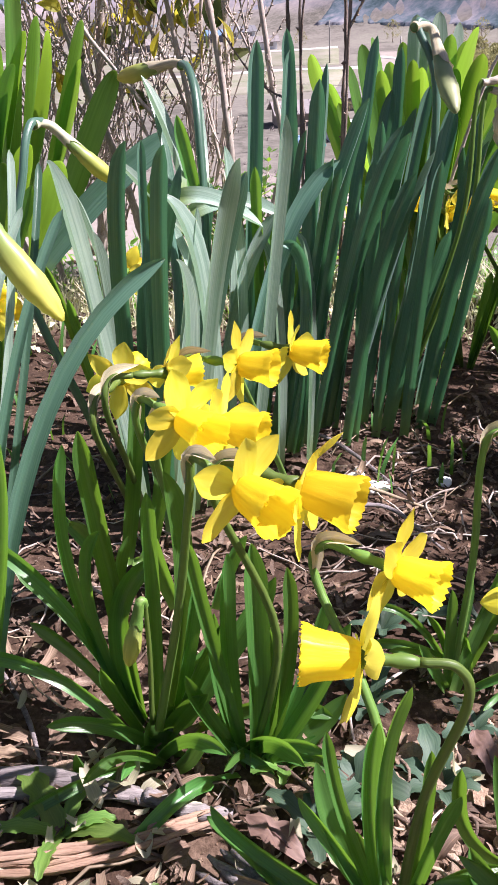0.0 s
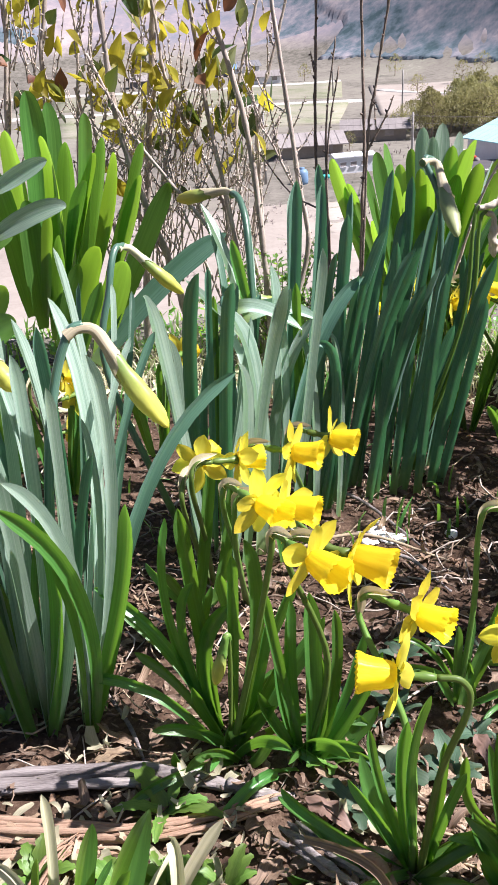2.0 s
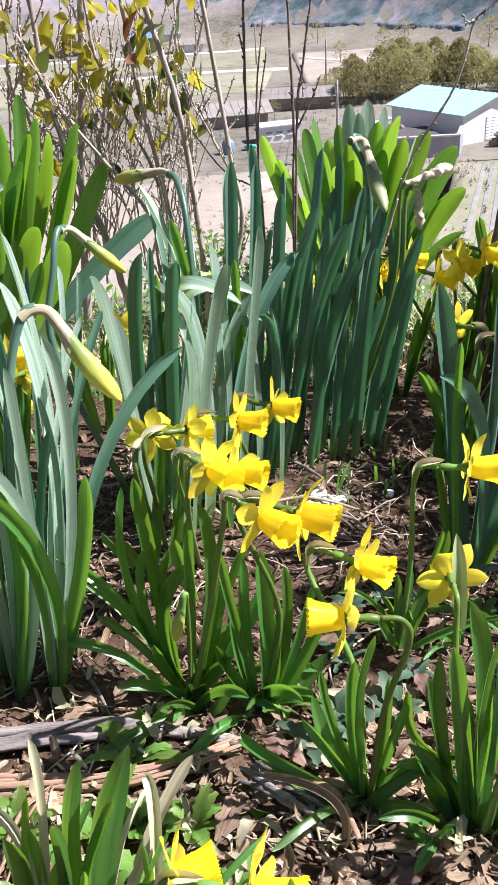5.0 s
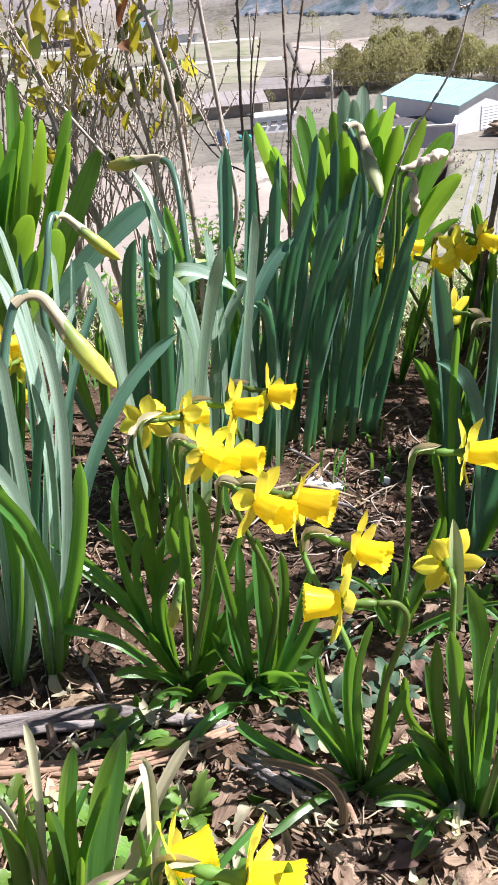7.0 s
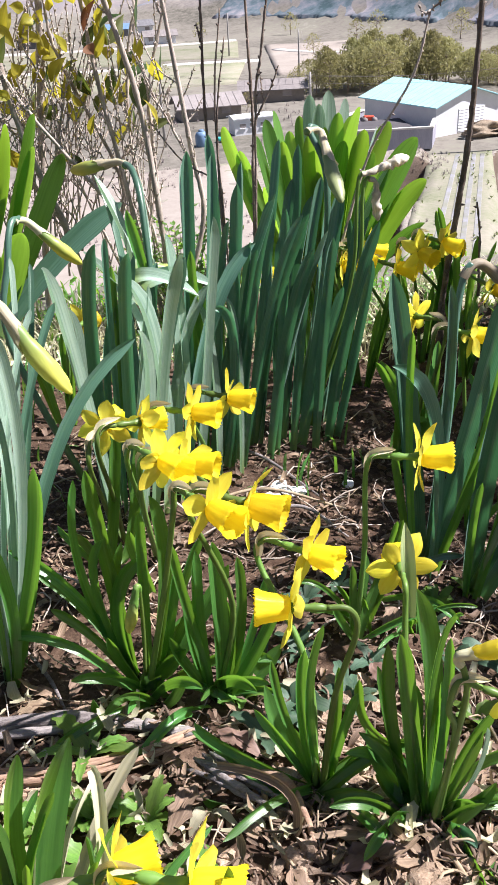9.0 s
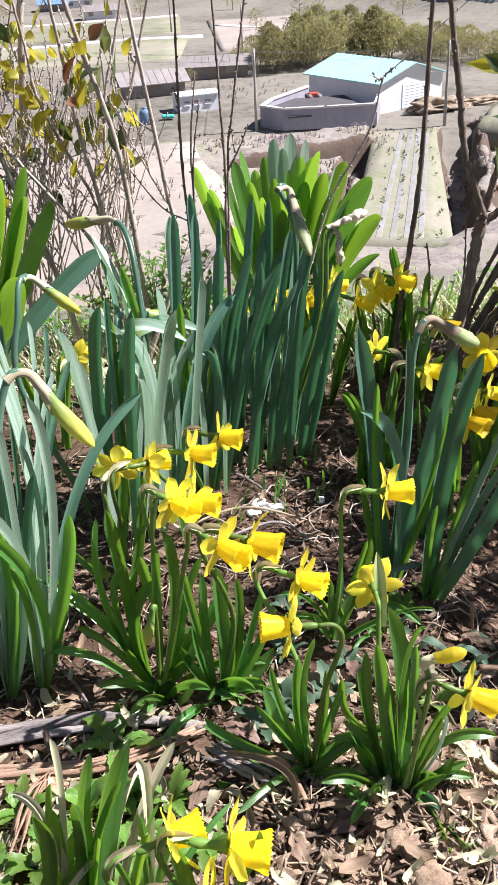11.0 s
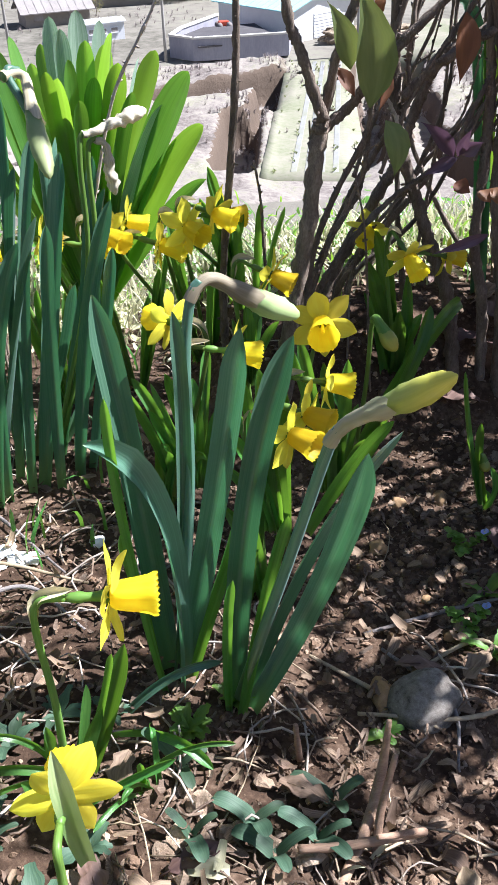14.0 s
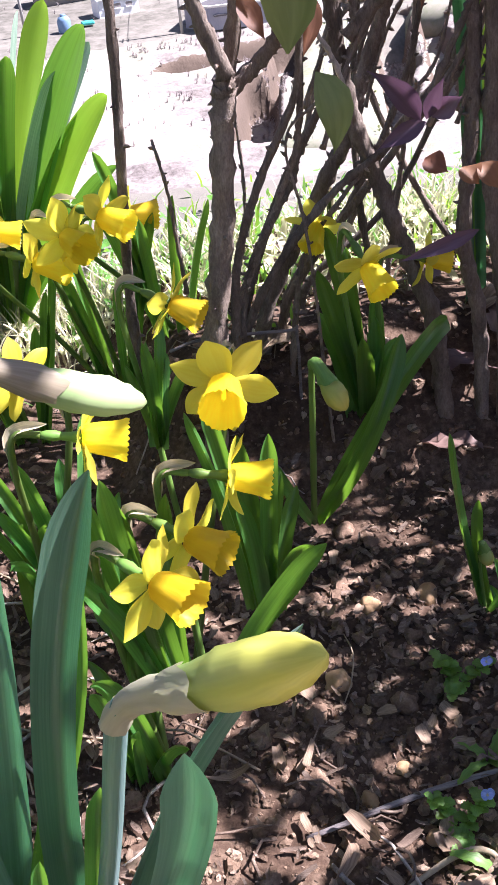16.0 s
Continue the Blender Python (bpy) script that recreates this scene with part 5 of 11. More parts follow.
leaf(p, (0.377, 0.690, 0.077), (0.366, 0.703, 0.146), (0.351, 0.740, 0.190), 0.0120, GREEN)
leaf(p, (0.375, 0.690, 0.078), (0.358, 0.686, 0.148), (0.336, 0.691, 0.193), 0.0120, GREEN)

p = thing("small_daffodil", (0.300, 0.830, 0.012), "small yellow trumpet daffodil with green leaves", "daffodil", "small daffodils in the bed")
bloom(p, (0.300, 0.830, 0.012), (0.320, 0.870, 0.216), 322, -6, 1.05, 10)
bloom(p, (0.300, 0.830, 0.012), (0.358, 0.765, 0.230), 100, -12, 0.98, 0, fold=10)
leaf(p, (0.294, 0.836, 0.012), (0.307, 0.844, 0.061), (0.319, 0.851, 0.081), 0.0102, GREEN, 141)
leaf(p, (0.312, 0.830, 0.012), (0.285, 0.826, 0.121), (0.258, 0.822, 0.178), 0.0105, GREEN, 207)
leaf(p, (0.301, 0.829, 0.012), (0.313, 0.827, 0.083), (0.326, 0.824, 0.103), 0.0103, GREEN, 220)
leaf(p, (0.309, 0.825, 0.012), (0.320, 0.800, 0.093), (0.331, 0.776, 0.109), 0.0115, GREEN, 199)
leaf(p, (0.294, 0.834, 0.012), (0.305, 0.808, 0.088), (0.315, 0.781, 0.109), 0.0096, GREEN, 215)
leaf(p, (0.312, 0.831, 0.012), (0.301, 0.808, 0.098), (0.291, 0.784, 0.124), 0.0134, GREEN, 222)
leaf(p, (0.310, 0.837, 0.012), (0.315, 0.819, 0.109), (0.320, 0.802, 0.139), 0.0107, GREEN, 171)
leaf(p, (0.305, 0.840, 0.012), (0.311, 0.828, 0.068), (0.318, 0.816, 0.082), 0.0133, GREEN, 217)
leaf(p, (0.290, 0.826, 0.012), (0.295, 0.833, 0.087), (0.300, 0.839, 0.118), 0.0135, GREEN, 199)
leaf(p, (0.325, 0.828, 0.041), (0.319, 0.834, 0.096), (0.310, 0.836, 0.136), 0.0092, GREEN)
leaf(p, (0.325, 0.824, 0.041), (0.317, 0.830, 0.123), (0.305, 0.829, 0.181), 0.0120, GREEN)
leaf(p, (0.330, 0.839, 0.040), (0.333, 0.845, 0.085), (0.335, 0.877, 0.114), 0.0092, GREEN)
leaf(p, (0.330, 0.823, 0.040), (0.333, 0.827, 0.111), (0.336, 0.852, 0.158), 0.0120, GREEN)
leaf(p, (0.321, 0.825, 0.041), (0.303, 0.827, 0.102), (0.286, 0.833, 0.140), 0.0120, GREEN)
leaf(p, (0.325, 0.838, 0.041), (0.312, 0.863, 0.098), (0.298, 0.893, 0.135), 0.0120, GREEN)
leaf(p, (0.317, 0.826, 0.041), (0.300, 0.852, 0.109), (0.277, 0.877, 0.154), 0.0120, GREEN)
leaf(p, (0.345, 0.826, 0.040), (0.356, 0.817, 0.100), (0.372, 0.826, 0.137), 0.0107, GREEN)
leaf(p, (0.335, 0.822, 0.040), (0.344, 0.812, 0.101), (0.352, 0.818, 0.138), 0.0120, GREEN)
leaf(p, (0.332, 0.822, 0.040), (0.349, 0.863, 0.116), (0.362, 0.897, 0.167), 0.0120, GREEN)

p = thing("small_daffodil", (0.420, 0.930, 0.007), "small yellow trumpet daffodil with green leaves", "daffodil", "small daffodils in the bed")
bloom(p, (0.420, 0.930, 0.007), (0.439, 0.915, 0.229), 125, -20, 1.0, 0)
leaf(p, (0.417, 0.937, 0.092), (0.417, 0.934, 0.150), (0.418, 0.945, 0.186), 0.0101, GREEN)
leaf(p, (0.415, 0.931, 0.092), (0.415, 0.925, 0.154), (0.414, 0.931, 0.193), 0.0110, GREEN)
leaf(p, (0.417, 0.926, 0.092), (0.424, 0.931, 0.142), (0.433, 0.943, 0.173), 0.0093, GREEN)
leaf(p, (0.415, 0.931, 0.092), (0.423, 0.938, 0.155), (0.432, 0.959, 0.195), 0.0110, GREEN)
leaf(p, (0.415, 0.931, 0.092), (0.407, 0.926, 0.146), (0.398, 0.932, 0.176), 0.0110, GREEN)
leaf(p, (0.415, 0.931, 0.092), (0.435, 0.932, 0.142), (0.450, 0.927, 0.168), 0.0110, GREEN)
leaf(p, (0.409, 0.934, 0.092), (0.416, 0.955, 0.122), (0.427, 0.984, 0.129), 0.0086, GREEN)
leaf(p, (0.415, 0.931, 0.092), (0.423, 0.952, 0.126), (0.439, 0.978, 0.136), 0.0110, GREEN)

p = thing("small_daffodil", (0.615, 0.965, 0.053), "small yellow trumpet daffodil with green leaves in shade", "daffodil", "small daffodils in the bed")
bloom(p, (0.615, 0.965, 0.053), (0.593, 0.915, 0.229), 168, -30, 0.98, 10)
bloom(p, (0.605, 0.975, 0.053), (0.580, 1.000, 0.232), 215, -32, 0.85, 10)
bloom(p, (0.635, 0.965, 0.053), (0.661, 0.960, 0.203), 105, -10, 0.8, 0)
leaf(p, (0.623, 0.959, 0.048), (0.618, 0.965, 0.122), (0.620, 0.975, 0.178), 0.0164, GREEN)
leaf(p, (0.609, 0.967, 0.048), (0.599, 0.977, 0.152), (0.586, 0.998, 0.231), 0.0160, GREEN)
leaf(p, (0.609, 0.967, 0.048), (0.588, 0.969, 0.136), (0.573, 0.982, 0.200), 0.0160, GREEN)
leaf(p, (0.609, 0.967, 0.048), (0.602, 0.946, 0.112), (0.597, 0.940, 0.152), 0.0160, GREEN)
leaf(p, (0.608, 0.974, 0.052), (0.616, 0.967, 0.100), (0.615, 0.978, 0.132), 0.0124, GREEN)
leaf(p, (0.609, 0.967, 0.048), (0.617, 0.959, 0.115), (0.617, 0.964, 0.157), 0.0160, GREEN)
leaf(p, (0.598, 0.968, 0.048), (0.588, 0.973, 0.112), (0.575, 0.993, 0.155), 0.0159, GREEN)
leaf(p, (0.609, 0.967, 0.048), (0.601, 0.972, 0.121), (0.597, 0.994, 0.169), 0.0160, GREEN)
leaf(p, (0.609, 0.967, 0.048), (0.618, 0.955, 0.104), (0.635, 0.957, 0.135), 0.0160, GREEN)
leaf(p, (0.608, 0.979, 0.057), (0.606, 0.996, 0.095), (0.609, 1.032, 0.131), 0.0166, GREEN)
leaf(p, (0.609, 0.967, 0.048), (0.607, 0.986, 0.135), (0.612, 1.020, 0.198), 0.0160, GREEN)

p = thing("small_daffodil", (0.535, 0.870, -0.015), "small daffodil with a nodding bud and two leaves on bare soil", "daffodil", "small daffodils in the bed")
bud(p, [(0.535, 0.899, 0.000), (0.522, 0.845, 0.119), (0.522, 0.838, 0.194), (0.522, 0.832, 0.207)], (0.534, 0.800, 0.183), 0.0085, sheath=STEM, skin=BUD, r=0.003)
leaf(p, (0.537, 0.900, 0.000), (0.567, 0.850, 0.109), (0.607, 0.880, 0.185), 0.0135, GREEN, 200)
leaf(p, (0.540, 0.901, 0.000), (0.590, 0.860, 0.145), (0.669, 0.930, 0.159), 0.0150, GREEN, 210)
leaf(p, (0.533, 0.897, 0.000), (0.501, 0.850, 0.083), (0.488, 0.860, 0.112), 0.0100, GREEN, 170)

p = thing("small_daffodil", (0.633, 0.766, -0.015), "young daffodil shoot with a small bud on bare soil", "daffodil", "small daffodils in the bed")
leaf(p, (0.641, 0.767, -0.015), (0.630, 0.775, 0.038), (0.629, 0.781, 0.091), 0.0087, GREEN)
leaf(p, (0.633, 0.766, -0.015), (0.615, 0.777, 0.073), (0.604, 0.784, 0.156), 0.0100, GREEN)
leaf(p, (0.634, 0.766, -0.015), (0.623, 0.773, 0.035), (0.615, 0.777, 0.073), 0.0100, GREEN)
leaf(p, (0.638, 0.771, -0.014), (0.644, 0.768, -0.008), (0.642, 0.776, 0.003), 0.0082, GREEN)
leaf(p, (0.636, 0.765, -0.014), (0.643, 0.760, 0.016), (0.637, 0.764, 0.044), 0.0080, GREEN)
bud(p, [(0.635, 0.765, -0.015), (0.629, 0.769, 0.030), (0.628, 0.769, 0.059)], (0.634, 0.766, 0.037), 0.006, sheath=STEM, r=0.0016)

# yellow flowers behind the middle clump

p = thing("small_daffodil", (0.400, 1.120, 0.031), "small yellow trumpet daffodil with green leaves, half hidden behind taller leaves", "daffodil", "small daffodils in the bed")
bloom(p, (0.400, 1.120, 0.031), (0.375, 1.040, 0.245), 150, -10, 1.1, 4)
bloom(p, (0.395, 1.115, 0.031), (0.346, 1.060, 0.220), 120, -12, 1.1, 22)
bloom(p, (0.405, 1.120, 0.031), (0.406, 1.040, 0.257), 128, -14, 1.05, 40, fold=10)
leaf(p, (0.411, 1.116, 0.036), (0.431, 1.100, 0.145), (0.456, 1.098, 0.230), 0.0110, GREEN)
leaf(p, (0.411, 1.116, 0.037), (0.423, 1.100, 0.134), (0.438, 1.108, 0.208), 0.0110, GREEN)
leaf(p, (0.393, 1.130, 0.027), (0.383, 1.141, 0.133), (0.372, 1.161, 0.214), 0.0110, GREEN)
leaf(p, (0.388, 1.117, 0.027), (0.379, 1.105, 0.123), (0.363, 1.111, 0.194), 0.0110, GREEN)
leaf(p, (0.390, 1.113, 0.027), (0.369, 1.104, 0.135), (0.352, 1.088, 0.219), 0.0110, GREEN)
leaf(p, (0.406, 1.110, 0.029), (0.408, 1.092, 0.113), (0.414, 1.097, 0.173), 0.0110, GREEN)
leaf(p, (0.412, 1.118, 0.037), (0.421, 1.105, 0.141), (0.436, 1.115, 0.221), 0.0110, GREEN)

p = thing("small_daffodil", (0.300, 1.100, 0.012), "small yellow trumpet daffodil with green leaves, half hidden behind taller leaves", "daffodil", "small daffodils in the bed")
bloom(p, (0.300, 1.100, 0.012), (0.286, 1.060, 0.240), 140, -12, 1.05, 7)
bloom(p, (0.300, 1.100, 0.012), (0.263, 1.060, 0.229), 110, -7, 1.0, 50)
bloom(p, (0.302, 1.100, 0.012), (0.314, 1.100, 0.238), 95, -17, 1.0, 25)
leaf(p, (0.312, 1.099, 0.008), (0.332, 1.088, 0.103), (0.347, 1.097, 0.174), 0.0110, GREEN)
leaf(p, (0.288, 1.097, 0.008), (0.277, 1.087, 0.088), (0.264, 1.091, 0.144), 0.0110, GREEN)
leaf(p, (0.288, 1.100, 0.008), (0.275, 1.097, 0.095), (0.265, 1.099, 0.158), 0.0110, GREEN)
leaf(p, (0.312, 1.098, 0.008), (0.337, 1.088, 0.117), (0.357, 1.093, 0.201), 0.0110, GREEN)
leaf(p, (0.312, 1.098, 0.008), (0.321, 1.097, 0.087), (0.330, 1.095, 0.142), 0.0110, GREEN)
leaf(p, (0.294, 1.110, 0.008), (0.288, 1.120, 0.094), (0.275, 1.139, 0.155), 0.0110, GREEN)
leaf(p, (0.288, 1.102, 0.008), (0.278, 1.100, 0.117), (0.259, 1.106, 0.202), 0.0110, GREEN)

p = thing("small_daffodil", (0.220, 1.060, 0.025), "small yellow trumpet daffodil with green leaves, half hidden behind taller leaves", "daffodil", "small daffodils in the bed")
bloom(p, (0.220, 1.060, 0.025), (0.212, 1.061, 0.243), 100, -7, 0.9, 28)
leaf(p, (0.232, 1.060, 0.021), (0.237, 1.057, 0.112), (0.242, 1.059, 0.179), 0.0110, GREEN)
leaf(p, (0.217, 1.072, 0.021), (0.212, 1.069, 0.111), (0.212, 1.088, 0.176), 0.0110, GREEN)
leaf(p, (0.208, 1.059, 0.021), (0.200, 1.058, 0.115), (0.198, 1.058, 0.185), 0.0110, GREEN)
leaf(p, (0.211, 1.068, 0.021), (0.198, 1.071, 0.096), (0.187, 1.087, 0.146), 0.0110, GREEN)
leaf(p, (0.209, 1.064, 0.021), (0.185, 1.069, 0.123), (0.168, 1.081, 0.200), 0.0110, GREEN)
leaf(p, (0.215, 1.071, 0.021), (0.209, 1.077, 0.098), (0.211, 1.078, 0.150), 0.0110, GREEN)
leaf(p, (0.223, 1.072, 0.021), (0.223, 1.084, 0.103), (0.230, 1.096, 0.161), 0.0110, GREEN)

p = thing("small_daffodil", (0.460, 1.100, 0.109), "small yellow trumpet daffodil with green leaves, half hidden behind taller leaves", "daffodil", "small daffodils in the bed")
bloom(p, (0.460, 1.100, 0.109), (0.434, 1.109, 0.227), 90, -7, 1.0, 20)
leaf(p, (0.448, 1.097, 0.105), (0.433, 1.096, 0.212), (0.412, 1.089, 0.295), 0.0110, GREEN)
leaf(p, (0.449, 1.104, 0.105), (0.435, 1.105, 0.184), (0.416, 1.117, 0.238), 0.0110, GREEN)
leaf(p, (0.448, 1.102, 0.105), (0.424, 1.106, 0.190), (0.405, 1.109, 0.252), 0.0110, GREEN)
leaf(p, (0.450, 1.093, 0.105), (0.444, 1.078, 0.180), (0.441, 1.086, 0.231), 0.0110, GREEN)
leaf(p, (0.466, 1.090, 0.105), (0.469, 1.079, 0.190), (0.473, 1.076, 0.251), 0.0110, GREEN)
leaf(p, (0.449, 1.105, 0.105), (0.433, 1.101, 0.205), (0.419, 1.119, 0.282), 0.0110, GREEN)
leaf(p, (0.472, 1.098, 0.105), (0.489, 1.096, 0.182), (0.507, 1.094, 0.235), 0.0110, GREEN)

p = thing("small_daffodil", (-0.160, 1.030, 0.030), "small yellow trumpet daffodil with green leaves, half hidden behind taller leaves", "daffodil", "small daffodils in the bed")
bloom(p, (-0.160, 1.030, 0.030), (-0.116, 1.035, 0.183), 30, -7, 1.0, 20)
leaf(p, (-0.149, 1.035, 0.026), (-0.146, 1.039, 0.119), (-0.141, 1.038, 0.188), 0.0110, GREEN)
leaf(p, (-0.154, 1.019, 0.026), (-0.149, 1.012, 0.117), (-0.145, 1.000, 0.184), 0.0110, GREEN)
leaf(p, (-0.156, 1.041, 0.026), (-0.152, 1.041, 0.104), (-0.149, 1.064, 0.157), 0.0110, GREEN)
leaf(p, (-0.149, 1.025, 0.026), (-0.139, 1.011, 0.123), (-0.122, 1.014, 0.196), 0.0110, GREEN)
leaf(p, (-0.172, 1.032, 0.026), (-0.194, 1.040, 0.122), (-0.213, 1.041, 0.193), 0.0110, GREEN)
leaf(p, (-0.166, 1.020, 0.026), (-0.176, 1.010, 0.108), (-0.182, 0.995, 0.166), 0.0110, GREEN)
leaf(p, (-0.152, 1.039, 0.026), (-0.143, 1.050, 0.125), (-0.132, 1.061, 0.200), 0.0110, GREEN)

p = thing("small_daffodil", (-0.280, 0.920, 0.030), "small yellow trumpet daffodil with green leaves, half hidden behind taller leaves", "daffodil", "small daffodils in the bed")
bloom(p, (-0.280, 0.920, 0.030), (-0.260, 0.925, 0.202), 60, -7, 1.0, 37)
bloom(p, (-0.280, 0.920, 0.030), (-0.246, 0.928, 0.176), 30, -7, 1.0, 46)
leaf(p, (-0.281, 0.908, 0.026), (-0.282, 0.893, 0.102), (-0.282, 0.892, 0.155), 0.0110, GREEN)
leaf(p, (-0.276, 0.931, 0.026), (-0.266, 0.954, 0.109), (-0.261, 0.971, 0.167), 0.0110, GREEN)
leaf(p, (-0.271, 0.928, 0.026), (-0.257, 0.934, 0.116), (-0.239, 0.959, 0.182), 0.0110, GREEN)
leaf(p, (-0.268, 0.923, 0.026), (-0.252, 0.927, 0.115), (-0.241, 0.929, 0.181), 0.0110, GREEN)
leaf(p, (-0.269, 0.924, 0.026), (-0.260, 0.920, 0.116), (-0.246, 0.933, 0.181), 0.0110, GREEN)
leaf(p, (-0.281, 0.932, 0.026), (-0.286, 0.941, 0.114), (-0.284, 0.968, 0.177), 0.0110, GREEN)
leaf(p, (-0.291, 0.924, 0.026), (-0.304, 0.921, 0.110), (-0.320, 0.935, 0.170), 0.0110, GREEN)

p = thing("small_daffodil", (-0.360, 1.000, 0.030), "small yellow trumpet daffodil with green leaves, half hidden behind taller leaves", "daffodil", "small daffodils in the bed")
bloom(p, (-0.360, 1.000, 0.030), (-0.284, 1.021, 0.080), 50, -7, 0.9, 42)
leaf(p, (-0.368, 1.009, 0.026), (-0.373, 1.013, 0.127), (-0.379, 1.022, 0.205), 0.0110, GREEN)
leaf(p, (-0.371, 1.005, 0.026), (-0.378, 0.998, 0.112), (-0.384, 1.012, 0.174), 0.0110, GREEN)
leaf(p, (-0.372, 0.997, 0.026), (-0.387, 0.991, 0.101), (-0.397, 0.991, 0.151), 0.0110, GREEN)
leaf(p, (-0.370, 1.006, 0.026), (-0.383, 1.008, 0.116), (-0.395, 1.019, 0.181), 0.0110, GREEN)
leaf(p, (-0.370, 1.007, 0.026), (-0.387, 1.011, 0.130), (-0.397, 1.025, 0.211), 0.0110, GREEN)
leaf(p, (-0.352, 0.991, 0.026), (-0.349, 0.976, 0.113), (-0.343, 0.981, 0.176), 0.0110, GREEN)
leaf(p, (-0.364, 1.011, 0.026), (-0.365, 1.021, 0.106), (-0.373, 1.043, 0.162), 0.0110, GREEN)

p = thing("small_daffodil", (0.080, 1.120, 0.030), "small yellow trumpet daffodil with green leaves, half hidden behind taller leaves", "daffodil", "small daffodils in the bed")
bloom(p, (0.080, 1.120, 0.030), (0.156, 1.115, 0.210), 90, -7, 0.8, 2)
leaf(p, (0.070, 1.114, 0.026), (0.049, 1.104, 0.108), (0.034, 1.094, 0.166), 0.0110, GREEN)
leaf(p, (0.069, 1.116, 0.026), (0.062, 1.110, 0.136), (0.050, 1.110, 0.221), 0.0110, GREEN)
leaf(p, (0.092, 1.119, 0.026), (0.111, 1.106, 0.130), (0.133, 1.116, 0.210), 0.0110, GREEN)
leaf(p, (0.075, 1.109, 0.026), (0.066, 1.089, 0.114), (0.058, 1.076, 0.178), 0.0110, GREEN)
leaf(p, (0.080, 1.132, 0.026), (0.079, 1.140, 0.123), (0.080, 1.168, 0.195), 0.0110, GREEN)
leaf(p, (0.069, 1.116, 0.026), (0.056, 1.107, 0.129), (0.049, 1.109, 0.208), 0.0110, GREEN)
leaf(p, (0.084, 1.131, 0.026), (0.085, 1.132, 0.123), (0.092, 1.154, 0.196), 0.0110, GREEN)

# broad-leaved bulbs

# the palest blades have the sun's glint painted in as leaf colour
p = thing("broad_leaf_clump", (0.330, 1.330, 0.007), "clump of broad glossy light green strap leaves above the slope", "bulb plant", "")
leaf(p, (0.255, 1.340, 0.030), (0.174, 1.370, 0.240), (0.128, 1.400, 0.377), 0.0326, BROAD, 237, tip_round=0.61, channel=0.3, base_width=0.35)
leaf(p, (0.265, 1.340, 0.030), (0.192, 1.360, 0.214), (0.152, 1.380, 0.339), 0.0325, BROAD, 234, tip_round=0.61, channel=0.3, base_width=0.35)
leaf(p, (0.270, 1.340, 0.030), (0.223, 1.350, 0.244), (0.196, 1.360, 0.390), 0.0278, GREEN, 154, tip_round=0.61, channel=0.3, base_width=0.35)
leaf(p, (0.275, 1.340, 0.030), (0.238, 1.380, 0.246), (0.218, 1.420, 0.394), 0.0309, BROAD, 138, tip_round=0.61, channel=0.3, base_width=0.35)
leaf(p, (0.280, 1.340, 0.030), (0.254, 1.370, 0.226), (0.241, 1.400, 0.362), 0.0245, BROAD, 216, tip_round=0.61, channel=0.3, base_width=0.35)
leaf(p, (0.265, 1.340, 0.030), (0.212, 1.365, 0.227), (0.181, 1.390, 0.361), 0.0222, GREEN, 144, tip_round=0.61, channel=0.3, base_width=0.35)
leaf(p, (0.265, 1.340, 0.030), (0.209, 1.290, 0.196), (0.177, 1.240, 0.307), 0.0261, BROAD, 242, tip_round=0.61, channel=0.3, base_width=0.35)
leaf(p, (0.285, 1.340, 0.030), (0.273, 1.350, 0.260), (0.271, 1.360, 0.424), 0.0234, SUNHOARY, 180, tip_round=0.61, channel=0.3, base_width=0.35)
leaf(p, (0.285, 1.340, 0.030), (0.297, 1.368, 0.258), (0.309, 1.395, 0.424), 0.0314, SUNHOARY, 160, tip_round=0.61, channel=0.3, base_width=0.35)
leaf(p, (0.290, 1.340, 0.030), (0.314, 1.370, 0.253), (0.339, 1.400, 0.409), 0.0272, SUNHOARY, 155, tip_round=0.61, channel=0.3, base_width=0.35)
leaf(p, (0.295, 1.340, 0.030), (0.316, 1.319, 0.256), (0.342, 1.297, 0.409), 0.0545, BROAD, 245, tip_round=0.61, channel=0.3, base_width=0.35)
leaf(p, (0.297, 1.340, 0.030), (0.320, 1.305, 0.237), (0.343, 1.270, 0.379), 0.0313, BROAD, 164, tip_round=0.61, channel=0.3, base_width=0.35)
leaf(p, (0.297, 1.340, 0.030), (0.340, 1.335, 0.232), (0.378, 1.330, 0.372), 0.0203, SUNHOARY, 275, tip_round=0.61, channel=0.3, base_width=0.35)
leaf(p, (0.300, 1.340, 0.030), (0.372, 1.320, 0.227), (0.438, 1.300, 0.355), 0.0512, GREEN, 235, tip_round=0.61, channel=0.3, base_width=0.35)
leaf(p, (0.300, 1.340, 0.030), (0.372, 1.350, 0.209), (0.445, 1.360, 0.327), 0.0384, SUNHOARY, 227, tip_round=0.61, channel=0.3, base_width=0.35)
leaf(p, (0.303, 1.340, 0.030), (0.378, 1.304, 0.191), (0.447, 1.268, 0.293), 0.0489, BROAD, 230, tip_round=0.61, channel=0.3, base_width=0.35)
leaf(p, (0.303, 1.340, 0.030), (0.364, 1.320, 0.179), (0.425, 1.300, 0.273), 0.0284, BROAD, 149, tip_round=0.61, channel=0.3, base_width=0.35)
leaf(p, (0.305, 1.340, 0.030), (0.386, 1.300, 0.158), (0.445, 1.260, 0.224), 0.0270, GREEN, 235, tip_round=0.3, channel=0.3, base_width=0.35)
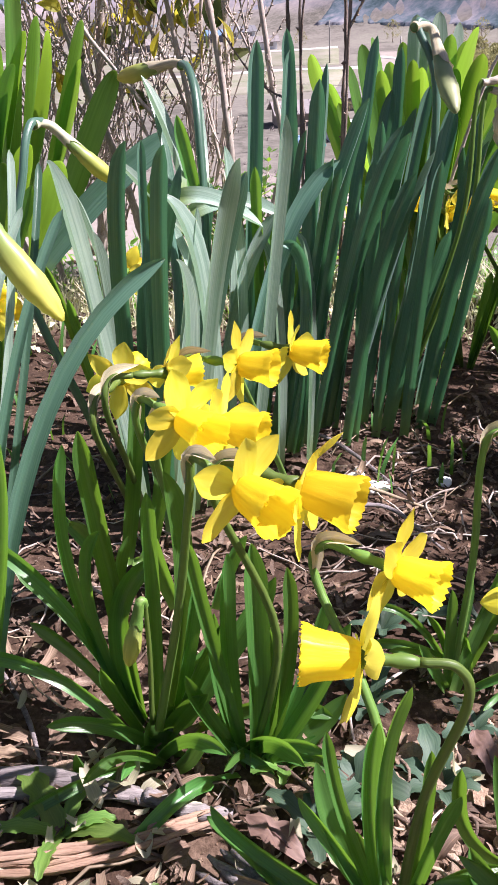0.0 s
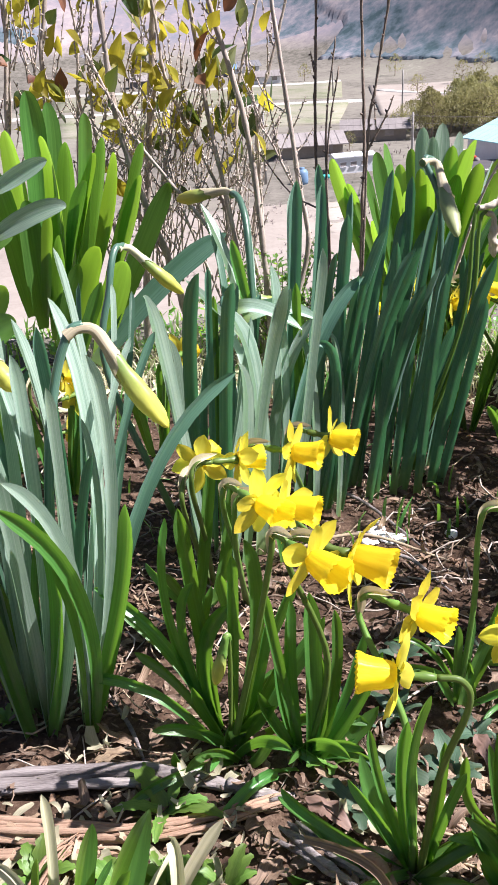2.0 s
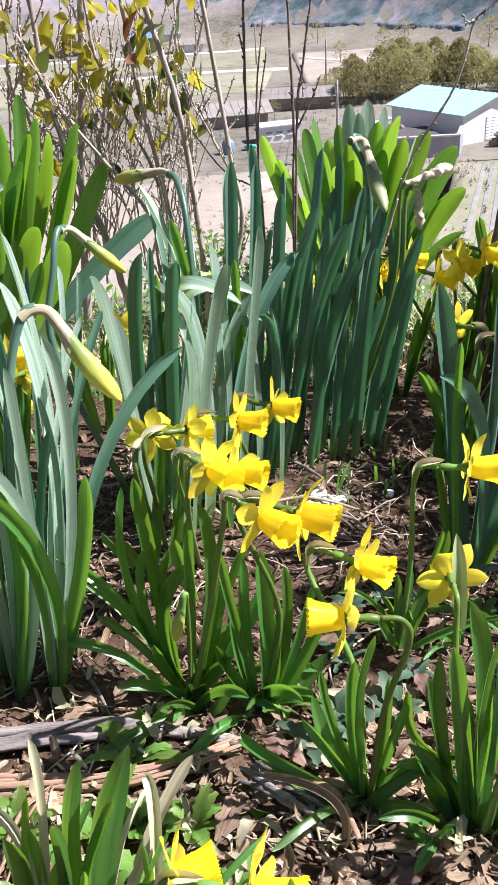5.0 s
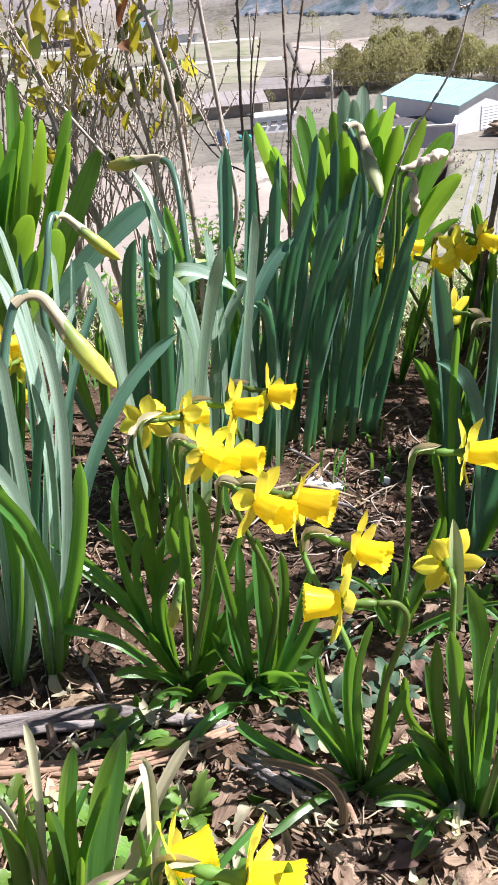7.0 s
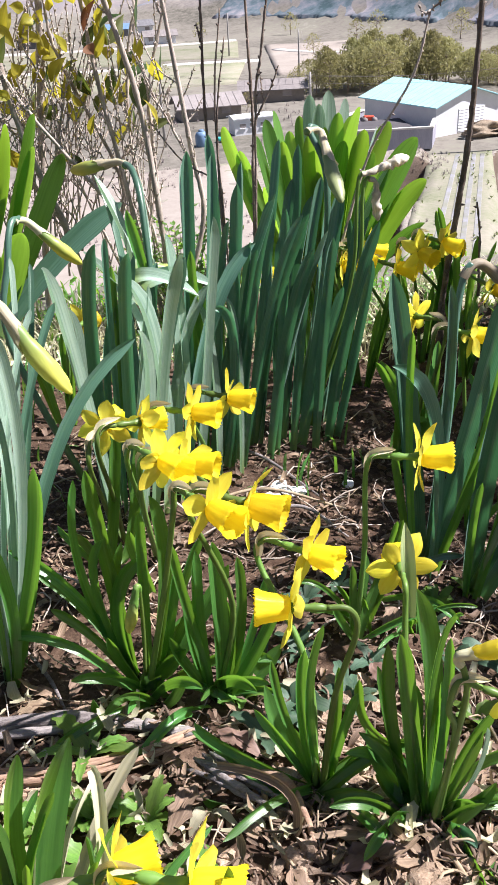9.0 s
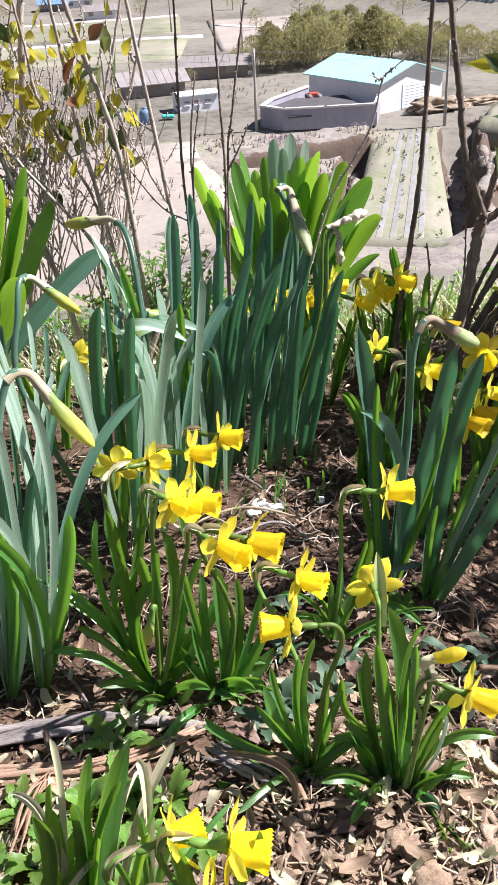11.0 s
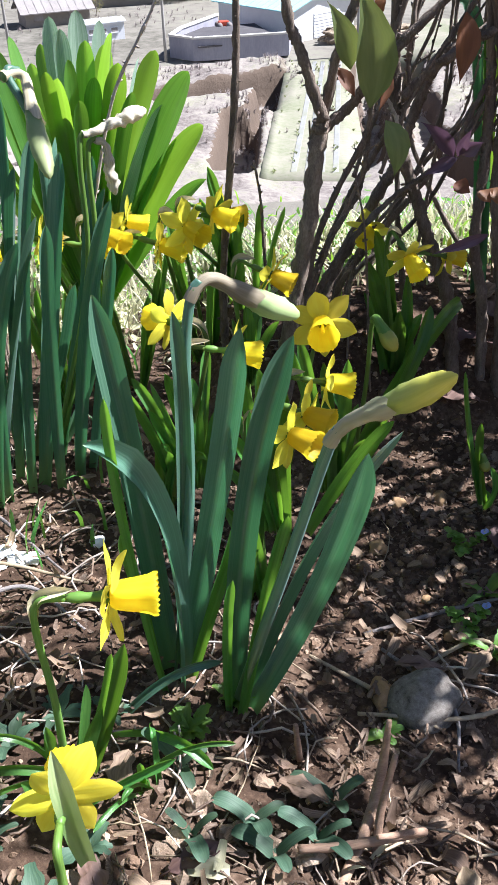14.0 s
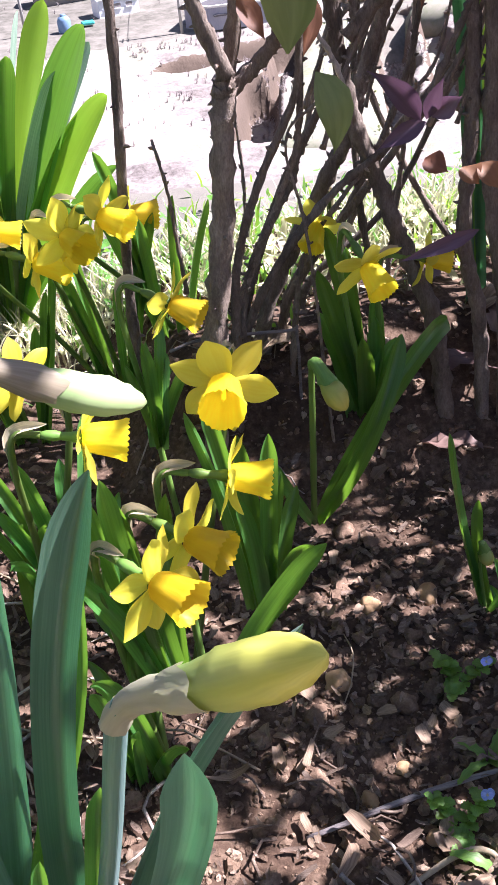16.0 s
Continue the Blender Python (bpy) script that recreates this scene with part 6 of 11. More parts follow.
leaf(p, (0.285, 1.340, 0.030), (0.255, 1.320, 0.215), (0.237, 1.300, 0.337), 0.0289, BROAD, 224, tip_round=0.61, channel=0.3, base_width=0.35)
leaf(p, (0.285, 1.340, 0.030), (0.272, 1.310, 0.227), (0.267, 1.280, 0.365), 0.0305, BROAD, 223, tip_round=0.61, channel=0.3, base_width=0.35)
leaf(p, (0.285, 1.340, 0.030), (0.285, 1.295, 0.214), (0.288, 1.250, 0.343), 0.0230, GREEN, 164, tip_round=0.61, channel=0.3, base_width=0.35)
leaf(p, (0.285, 1.340, 0.030), (0.280, 1.335, 0.257), (0.281, 1.330, 0.413), 0.0228, SUNHOARY, 170, tip_round=0.61, channel=0.3, base_width=0.35)
leaf(p, (0.285, 1.340, 0.030), (0.297, 1.325, 0.250), (0.309, 1.310, 0.401), 0.0241, BROAD, 175, tip_round=0.61, channel=0.3, base_width=0.35)
leaf(p, (0.285, 1.340, 0.030), (0.313, 1.340, 0.245), (0.339, 1.340, 0.390), 0.0308, BROAD, 227, tip_round=0.61, channel=0.3, base_width=0.35)
leaf(p, (0.285, 1.340, 0.030), (0.265, 1.360, 0.245), (0.256, 1.380, 0.389), 0.0202, GREEN, 195, tip_round=0.61, channel=0.3, base_width=0.35)
leaf(p, (0.285, 1.340, 0.030), (0.244, 1.335, 0.225), (0.219, 1.330, 0.359), 0.0215, BROAD, 215, tip_round=0.61, channel=0.3, base_width=0.35)
leaf(p, (0.295, 1.340, 0.030), (0.353, 1.350, 0.235), (0.406, 1.360, 0.373), 0.0357, BROAD, 230, tip_round=0.61, channel=0.3, base_width=0.35)
leaf(p, (0.297, 1.340, 0.030), (0.354, 1.330, 0.203), (0.408, 1.320, 0.312), 0.0253, SUNHOARY, 165, tip_round=0.61, channel=0.3, base_width=0.35)
leaf(p, (0.285, 1.340, 0.030), (0.300, 1.315, 0.224), (0.315, 1.290, 0.360), 0.0346, GREEN, 235, tip_round=0.61, channel=0.3, base_width=0.35)
leaf(p, (0.285, 1.340, 0.030), (0.283, 1.320, 0.238), (0.284, 1.300, 0.382), 0.0215, BROAD, 165, tip_round=0.61, channel=0.3, base_width=0.35)
leaf(p, (0.285, 1.340, 0.030), (0.264, 1.305, 0.235), (0.252, 1.270, 0.376), 0.0192, BROAD, 190, tip_round=0.61, channel=0.3, base_width=0.35)
leaf(p, (0.295, 1.340, 0.030), (0.327, 1.305, 0.219), (0.357, 1.270, 0.343), 0.0250, GREEN, 146, tip_round=0.61, channel=0.3, base_width=0.35)
leaf(p, (0.270, 1.340, 0.030), (0.202, 1.330, 0.207), (0.160, 1.320, 0.320), 0.0155, BROAD, 158, tip_round=0.61, channel=0.3, base_width=0.35)

p = thing("broad_leaf_clump", (-0.270, 1.200, 0.030), "clump of broad glossy light green strap leaves beside a bare shrub", "bulb plant", "")
leaf(p, (-0.311, 1.180, 0.199), (-0.291, 1.180, 0.383), (-0.301, 1.180, 0.465), 0.0538, BROAD, 232, tip_round=0.61, channel=0.3, base_width=0.45)
leaf(p, (-0.279, 1.180, 0.216), (-0.243, 1.180, 0.421), (-0.236, 1.180, 0.492), 0.0198, BROAD, 146, tip_round=0.61, channel=0.3, base_width=0.45)
leaf(p, (-0.308, 1.220, 0.185), (-0.281, 1.220, 0.374), (-0.274, 1.220, 0.450), 0.0448, GREEN, 220, tip_round=0.61, channel=0.3, base_width=0.45)
leaf(p, (-0.297, 1.180, 0.198), (-0.256, 1.180, 0.352), (-0.226, 1.180, 0.438), 0.0521, BROAD, 245, tip_round=0.61, channel=0.3, base_width=0.45)
leaf(p, (-0.295, 1.160, 0.205), (-0.267, 1.160, 0.336), (-0.240, 1.160, 0.404), 0.0322, GREEN, 235, tip_round=0.61, channel=0.3, base_width=0.45)
leaf(p, (-0.272, 1.180, 0.187), (-0.215, 1.180, 0.353), (-0.199, 1.180, 0.438), 0.0551, BROAD, 245, tip_round=0.61, channel=0.3, base_width=0.45)
leaf(p, (-0.250, 1.200, 0.188), (-0.187, 1.200, 0.364), (-0.160, 1.200, 0.446), 0.0285, GREEN, 221, tip_round=0.61, channel=0.3, base_width=0.45)
leaf(p, (-0.243, 1.180, 0.185), (-0.191, 1.180, 0.326), (-0.164, 1.180, 0.404), 0.0503, BROAD, 245, tip_round=0.61, channel=0.3, base_width=0.45)
leaf(p, (-0.239, 1.200, 0.168), (-0.164, 1.200, 0.319), (-0.127, 1.200, 0.388), 0.0328, GREEN, 154, tip_round=0.61, channel=0.3, base_width=0.45)
leaf(p, (-0.278, 1.120, 0.181), (-0.245, 1.120, 0.268), (-0.226, 1.120, 0.318), 0.0823, BROAD, 235, tip_round=0.61, channel=0.3, base_width=0.45)
leaf(p, (-0.252, 1.100, 0.150), (-0.210, 1.100, 0.242), (-0.189, 1.100, 0.301), 0.0720, BROAD, 235, tip_round=0.61, channel=0.3, base_width=0.45)
leaf(p, (-0.321, 1.140, 0.214), (-0.304, 1.140, 0.318), (-0.295, 1.140, 0.364), 0.0228, BROAD, 212, tip_round=0.61, channel=0.3, base_width=0.45)
leaf(p, (-0.279, 1.240, 0.176), (-0.236, 1.240, 0.384), (-0.222, 1.240, 0.451), 0.0314, GREEN, 220, tip_round=0.61, channel=0.3, base_width=0.45)
leaf(p, (-0.379, 1.120, 0.337), (-0.304, 1.120, 0.373), (-0.265, 1.120, 0.377), 0.0282, SUNHOARY, 150, tip_round=0.61, channel=0.3, base_width=0.45)
leaf(p, (-0.372, 1.140, 0.397), (-0.314, 1.140, 0.428), (-0.287, 1.140, 0.437), 0.0241, SUNHOARY, 150, tip_round=0.61, channel=0.3, base_width=0.45)
leaf(p, (-0.426, 1.120, 0.306), (-0.371, 1.120, 0.336), (-0.344, 1.120, 0.343), 0.0495, BROAD, 226, tip_round=0.61, channel=0.3, base_width=0.45)
leaf(p, (-0.344, 1.240, 0.181), (-0.324, 1.240, 0.415), (-0.325, 1.240, 0.521), 0.0361, GREEN, 154, tip_round=0.61, channel=0.3, base_width=0.45)
leaf(p, (-0.334, 1.260, 0.173), (-0.306, 1.260, 0.402), (-0.302, 1.260, 0.502), 0.0325, GREEN, 145, tip_round=0.61, channel=0.3, base_width=0.45)
leaf(p, (-0.344, 1.200, 0.195), (-0.345, 1.200, 0.365), (-0.354, 1.200, 0.473), 0.0566, BROAD, 234, tip_round=0.61, channel=0.3, base_width=0.45)
leaf(p, (-0.357, 1.200, 0.196), (-0.370, 1.200, 0.341), (-0.388, 1.200, 0.427), 0.0366, GREEN, 146, tip_round=0.61, channel=0.3, base_width=0.45)
leaf(p, (-0.412, 1.080, 0.206), (-0.378, 1.080, 0.256), (-0.357, 1.080, 0.280), 0.0400, BROAD, 161, tip_round=0.61, channel=0.3, base_width=0.45)
leaf(p, (-0.409, 1.060, 0.196), (-0.372, 1.060, 0.219), (-0.345, 1.060, 0.235), 0.0564, BROAD, 241, tip_round=0.61, channel=0.3, base_width=0.45)
leaf(p, (-0.333, 1.160, 0.189), (-0.331, 1.160, 0.306), (-0.330, 1.160, 0.382), 0.0338, GREEN, 151, tip_round=0.61, channel=0.3, base_width=0.45)
leaf(p, (-0.310, 1.140, 0.176), (-0.293, 1.140, 0.274), (-0.285, 1.140, 0.334), 0.0363, GREEN, 217, tip_round=0.61, channel=0.3, base_width=0.45)
leaf(p, (-0.294, 1.080, 0.161), (-0.272, 1.080, 0.248), (-0.251, 1.080, 0.306), 0.0253, GREEN, 163, tip_round=0.61, channel=0.3, base_width=0.45)

p = thing("broad_leaf_clump", (-0.100, 1.100, 0.030), "broad pale grey-green leaf lying over the bed", "bulb plant", "")
leaf(p, (-0.241, 1.060, 0.166), (-0.144, 1.100, 0.263), (-0.046, 1.140, 0.324), 0.0314, BLUE, 150, tip_round=0.5, channel=0.25, base_width=0.8)
leaf(p, (-0.265, 1.060, 0.167), (-0.241, 1.070, 0.232), (-0.223, 1.080, 0.279), 0.0202, GREEN, 190, tip_round=0.6)

# leaves and flowers at the front edge

p = thing("small_daffodil", (-0.095, 0.175, 0.030), "green daffodil leaves and pale cut blades in front", "daffodil", "small daffodils in the bed")
leaf(p, (-0.118, 0.171, 0.077), (-0.099, 0.174, 0.187), (-0.073, 0.179, 0.257), 0.0300, GREEN, 118)
leaf(p, (-0.121, 0.170, 0.079), (-0.117, 0.171, 0.185), (-0.102, 0.174, 0.254), 0.0180, GREEN, 112)
leaf(p, (-0.126, 0.169, 0.081), (-0.117, 0.162, 0.177), (-0.116, 0.151, 0.231), 0.0150, GREEN)
leaf(p, (-0.144, 0.166, 0.090), (-0.130, 0.178, 0.203), (-0.130, 0.189, 0.260), 0.0060, PALE)
leaf(p, (-0.102, 0.174, 0.069), (-0.076, 0.197, 0.145), (-0.040, 0.226, 0.194), 0.0080, PALE)
leaf(p, (-0.078, 0.178, 0.057), (-0.067, 0.199, 0.167), (-0.073, 0.220, 0.189), 0.0080, PALE)
leaf(p, (-0.078, 0.178, 0.057), (-0.073, 0.179, 0.146), (-0.075, 0.179, 0.173), 0.0060, GREEN)
leaf(p, (-0.109, 0.172, 0.073), (-0.091, 0.199, 0.145), (-0.072, 0.230, 0.163), 0.0070, PALE)
leaf(p, (-0.136, 0.167, 0.086), (-0.144, 0.180, 0.178), (-0.167, 0.192, 0.206), 0.0070, PALE)
leaf(p, (-0.155, 0.164, 0.096), (-0.144, 0.166, 0.166), (-0.150, 0.165, 0.208), 0.0120, GREEN)
leaf(p, (-0.074, 0.179, 0.055), (-0.056, 0.182, 0.128), (-0.038, 0.185, 0.153), 0.0080, GREEN)
leaf(p, (-0.070, 0.180, 0.054), (-0.032, 0.200, 0.099), (0.002, 0.223, 0.114), 0.0070, GREEN)
leaf(p, (-0.158, 0.170, 0.052), (-0.141, 0.174, 0.124), (-0.121, 0.178, 0.174), 0.0078, BROAD)
leaf(p, (-0.132, 0.172, 0.036), (-0.124, 0.177, 0.074), (-0.117, 0.183, 0.100), 0.0067, PALE)
leaf(p, (-0.129, 0.172, 0.034), (-0.116, 0.175, 0.119), (-0.105, 0.178, 0.181), 0.0041, PALE)
leaf(p, (-0.105, 0.174, 0.019), (-0.085, 0.183, 0.108), (-0.059, 0.193, 0.165), 0.0048, BROAD)
leaf(p, (-0.094, 0.175, 0.018), (-0.073, 0.182, 0.079), (-0.040, 0.191, 0.119), 0.0048, PALE)
leaf(p, (-0.102, 0.174, 0.018), (-0.084, 0.168, 0.065), (-0.052, 0.161, 0.097), 0.0056, BROAD)
leaf(p, (-0.156, 0.170, 0.051), (-0.149, 0.175, 0.125), (-0.152, 0.180, 0.182), 0.0050, BROAD)
leaf(p, (-0.134, 0.172, 0.037), (-0.127, 0.170, 0.081), (-0.123, 0.168, 0.116), 0.0069, BROAD)
leaf(p, (-0.096, 0.175, 0.018), (-0.093, 0.186, 0.058), (-0.096, 0.199, 0.090), 0.0049, GREEN)
leaf(p, (-0.163, 0.170, 0.055), (-0.146, 0.173, 0.156), (-0.134, 0.175, 0.229), 0.0064, BROAD)
leaf(p, (-0.130, 0.172, 0.035), (-0.116, 0.162, 0.124), (-0.104, 0.148, 0.195), 0.0048, BROAD)
leaf(p, (-0.112, 0.174, 0.024), (-0.115, 0.191, 0.042), (-0.127, 0.211, 0.052), 0.0063, BROAD)
leaf(p, (-0.153, 0.170, 0.049), (-0.131, 0.189, 0.132), (-0.105, 0.211, 0.183), 0.0045, GREEN)
leaf(p, (-0.138, 0.172, 0.040), (-0.112, 0.165, 0.157), (-0.082, 0.157, 0.240), 0.0057, GREEN)
leaf(p, (-0.099, 0.175, 0.018), (-0.085, 0.170, 0.103), (-0.068, 0.165, 0.168), 0.0065, BROAD)
leaf(p, (-0.164, 0.170, 0.056), (-0.142, 0.167, 0.118), (-0.111, 0.163, 0.161), 0.0055, BROAD)
leaf(p, (-0.158, 0.170, 0.052), (-0.138, 0.165, 0.112), (-0.110, 0.160, 0.155), 0.0049, PALE)
leaf(p, (-0.078, 0.176, 0.018), (-0.073, 0.181, 0.065), (-0.072, 0.186, 0.112), 0.0049, GREEN)
leaf(p, (-0.128, 0.172, 0.033), (-0.119, 0.183, 0.081), (-0.110, 0.197, 0.112), 0.0074, GREEN)
leaf(p, (-0.086, 0.176, 0.018), (-0.087, 0.173, 0.078), (-0.098, 0.169, 0.138), 0.0048, GREEN)
leaf(p, (-0.145, 0.171, 0.044), (-0.136, 0.172, 0.135), (-0.136, 0.172, 0.204), 0.0071, BROAD)
leaf(p, (-0.160, 0.170, 0.053), (-0.141, 0.172, 0.105), (-0.113, 0.175, 0.138), 0.0052, GREEN)

p = thing("small_daffodil", (0.000, 0.100, 0.030), "small yellow trumpet daffodil with green leaves, at the front edge", "daffodil", "small daffodils in the bed")
bloom(p, (0.000, 0.100, 0.030), (-0.012, 0.105, 0.218), 104, -8, 1.15, 10, fold=14)
bloom(p, (0.000, 0.100, 0.030), (-0.052, 0.121, 0.216), 80, 5, 1.0, 0, fold=14)
bloom(p, (0.000, 0.100, 0.030), (-0.032, 0.077, 0.204), 110, -5, 1.0, 30)
leaf(p, (-0.030, 0.103, 0.136), (-0.004, 0.100, 0.194), (0.009, 0.099, 0.237), 0.0110, GREEN)
leaf(p, (-0.037, 0.103, 0.137), (-0.044, 0.104, 0.196), (-0.050, 0.104, 0.233), 0.0110, GREEN)

# ---------------------------------------------------------------- shrubs
def branch(shrub, points, r0, r1, material, sprays=0, leafy_share=0.0):
    """A knotty, tapering twig with small buds along it, and side twigs with a few leaves."""
    pts = smooth_path(points, 12)
    at = lengthwise(pts)
    for i in range(1, len(pts) - 1):
        pts[i] = pts[i] + Vector([random.uniform(-1, 1) * r1 * (0.12 if r0 > 0.004 else 0.3) for _ in range(3)])
    rad = [(r0 + (r1 - r0) * u) * (1 + ((0.14 if r0 > 0.004 else 0.30) if i % 5 == 0 else random.uniform(-0.06, 0.06))) for i, u in enumerate(at)]
    v, f, uv = tube(pts, rad, 12 if r0 > 0.003 else 6, 0.17 if r0 > 0.005 else 0.12)
    for i in range(2, len(pts) - 1, 2):
        way = Vector([random.uniform(-1, 1) for _ in range(3)]).normalized()
        way = (way + (pts[i] - pts[i - 1]).normalized() * 0.7).normalized()
        size = random.uniform(0.7, 1.5)
        a, b, _ = tube([pts[i], pts[i] + way * (rad[i] + 0.0014 * size), pts[i] + way * (rad[i] + 0.0036 * size)], [0.0011 * size, 0.0012 * size, 0.0003], 5)
        k = len(v)
        v += a
        f += [tuple(k + n for n in face) for face in b]
    ob = mesh_object("branch", shifted(v, shrub), f, material, shrub)
    for _ in range(sprays):
        i = random.randrange(len(pts) // 4, len(pts) - 1)
        along = (pts[i + 1] - pts[i]).normalized()
        way = (along * 0.8 + Vector((random.uniform(-1, 1), random.uniform(-0.7, 0.7), random.uniform(-0.1, 0.6)))).normalized()
        far = random.uniform(0.03, 0.10)
        tip = pts[i] + way * far + Vector((0, 0, far * 0.25))
        branch(shrub, [pts[i], pts[i] + way * far * 0.5 + Vector((random.uniform(-0.006, 0.006), 0, 0)), tip], 0.0013, 0.0007, material)
        if random.random() < leafy_share and at[i] > 0.45:
            for _ in range(random.choice((1, 2, 3))):
                d = (way + Vector((random.uniform(-1, 1), random.uniform(-1, 1), random.uniform(-0.5, 0.9)))).normalized()
                shrub_leaf(shrub, tip, tip + d * random.uniform(0.034, 0.064), random.uniform(0.017, 0.028), random.choice((SHRUBLEAF, SHRUBLEAF, SHRUBLEAF, OLIVELEAF, DARKLEAF)))
    return ob


def shrub_leaf(shrub, base, tip, width, material, turn=None):
    """An oval leaf with a folded midrib."""
    b, t = Vector(base), Vector(tip)
    d = (t - b).length
    pts = bezier(b, b.lerp(t, 0.5) + Vector((random.uniform(-0.1, 0.1) * d, random.uniform(-0.12, 0.05) * d, 0.06 * d)), t, 10)
    at = lengthwise(pts)
    verts, faces, uv = [], [], []
    a = radians(180 + random.uniform(-95, 95) if turn is None else turn)
    face = Vector((math.sin(a), math.cos(a), random.uniform(-0.4, 1.0) if turn is None else 0.2)).normalized()
    cols = (-1, -0.5, 0, 0.5, 1)
    for layer in (0,):
        for i, p in enumerate(pts):
            u = at[i]
            tan = (pts[min(i + 1, 10)] - pts[max(i - 1, 0)]).normalized()
            side = tan.cross(face).normalized()
            up = side.cross(tan)
            w = max(0.03, math.sin(math.pi * min(1, u ** 0.8 * 0.97 + 0.03)) ** 1.35) * width / 2
            for s in cols:
                verts.append(p + side * (s * w) + up * (abs(s) * w * 0.35 + 0.06 * w * math.sin(11 * u + 3 * s) - layer * 0.0004))
                uv.append((0.5 + s / 2, u * 0.95))
    for i in range(10):
        for k in range(4):
            q = (i * 5 + k, i * 5 + k + 1, i * 5 + k + 6, i * 5 + k + 5)
            faces.append(q)
    return mesh_object("leaf", shifted(verts, shrub), faces, material, shrub, "", uv)


s = thing("bare_shrub", (-0.120, 1.360, 0.030), "bare twiggy shrub with a few yellowing leaves", "shrub")
branch(s, [(0.014, 1.368, 0.000), (0.010, 1.368, 0.200), (-0.009, 1.367, 0.427), (-0.051, 1.364, 0.596), (-0.089, 1.362, 0.751)], 0.0059, 0.0034, TWIG, 5, 0.27)
branch(s, [(0.004, 1.398, 0.000), (-0.036, 1.395, 0.236), (-0.071, 1.393, 0.454), (-0.086, 1.392, 0.597), (-0.103, 1.391, 0.756)], 0.0046, 0.0025, TWIG, 5, 0.27)
branch(s, [(-0.008, 1.317, 0.008), (0.077, 1.322, 0.227), (0.067, 1.321, 0.367), (0.039, 1.319, 0.592), (0.019, 1.318, 0.751)], 0.0047, 0.0027, TWIG, 5, 0.27)
branch(s, [(-0.028, 1.335, 0.002), (-0.048, 1.334, 0.223), (-0.173, 1.327, 0.417), (-0.208, 1.325, 0.479), (-0.245, 1.322, 0.562)], 0.0039, 0.0021, TWIG, 5, 0.27)
branch(s, [(-0.050, 1.424, 0.000), (-0.070, 1.423, 0.191), (-0.054, 1.424, 0.300), (-0.132, 1.419, 0.498), (-0.145, 1.419, 0.599), (-0.166, 1.417, 0.758)], 0.0036, 0.0020, TWIG, 5, 0.27)
branch(s, [(-0.113, 1.340, 0.010), (-0.115, 1.340, 0.052), (-0.151, 1.338, 0.240), (-0.190, 1.336, 0.365), (-0.213, 1.334, 0.478), (-0.218, 1.334, 0.606), (-0.224, 1.334, 0.766)], 0.0059, 0.0035, TWIG, 5, 0.27)
branch(s, [(-0.218, 1.454, 0.017), (-0.199, 1.455, 0.233), (-0.179, 1.457, 0.398), (-0.152, 1.458, 0.599), (-0.132, 1.459, 0.757)], 0.0078, 0.0049, TWIG, 5, 0.27)
branch(s, [(0.028, 1.469, 0.000), (-0.027, 1.466, 0.319), (-0.021, 1.466, 0.487), (0.008, 1.468, 0.589), (0.051, 1.470, 0.743)], 0.0034, 0.0020, TWIG, 5, 0.27)
branch(s, [(-0.060, 1.484, 0.000), (0.004, 1.488, 0.313), (0.008, 1.488, 0.428), (0.055, 1.491, 0.586), (0.101, 1.494, 0.739)], 0.0036, 0.0021, TWIG, 5, 0.27)
branch(s, [(0.010, 1.388, 0.194), (0.006, 1.388, 0.441), (-0.007, 1.387, 0.544)], 0.0023, 0.0012, TWIG, 5, 0.27)
branch(s, [(0.066, 1.341, 0.336), (0.022, 1.339, 0.429), (0.002, 1.337, 0.464)], 0.0021, 0.0013, TWIG, 5, 0.27)
branch(s, [(-0.066, 1.413, 0.130), (-0.127, 1.410, 0.308), (-0.156, 1.408, 0.449), (-0.190, 1.406, 0.529)], 0.0026, 0.0013, TWIG, 5, 0.27)
branch(s, [(-0.090, 1.432, 0.104), (-0.099, 1.431, 0.302), (-0.104, 1.431, 0.379), (-0.084, 1.432, 0.468)], 0.0023, 0.0010, TWIG, 5, 0.27)
branch(s, [(-0.160, 1.438, 0.214), (-0.252, 1.432, 0.388), (-0.263, 1.431, 0.488), (-0.248, 1.432, 0.605), (-0.227, 1.434, 0.763)], 0.0034, 0.0016, TWIG, 5, 0.27)
branch(s, [(-0.232, 1.473, 0.080), (-0.265, 1.471, 0.335), (-0.294, 1.470, 0.504)], 0.0039, 0.0026, TWIG, 5, 0.27)
branch(s, [(-0.273, 1.411, 0.010), (-0.278, 1.411, 0.084), (-0.331, 1.407, 0.352), (-0.331, 1.407, 0.545), (-0.318, 1.408, 0.609), (-0.288, 1.410, 0.766)], 0.0052, 0.0029, TWIG, 5, 0.27)
branch(s, [(-0.319, 1.448, 0.010), (-0.326, 1.448, 0.075), (-0.413, 1.442, 0.351), (-0.386, 1.444, 0.612), (-0.370, 1.445, 0.771)], 0.0052, 0.0029, TWIG, 5, 0.27)
branch(s, [(-0.314, 1.448, 0.285), (-0.290, 1.450, 0.476), (-0.278, 1.451, 0.582), (-0.285, 1.450, 0.667), (-0.297, 1.450, 0.826)], 0.0029, 0.0014, TWIG, 5, 0.27)
branch(s, [(-0.358, 1.466, 0.284), (-0.357, 1.466, 0.515), (-0.362, 1.466, 0.604)], 0.0026, 0.0013, TWIG, 5, 0.27)
